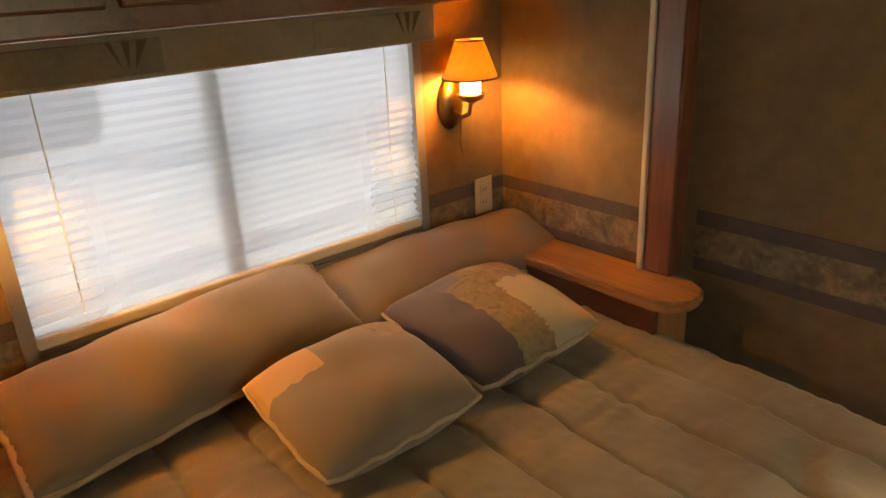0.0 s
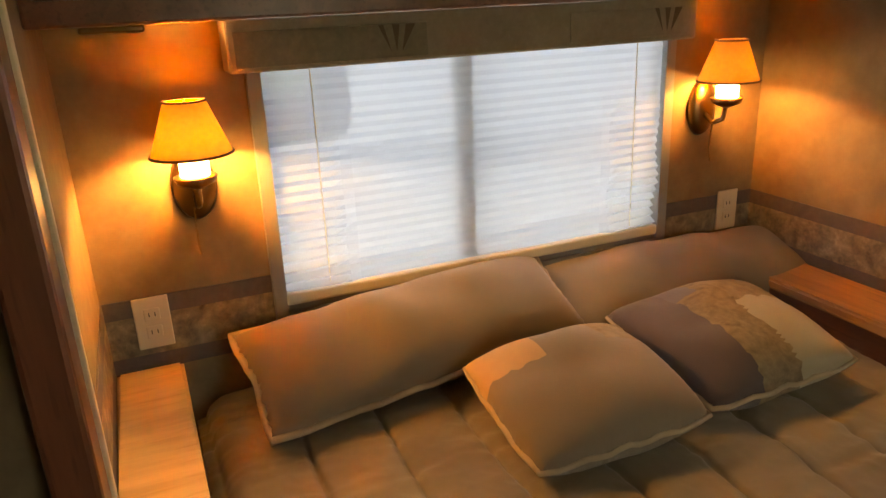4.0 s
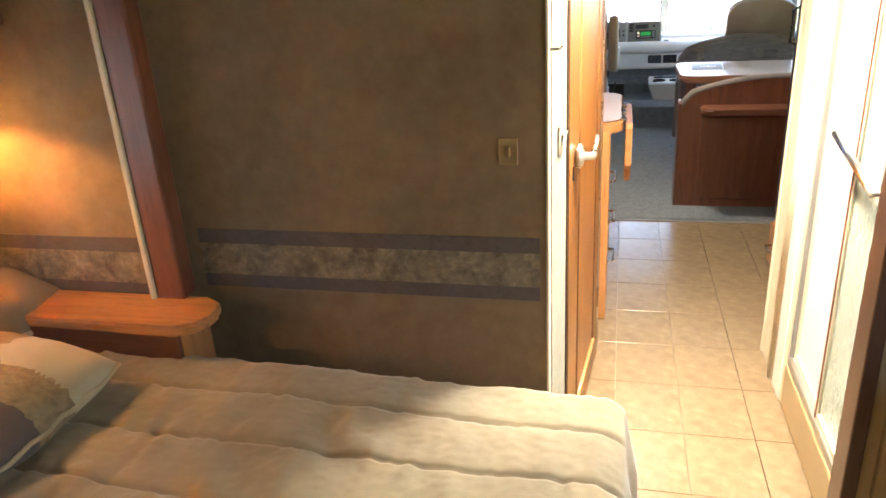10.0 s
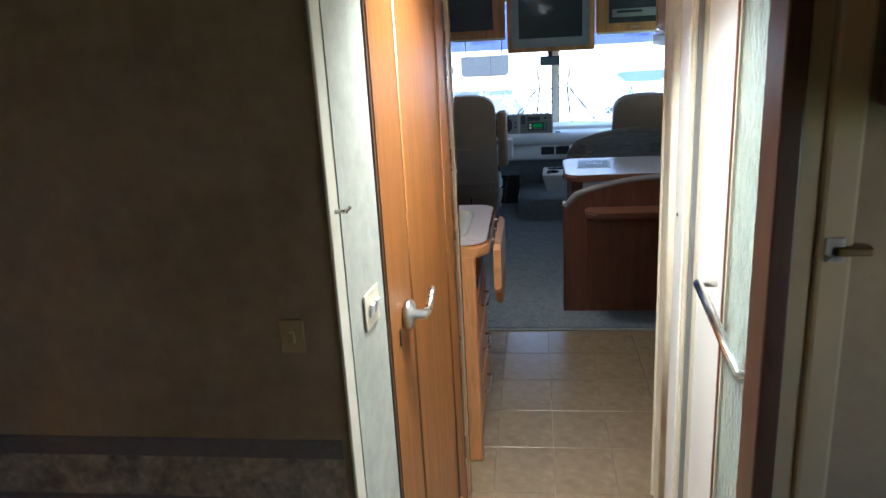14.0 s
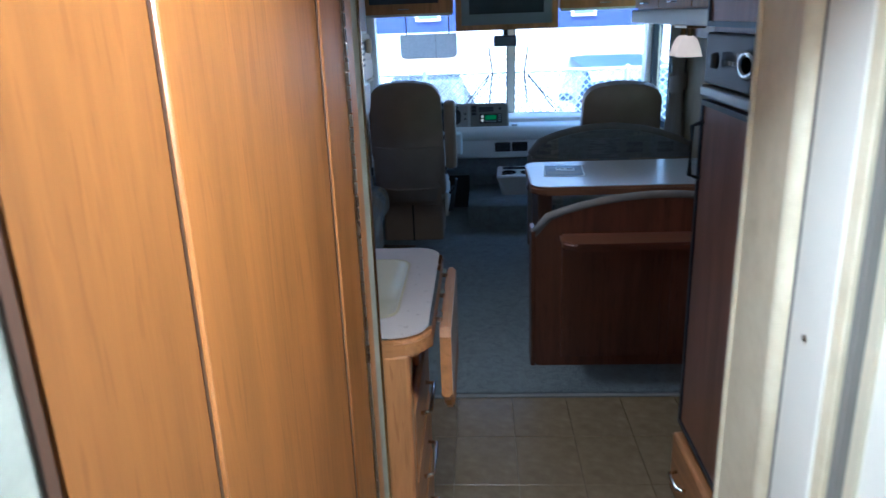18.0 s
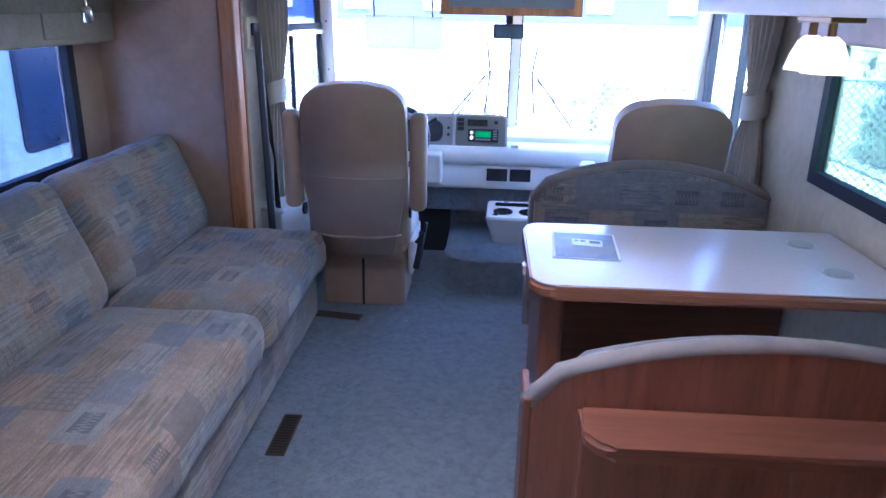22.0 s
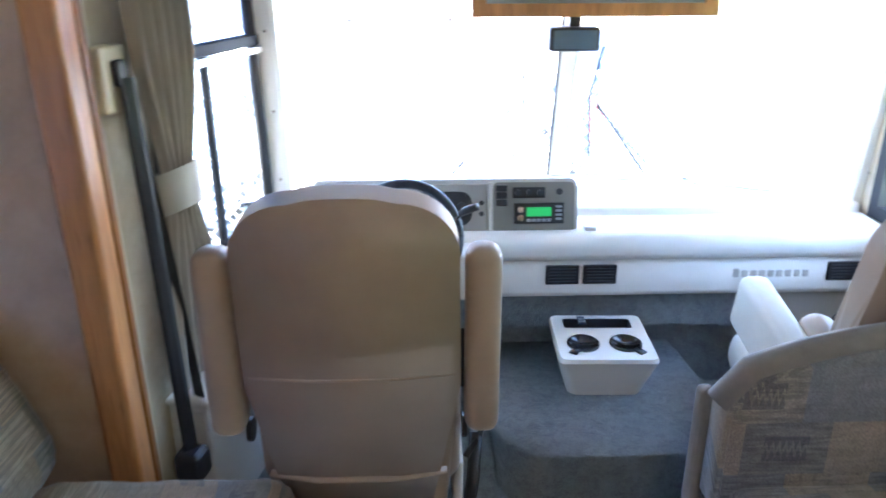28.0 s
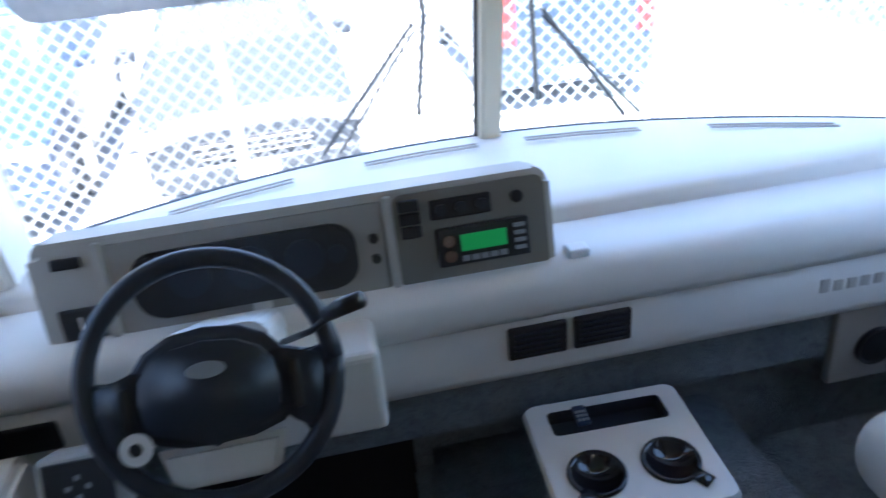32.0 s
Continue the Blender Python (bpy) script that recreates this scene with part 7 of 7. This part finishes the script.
# ---- ceiling fittings ----
def ceiling_fittings():
    for x, y, lab in ((0.30, 0.45, "lit square ceiling light in the hallway"), (0.36, 2.85, "lit square ceiling light over the living space")):
        t = thing("ceiling_light", lab, "ceiling light", "ceiling lights")
        part("base", box(x - 0.10, x + 0.10, y - 0.10, y + 0.10, CEIL_Z - 0.02, CEIL_Z, 0.006), PLASTIC_W, t)
        part("diffuser", box(x - 0.085, x + 0.085, y - 0.085, y + 0.085, CEIL_Z - 0.065, CEIL_Z - 0.02, 0.02, 3), CEIL_LAMP, t, "glowing frosted diffuser")
        ld = bpy.data.lights.new("ceiling_lamp", 'AREA')
        ld.energy, ld.color, ld.size, ld.spread = 2.3 if y < 2 else 0.36, (1.0, 0.94, 0.84), 0.16, radians(108)
        lo = new("ceiling_lamp_light", ld)
        lo.location = (x, y, CEIL_Z - 0.072)
        lo.parent = t
    t = thing("roof_vent", "white louvred air return in the ceiling", "ceiling vent")
    part("vent_frame", ring_frame('z', CEIL_Z - 0.018, CEIL_Z, (0.02, 0.52, 1.55, 1.90), 0.03), PLASTIC_W, t)
    for k in range(22):
        part("slat", box(0.055 + k * 0.02, 0.066 + k * 0.02, 1.58, 1.87, CEIL_Z - 0.014, CEIL_Z - 0.002), PLASTIC_W, t)
    for x, y in ((0.62, 0.85), (0.62, 2.3), (0.05, 3.2), (0.42, 4.5), (0.9, 4.4)):
        s = thing("ceiling_speaker", "round pale ceiling grille", "ceiling speaker", "round ceiling grilles")
        part("grille", lathe([(0.0, CEIL_Z - 0.012), (0.05, CEIL_Z - 0.012), (0.07, CEIL_Z - 0.004), (0.075, CEIL_Z - 0.001)], (x, y, 0), 24), PLASTIC_W, s)
    s = thing("ceiling_sprinkler", "dark pendant detector on the ceiling", "detector")
    part("stem", lathe([(0.03, CEIL_Z - 0.001), (0.03, CEIL_Z - 0.015), (0.01, CEIL_Z - 0.03), (0.01, CEIL_Z - 0.07), (0.04, CEIL_Z - 0.08), (0.0, CEIL_Z - 0.09)], (0.93, 3.35, 0), 16), BLACK, s)


ceiling_fittings()

# ---- outside ----
GZ = -0.95
setting("ground", box(-150, 150, -120, 250, GZ - 0.1, GZ), ASPHALT, "sunlit parking lot")


def body_from(sections, name, mat, parent, label=""):
    """A car body lofted from cross sections: (y, half width, z low, z belt, z roof, roof half width)."""
    bm = bmesh.new()
    rings = []
    for y, hw, zl, zb, zr, rw in sections:
        pts = [(-hw * 0.92, zl), (-hw, zl + 0.12), (-hw, zb), (-rw, zr), (-rw * 0.6, zr + 0.03), (rw * 0.6, zr + 0.03), (rw, zr), (hw, zb), (hw, zl + 0.12), (hw * 0.92, zl)]
        rings.append([bm.verts.new((x, y, z)) for x, z in pts])
    for a, b in zip(rings, rings[1:]):
        for i in range(len(a)):
            bm.faces.new((a[i], a[(i + 1) % len(a)], b[(i + 1) % len(a)], b[i]))
    bm.faces.new(rings[0])
    bm.faces.new(rings[-1][::-1])
    return part(name, bm, mat, parent, label, False)


def parked_car(x, y, turn, paint, label, rear=False):
    t = thing("parked_car", label, "car", "parked cars", (0, 0, 0))
    # local: nose towards -y
    secs = [(-2.25, 0.80, 0.26, 0.95, 1.45, 0.66), (-2.15, 0.90, 0.24, 1.05, 1.62, 0.72), (1.0, 0.90, 0.24, 1.05, 1.66, 0.74), (1.5, 0.88, 0.24, 1.0, 1.1, 0.7), (2.2, 0.84, 0.26, 0.9, 0.95, 0.7)] if rear else [(-2.2, 0.72, 0.28, 0.62, 0.66, 0.6), (-2.12, 0.84, 0.22, 0.74, 0.80, 0.7), (-1.2, 0.88, 0.2, 0.92, 0.98, 0.76), (-0.85, 0.88, 0.2, 0.95, 1.05, 0.72), (-0.1, 0.88, 0.2, 0.97, 1.48, 0.60), (1.0, 0.88, 0.2, 0.98, 1.50, 0.60), (1.7, 0.86, 0.24, 0.98, 1.12, 0.66), (2.15, 0.80, 0.28, 0.90, 0.96, 0.62)]
    body_from(secs, "body", paint, t)
    part("windshield", box(-0.58, 0.58, -2.262, -2.2, 1.05, 1.42, 0.02) if rear else prism([(-0.80, 1.07), (-0.84, 1.07), (-0.12, 1.50), (-0.08, 1.48)], 'x', -0.60, 0.60), CAR_GLASS, t, "dark glass windshield")
    part("grille", box(-0.45, 0.45, -2.235, -2.18, 0.46, 0.62, 0.02), BLACK, t)
    for k in range(3):
        part("grille_bar", box(-0.45, 0.45, -2.245, -2.23, 0.485 + k * 0.05, 0.50 + k * 0.05), CHROME, t)
    part("bumper", box(-0.80, 0.80, -2.26, -2.1, 0.24, 0.44, 0.05, 3), paint, t)
    part("plate", box(-0.16, 0.16, -2.275, -2.258, 0.30, 0.42), PAPER, t)
    for s in (-1, 1):
        part("tail_lamp", box(s * 0.72 - 0.09, s * 0.72 + 0.09, -2.27, -2.1, 0.68, 1.18, 0.02, 2), RED_LENS, t, "tall red tail lamp") if rear else part("headlight", box(s * 0.66 - 0.16, s * 0.66 + 0.16, -2.2, -2.08, 0.60, 0.74, 0.03, 3), RED_LENS if rear else GALV, t)
        part("side_mirror", box(s * 0.98 - 0.09, s * 0.98 + 0.09, -0.80, -0.70, 1.0, 1.14, 0.03), paint, t)
        for yy in (-1.35, 1.35):
            w = part("wheel", lathe([(0.0, s * 0.90), (0.20, s * 0.905), (0.31, s * 0.89), (0.32, s * 0.72), (0.0, s * 0.70)], (0, yy, 0.32), 20, axis='x'), TYRE, t)
            part("rim", lathe([(0.0, s * 0.91), (0.19, s * 0.912), (0.19, s * 0.9)], (0, yy, 0.32), 16, axis='x'), ALU, w)
    t.matrix_world = pose(x, y, GZ, 0, 0, turn)
    return t


parked_car(-0.60, 12.4, 4, CAR_SILVER, "silver sedan parked nose-on behind the chain-link fence")
parked_car(2.8, 13.85, -2, CAR_BLUE, "dark blue car with red lamps behind the chain-link fence", True)
parked_car(-2.95, 12.4, 4, CAR_BLUE, "dark blue car parked behind the fence beside the coach")


def chain_fence(p0, p1, z0, z1, step, label, limit=0):
    """Chain-link mesh between two points: two sets of slanting wires, with posts and rail."""
    t = thing("chain_link_fence", label, "chain-link fence", "chain-link fences")
    a, b = Vector((*p0, 0)), Vector((*p1, 0))
    run = (b - a).length
    d = (b - a) / run
    bm = bmesh.new()
    h = z1 - z0
    n = int(run / step) + int(h / step)
    nrm = Vector((-d.y, d.x, 0))
    w = 0.006
    for sgn in (1, -1):
        for k in range(-int(h / step), int(run / step) + 1):
            s0, s1 = k * step, k * step + h
            lo, hi = max(0.0, s0), min(run, s1)
            if hi <= lo:
                continue
            q0, q1 = (lo - s0), (hi - s0)
            za, zb = (z0 + q0, z0 + q1) if sgn > 0 else (z1 - q0, z1 - q1)
            A, B = a + d * lo, a + d * hi
            A.z, B.z = za, zb
            dirv = (B - A).normalized()
            side = dirv.cross(nrm).normalized() * w
            off = nrm * 0.003 * sgn
            vs = [bm.verts.new(A + side + off), bm.verts.new(B + side + off), bm.verts.new(B + nrm * w + off), bm.verts.new(A + nrm * w + off), bm.verts.new(B - side + off), bm.verts.new(A - side + off)]
            bm.faces.new((vs[0], vs[1], vs[2], vs[3]))
            bm.faces.new((vs[3], vs[2], vs[4], vs[5]))
            bm.faces.new((vs[5], vs[4], vs[1], vs[0]))
    o = part("wire_mesh", bm, GALV, t, "slanting woven wires")
    o["kind"] = "stuff"
    m = int(run / 2.6) + 1
    for k in range(m + 1):
        p = a + d * (run * k / m)
        part("post", lathe([(0.03, GZ), (0.03, z1 + 0.03), (0.0, z1 + 0.05)], (p.x, p.y, 0), 10), GALV, t)
    part("top_rail", tube([(a.x, a.y, z1), (b.x, b.y, z1)], 0.02, 8), GALV, t)


chain_fence((-2.6, 8.3), (6.5, 8.3), GZ, 0.95, 0.085, "galvanised chain-link fence in front of the coach")
chain_fence((6.5, 3.0), (6.5, 15.0), GZ, 0.95, 0.085, "galvanised chain-link fence along the hedge")


def hedge():
    t = tagged(new("hedge"), "dense sunlit green hedge beyond the fence", "hedge")
    rng = random.Random(4)
    bm = bmesh.new()
    for k in range(14000):
        y = rng.uniform(3, 15)
        z = rng.uniform(GZ, 0.75)
        x = 7.3 + 0.35 * noise.noise(Vector((y * 0.8, z * 0.9, 0))) + rng.uniform(-0.25, 0.35)
        s = rng.uniform(0.05, 0.12)
        r = Euler((rng.uniform(0, 6.3), rng.uniform(0, 6.3), rng.uniform(0, 6.3))).to_matrix()
        vs = [bm.verts.new(Vector((x, y, z)) + r @ Vector(v)) for v in ((-s, 0, 0), (0, -s * 0.5, 0.01), (s, 0, 0), (0, s * 0.5, 0.01))]
        bm.faces.new(vs)
    o = part("leaves", bm, LEAF, t)
    o["kind"] = "stuff"
    part("core", box(7.45, 8.1, 3, 15, GZ, 0.55), LEAF, t)


hedge()
setting("lawn", box(3.2, 30.0, -6.0, 7.6, GZ - 0.05, GZ + 0.02), GRASS, "mown sunlit lawn beside the lot")


def neighbour_coach():
    t = thing("parked_motorhome", "white motorhome with grey stripes parked alongside", "motorhome")
    x = -4.5
    part("wall", box(x - 2.4, x, -4.0, 12.4, GZ + 0.45, 2.3, 0.06, 3), RV_WHITE, t, "white side wall")
    part("roof", box(x - 2.3, x - 0.1, -3.9, 12.2, 2.3, 2.45, 0.05, 2), RV_WHITE, t)
    part("stripe", prism([(-4.0, 0.75), (-0.75, 0.60), (0.8, 0.53), (3.4, 0.44), (4.7, 0.27), (3.4, 0.16), (1.5, 0.21), (-0.75, 0.53), (-4.0, 0.70)], 'x', x, x + 0.006), RV_GREY, t, "grey sweeping stripe")
    part("stripe", prism([(-4.0, -0.25), (3.0, -0.10), (5.35, -0.03), (3.0, -0.24), (-4.0, -0.40)], 'x', x, x + 0.006), RV_GREY, t)
    part("stripe", prism([(5.5, -0.27), (6.3, -0.19), (7.3, -0.34), (6.3, -0.28)], 'x', x, x + 0.006), RV_GREY, t)
    part("grey_panel", prism([(6.45, 0.27), (7.1, 0.20), (7.82, 0.06), (7.3, 0.35), (7.85, 0.95), (8.1, 1.35), (8.53, 1.35), (8.53, -0.32), (7.6, -0.12)], 'x', x, x + 0.006), RV_PANEL, t, "pale grey sweeping panel")
    part("blind", box(x + 0.026, x + 0.03, 6.1, 6.93, 0.64, 0.93), RV_PANEL, t, "half-drawn pale blind")
    for y0, y1, z0, z1 in ((-2.2, -0.455, 0.66, 1.5), (2.5, 4.0, 0.72, 1.5), (5.3, 7.8, 0.42, 1.3), (8.84, 11.6, -0.1, 1.1)):
        w = part("window", prism(rounded(y0, y1, z0, z1, 0.12, 5), 'x', x + 0.002, x + 0.02), BLACK, t)
        part("pane", prism(rounded(y0 + 0.05, y1 - 0.05, z0 + 0.05, z1 - 0.05, 0.09, 5), 'x', x + 0.02, x + 0.024), COACH_GLASS, w)
    part("door_post", box(x, x + 0.02, 0.80, 0.92, 0.0, 0.62), RV_WHITE, t)
    for yy in (-2.0, 5.0):
        w = part("wheel", lathe([(0.0, x - 0.05), (0.25, x - 0.04), (0.45, x - 0.06), (0.45, x - 0.3), (0.0, x - 0.3)], (0, yy, GZ + 0.45), 20, axis='x'), TYRE, t)
        part("rim", lathe([(0.0, x - 0.035), (0.24, x - 0.035), (0.24, x - 0.06)], (0, yy, GZ + 0.45), 16, axis='x'), ALU, w)
    m = part("side_mirror", prism(rounded(5.3, 5.6, 1.0, 1.5, 0.06, 4), 'x', x + 0.25, x + 0.34, 0.02), BLACK, t)
    part("mirror_arm", tube([(x, 5.5, 1.25), (x + 0.28, 5.45, 1.25)], 0.02, 8), BLACK, m)


neighbour_coach()


def door_mirror(x, y, z, w, s):
    """A tall flat glass over a small convex one, in a white shell on a bent arm."""
    t = thing("coach_mirror", "tall white exterior mirror beside the cab", "exterior mirror", "exterior mirrors")
    h = 0.34 if s > 0 else 0.40
    part("shell", prism(rounded(x - w, x + w, z, z + h, 0.045, 5), 'y', y, y + 0.10, 0.02, 3), RV_WHITE, t)
    part("glass_rim", prism(rounded(x - w + 0.006, x + w - 0.006, z + 0.01, z + h - 0.006, 0.04, 5), 'y', y - 0.003, y + 0.002), RUBBER, t)
    part("glass", prism(rounded(x - w + 0.012, x + w - 0.012, z + 0.12, z + h - 0.012, 0.03, 5), 'y', y - 0.006, y - 0.001), MIRROR, t, "flat mirror glass")
    part("convex_glass", prism(rounded(x - w + 0.012, x + w - 0.012, z + 0.016, z + 0.105, 0.02, 4), 'y', y - 0.006, y - 0.001), MIRROR, t)
    part("arm", tube([(x, y + 0.05, z + 0.02), (x - s * 0.05, y + 0.06, z - 0.16), (x - s * (0.265 if s > 0 else 0.56), y + 0.02, z - 0.26)], 0.016, 8), RV_WHITE, t)


door_mirror(1.985, 5.85, 0.71, 0.125, 1)
door_mirror(-1.14, 6.22, 0.78, 0.10, -1)


def far_building():
    t = thing("blue_building", "long blue building with white-framed windows across the lot", "building")
    part("wall", box(-30, 40, 46, 58, 0.65, 8.5), SIDING, t, "blue siding")
    # white band added under the siding, imitates glare that bleaches the building's foot
    part("glare_wall", box(-30.05, 40.05, 45.95, 58, GZ, 0.65), RV_WHITE, t, "white lower wall added to stand for glare")
    part("roof", prism([(45, 8.5), (59, 8.5), (52, 11.5)], 'x', -31, 41), GREY_TRIM, t)
    for k in range(14):
        x = -27 + k * 4.7
        for z0 in (1.3, 4.9):
            w = part("window", box(x, x + 1.5, 45.9, 46.05, z0, z0 + 1.7), PLASTIC_W, t)
            part("pane", box(x + 0.15, x + 1.35, 45.86, 45.9, z0 + 0.15, z0 + 1.55), CAR_GLASS, w)
    part("pavement", box(-30, 40, 42, 46, GZ, GZ + 0.15), GROUT, t)


far_building()


# ---- hallway and bedroom floor tiles ----
def tiles():
    fl = bpy.data.objects["floor"]
    sx, sy = 0.229, 0.305
    bm = box(0.0012, sx - 0.0012, 0.0012, sy - 0.0012, -0.012, 0.0, 0.0008, 1)
    me = bpy.data.meshes.new("vinyl_tile")
    bm.to_mesh(me)
    bm.free()
    me.materials.append(VINYL)
    for i in range(-4, 8):
        for j in range(-8, 9):
            x, y = 0.176 + i * sx, 0.0 + j * sy + (0.10 if i % 2 else 0.0) * 0 + 0.237
            if x + sx > RW or y + sy > 2.70 or x < -0.95:
                continue
            o = new("vinyl_tile", me)
            o.location = (x, y, 0)
            o.parent = fl
    setting("vinyl_border", box(-0.95, RW, 2.677, 2.69, -0.011, -0.001), VINYL)


tiles()
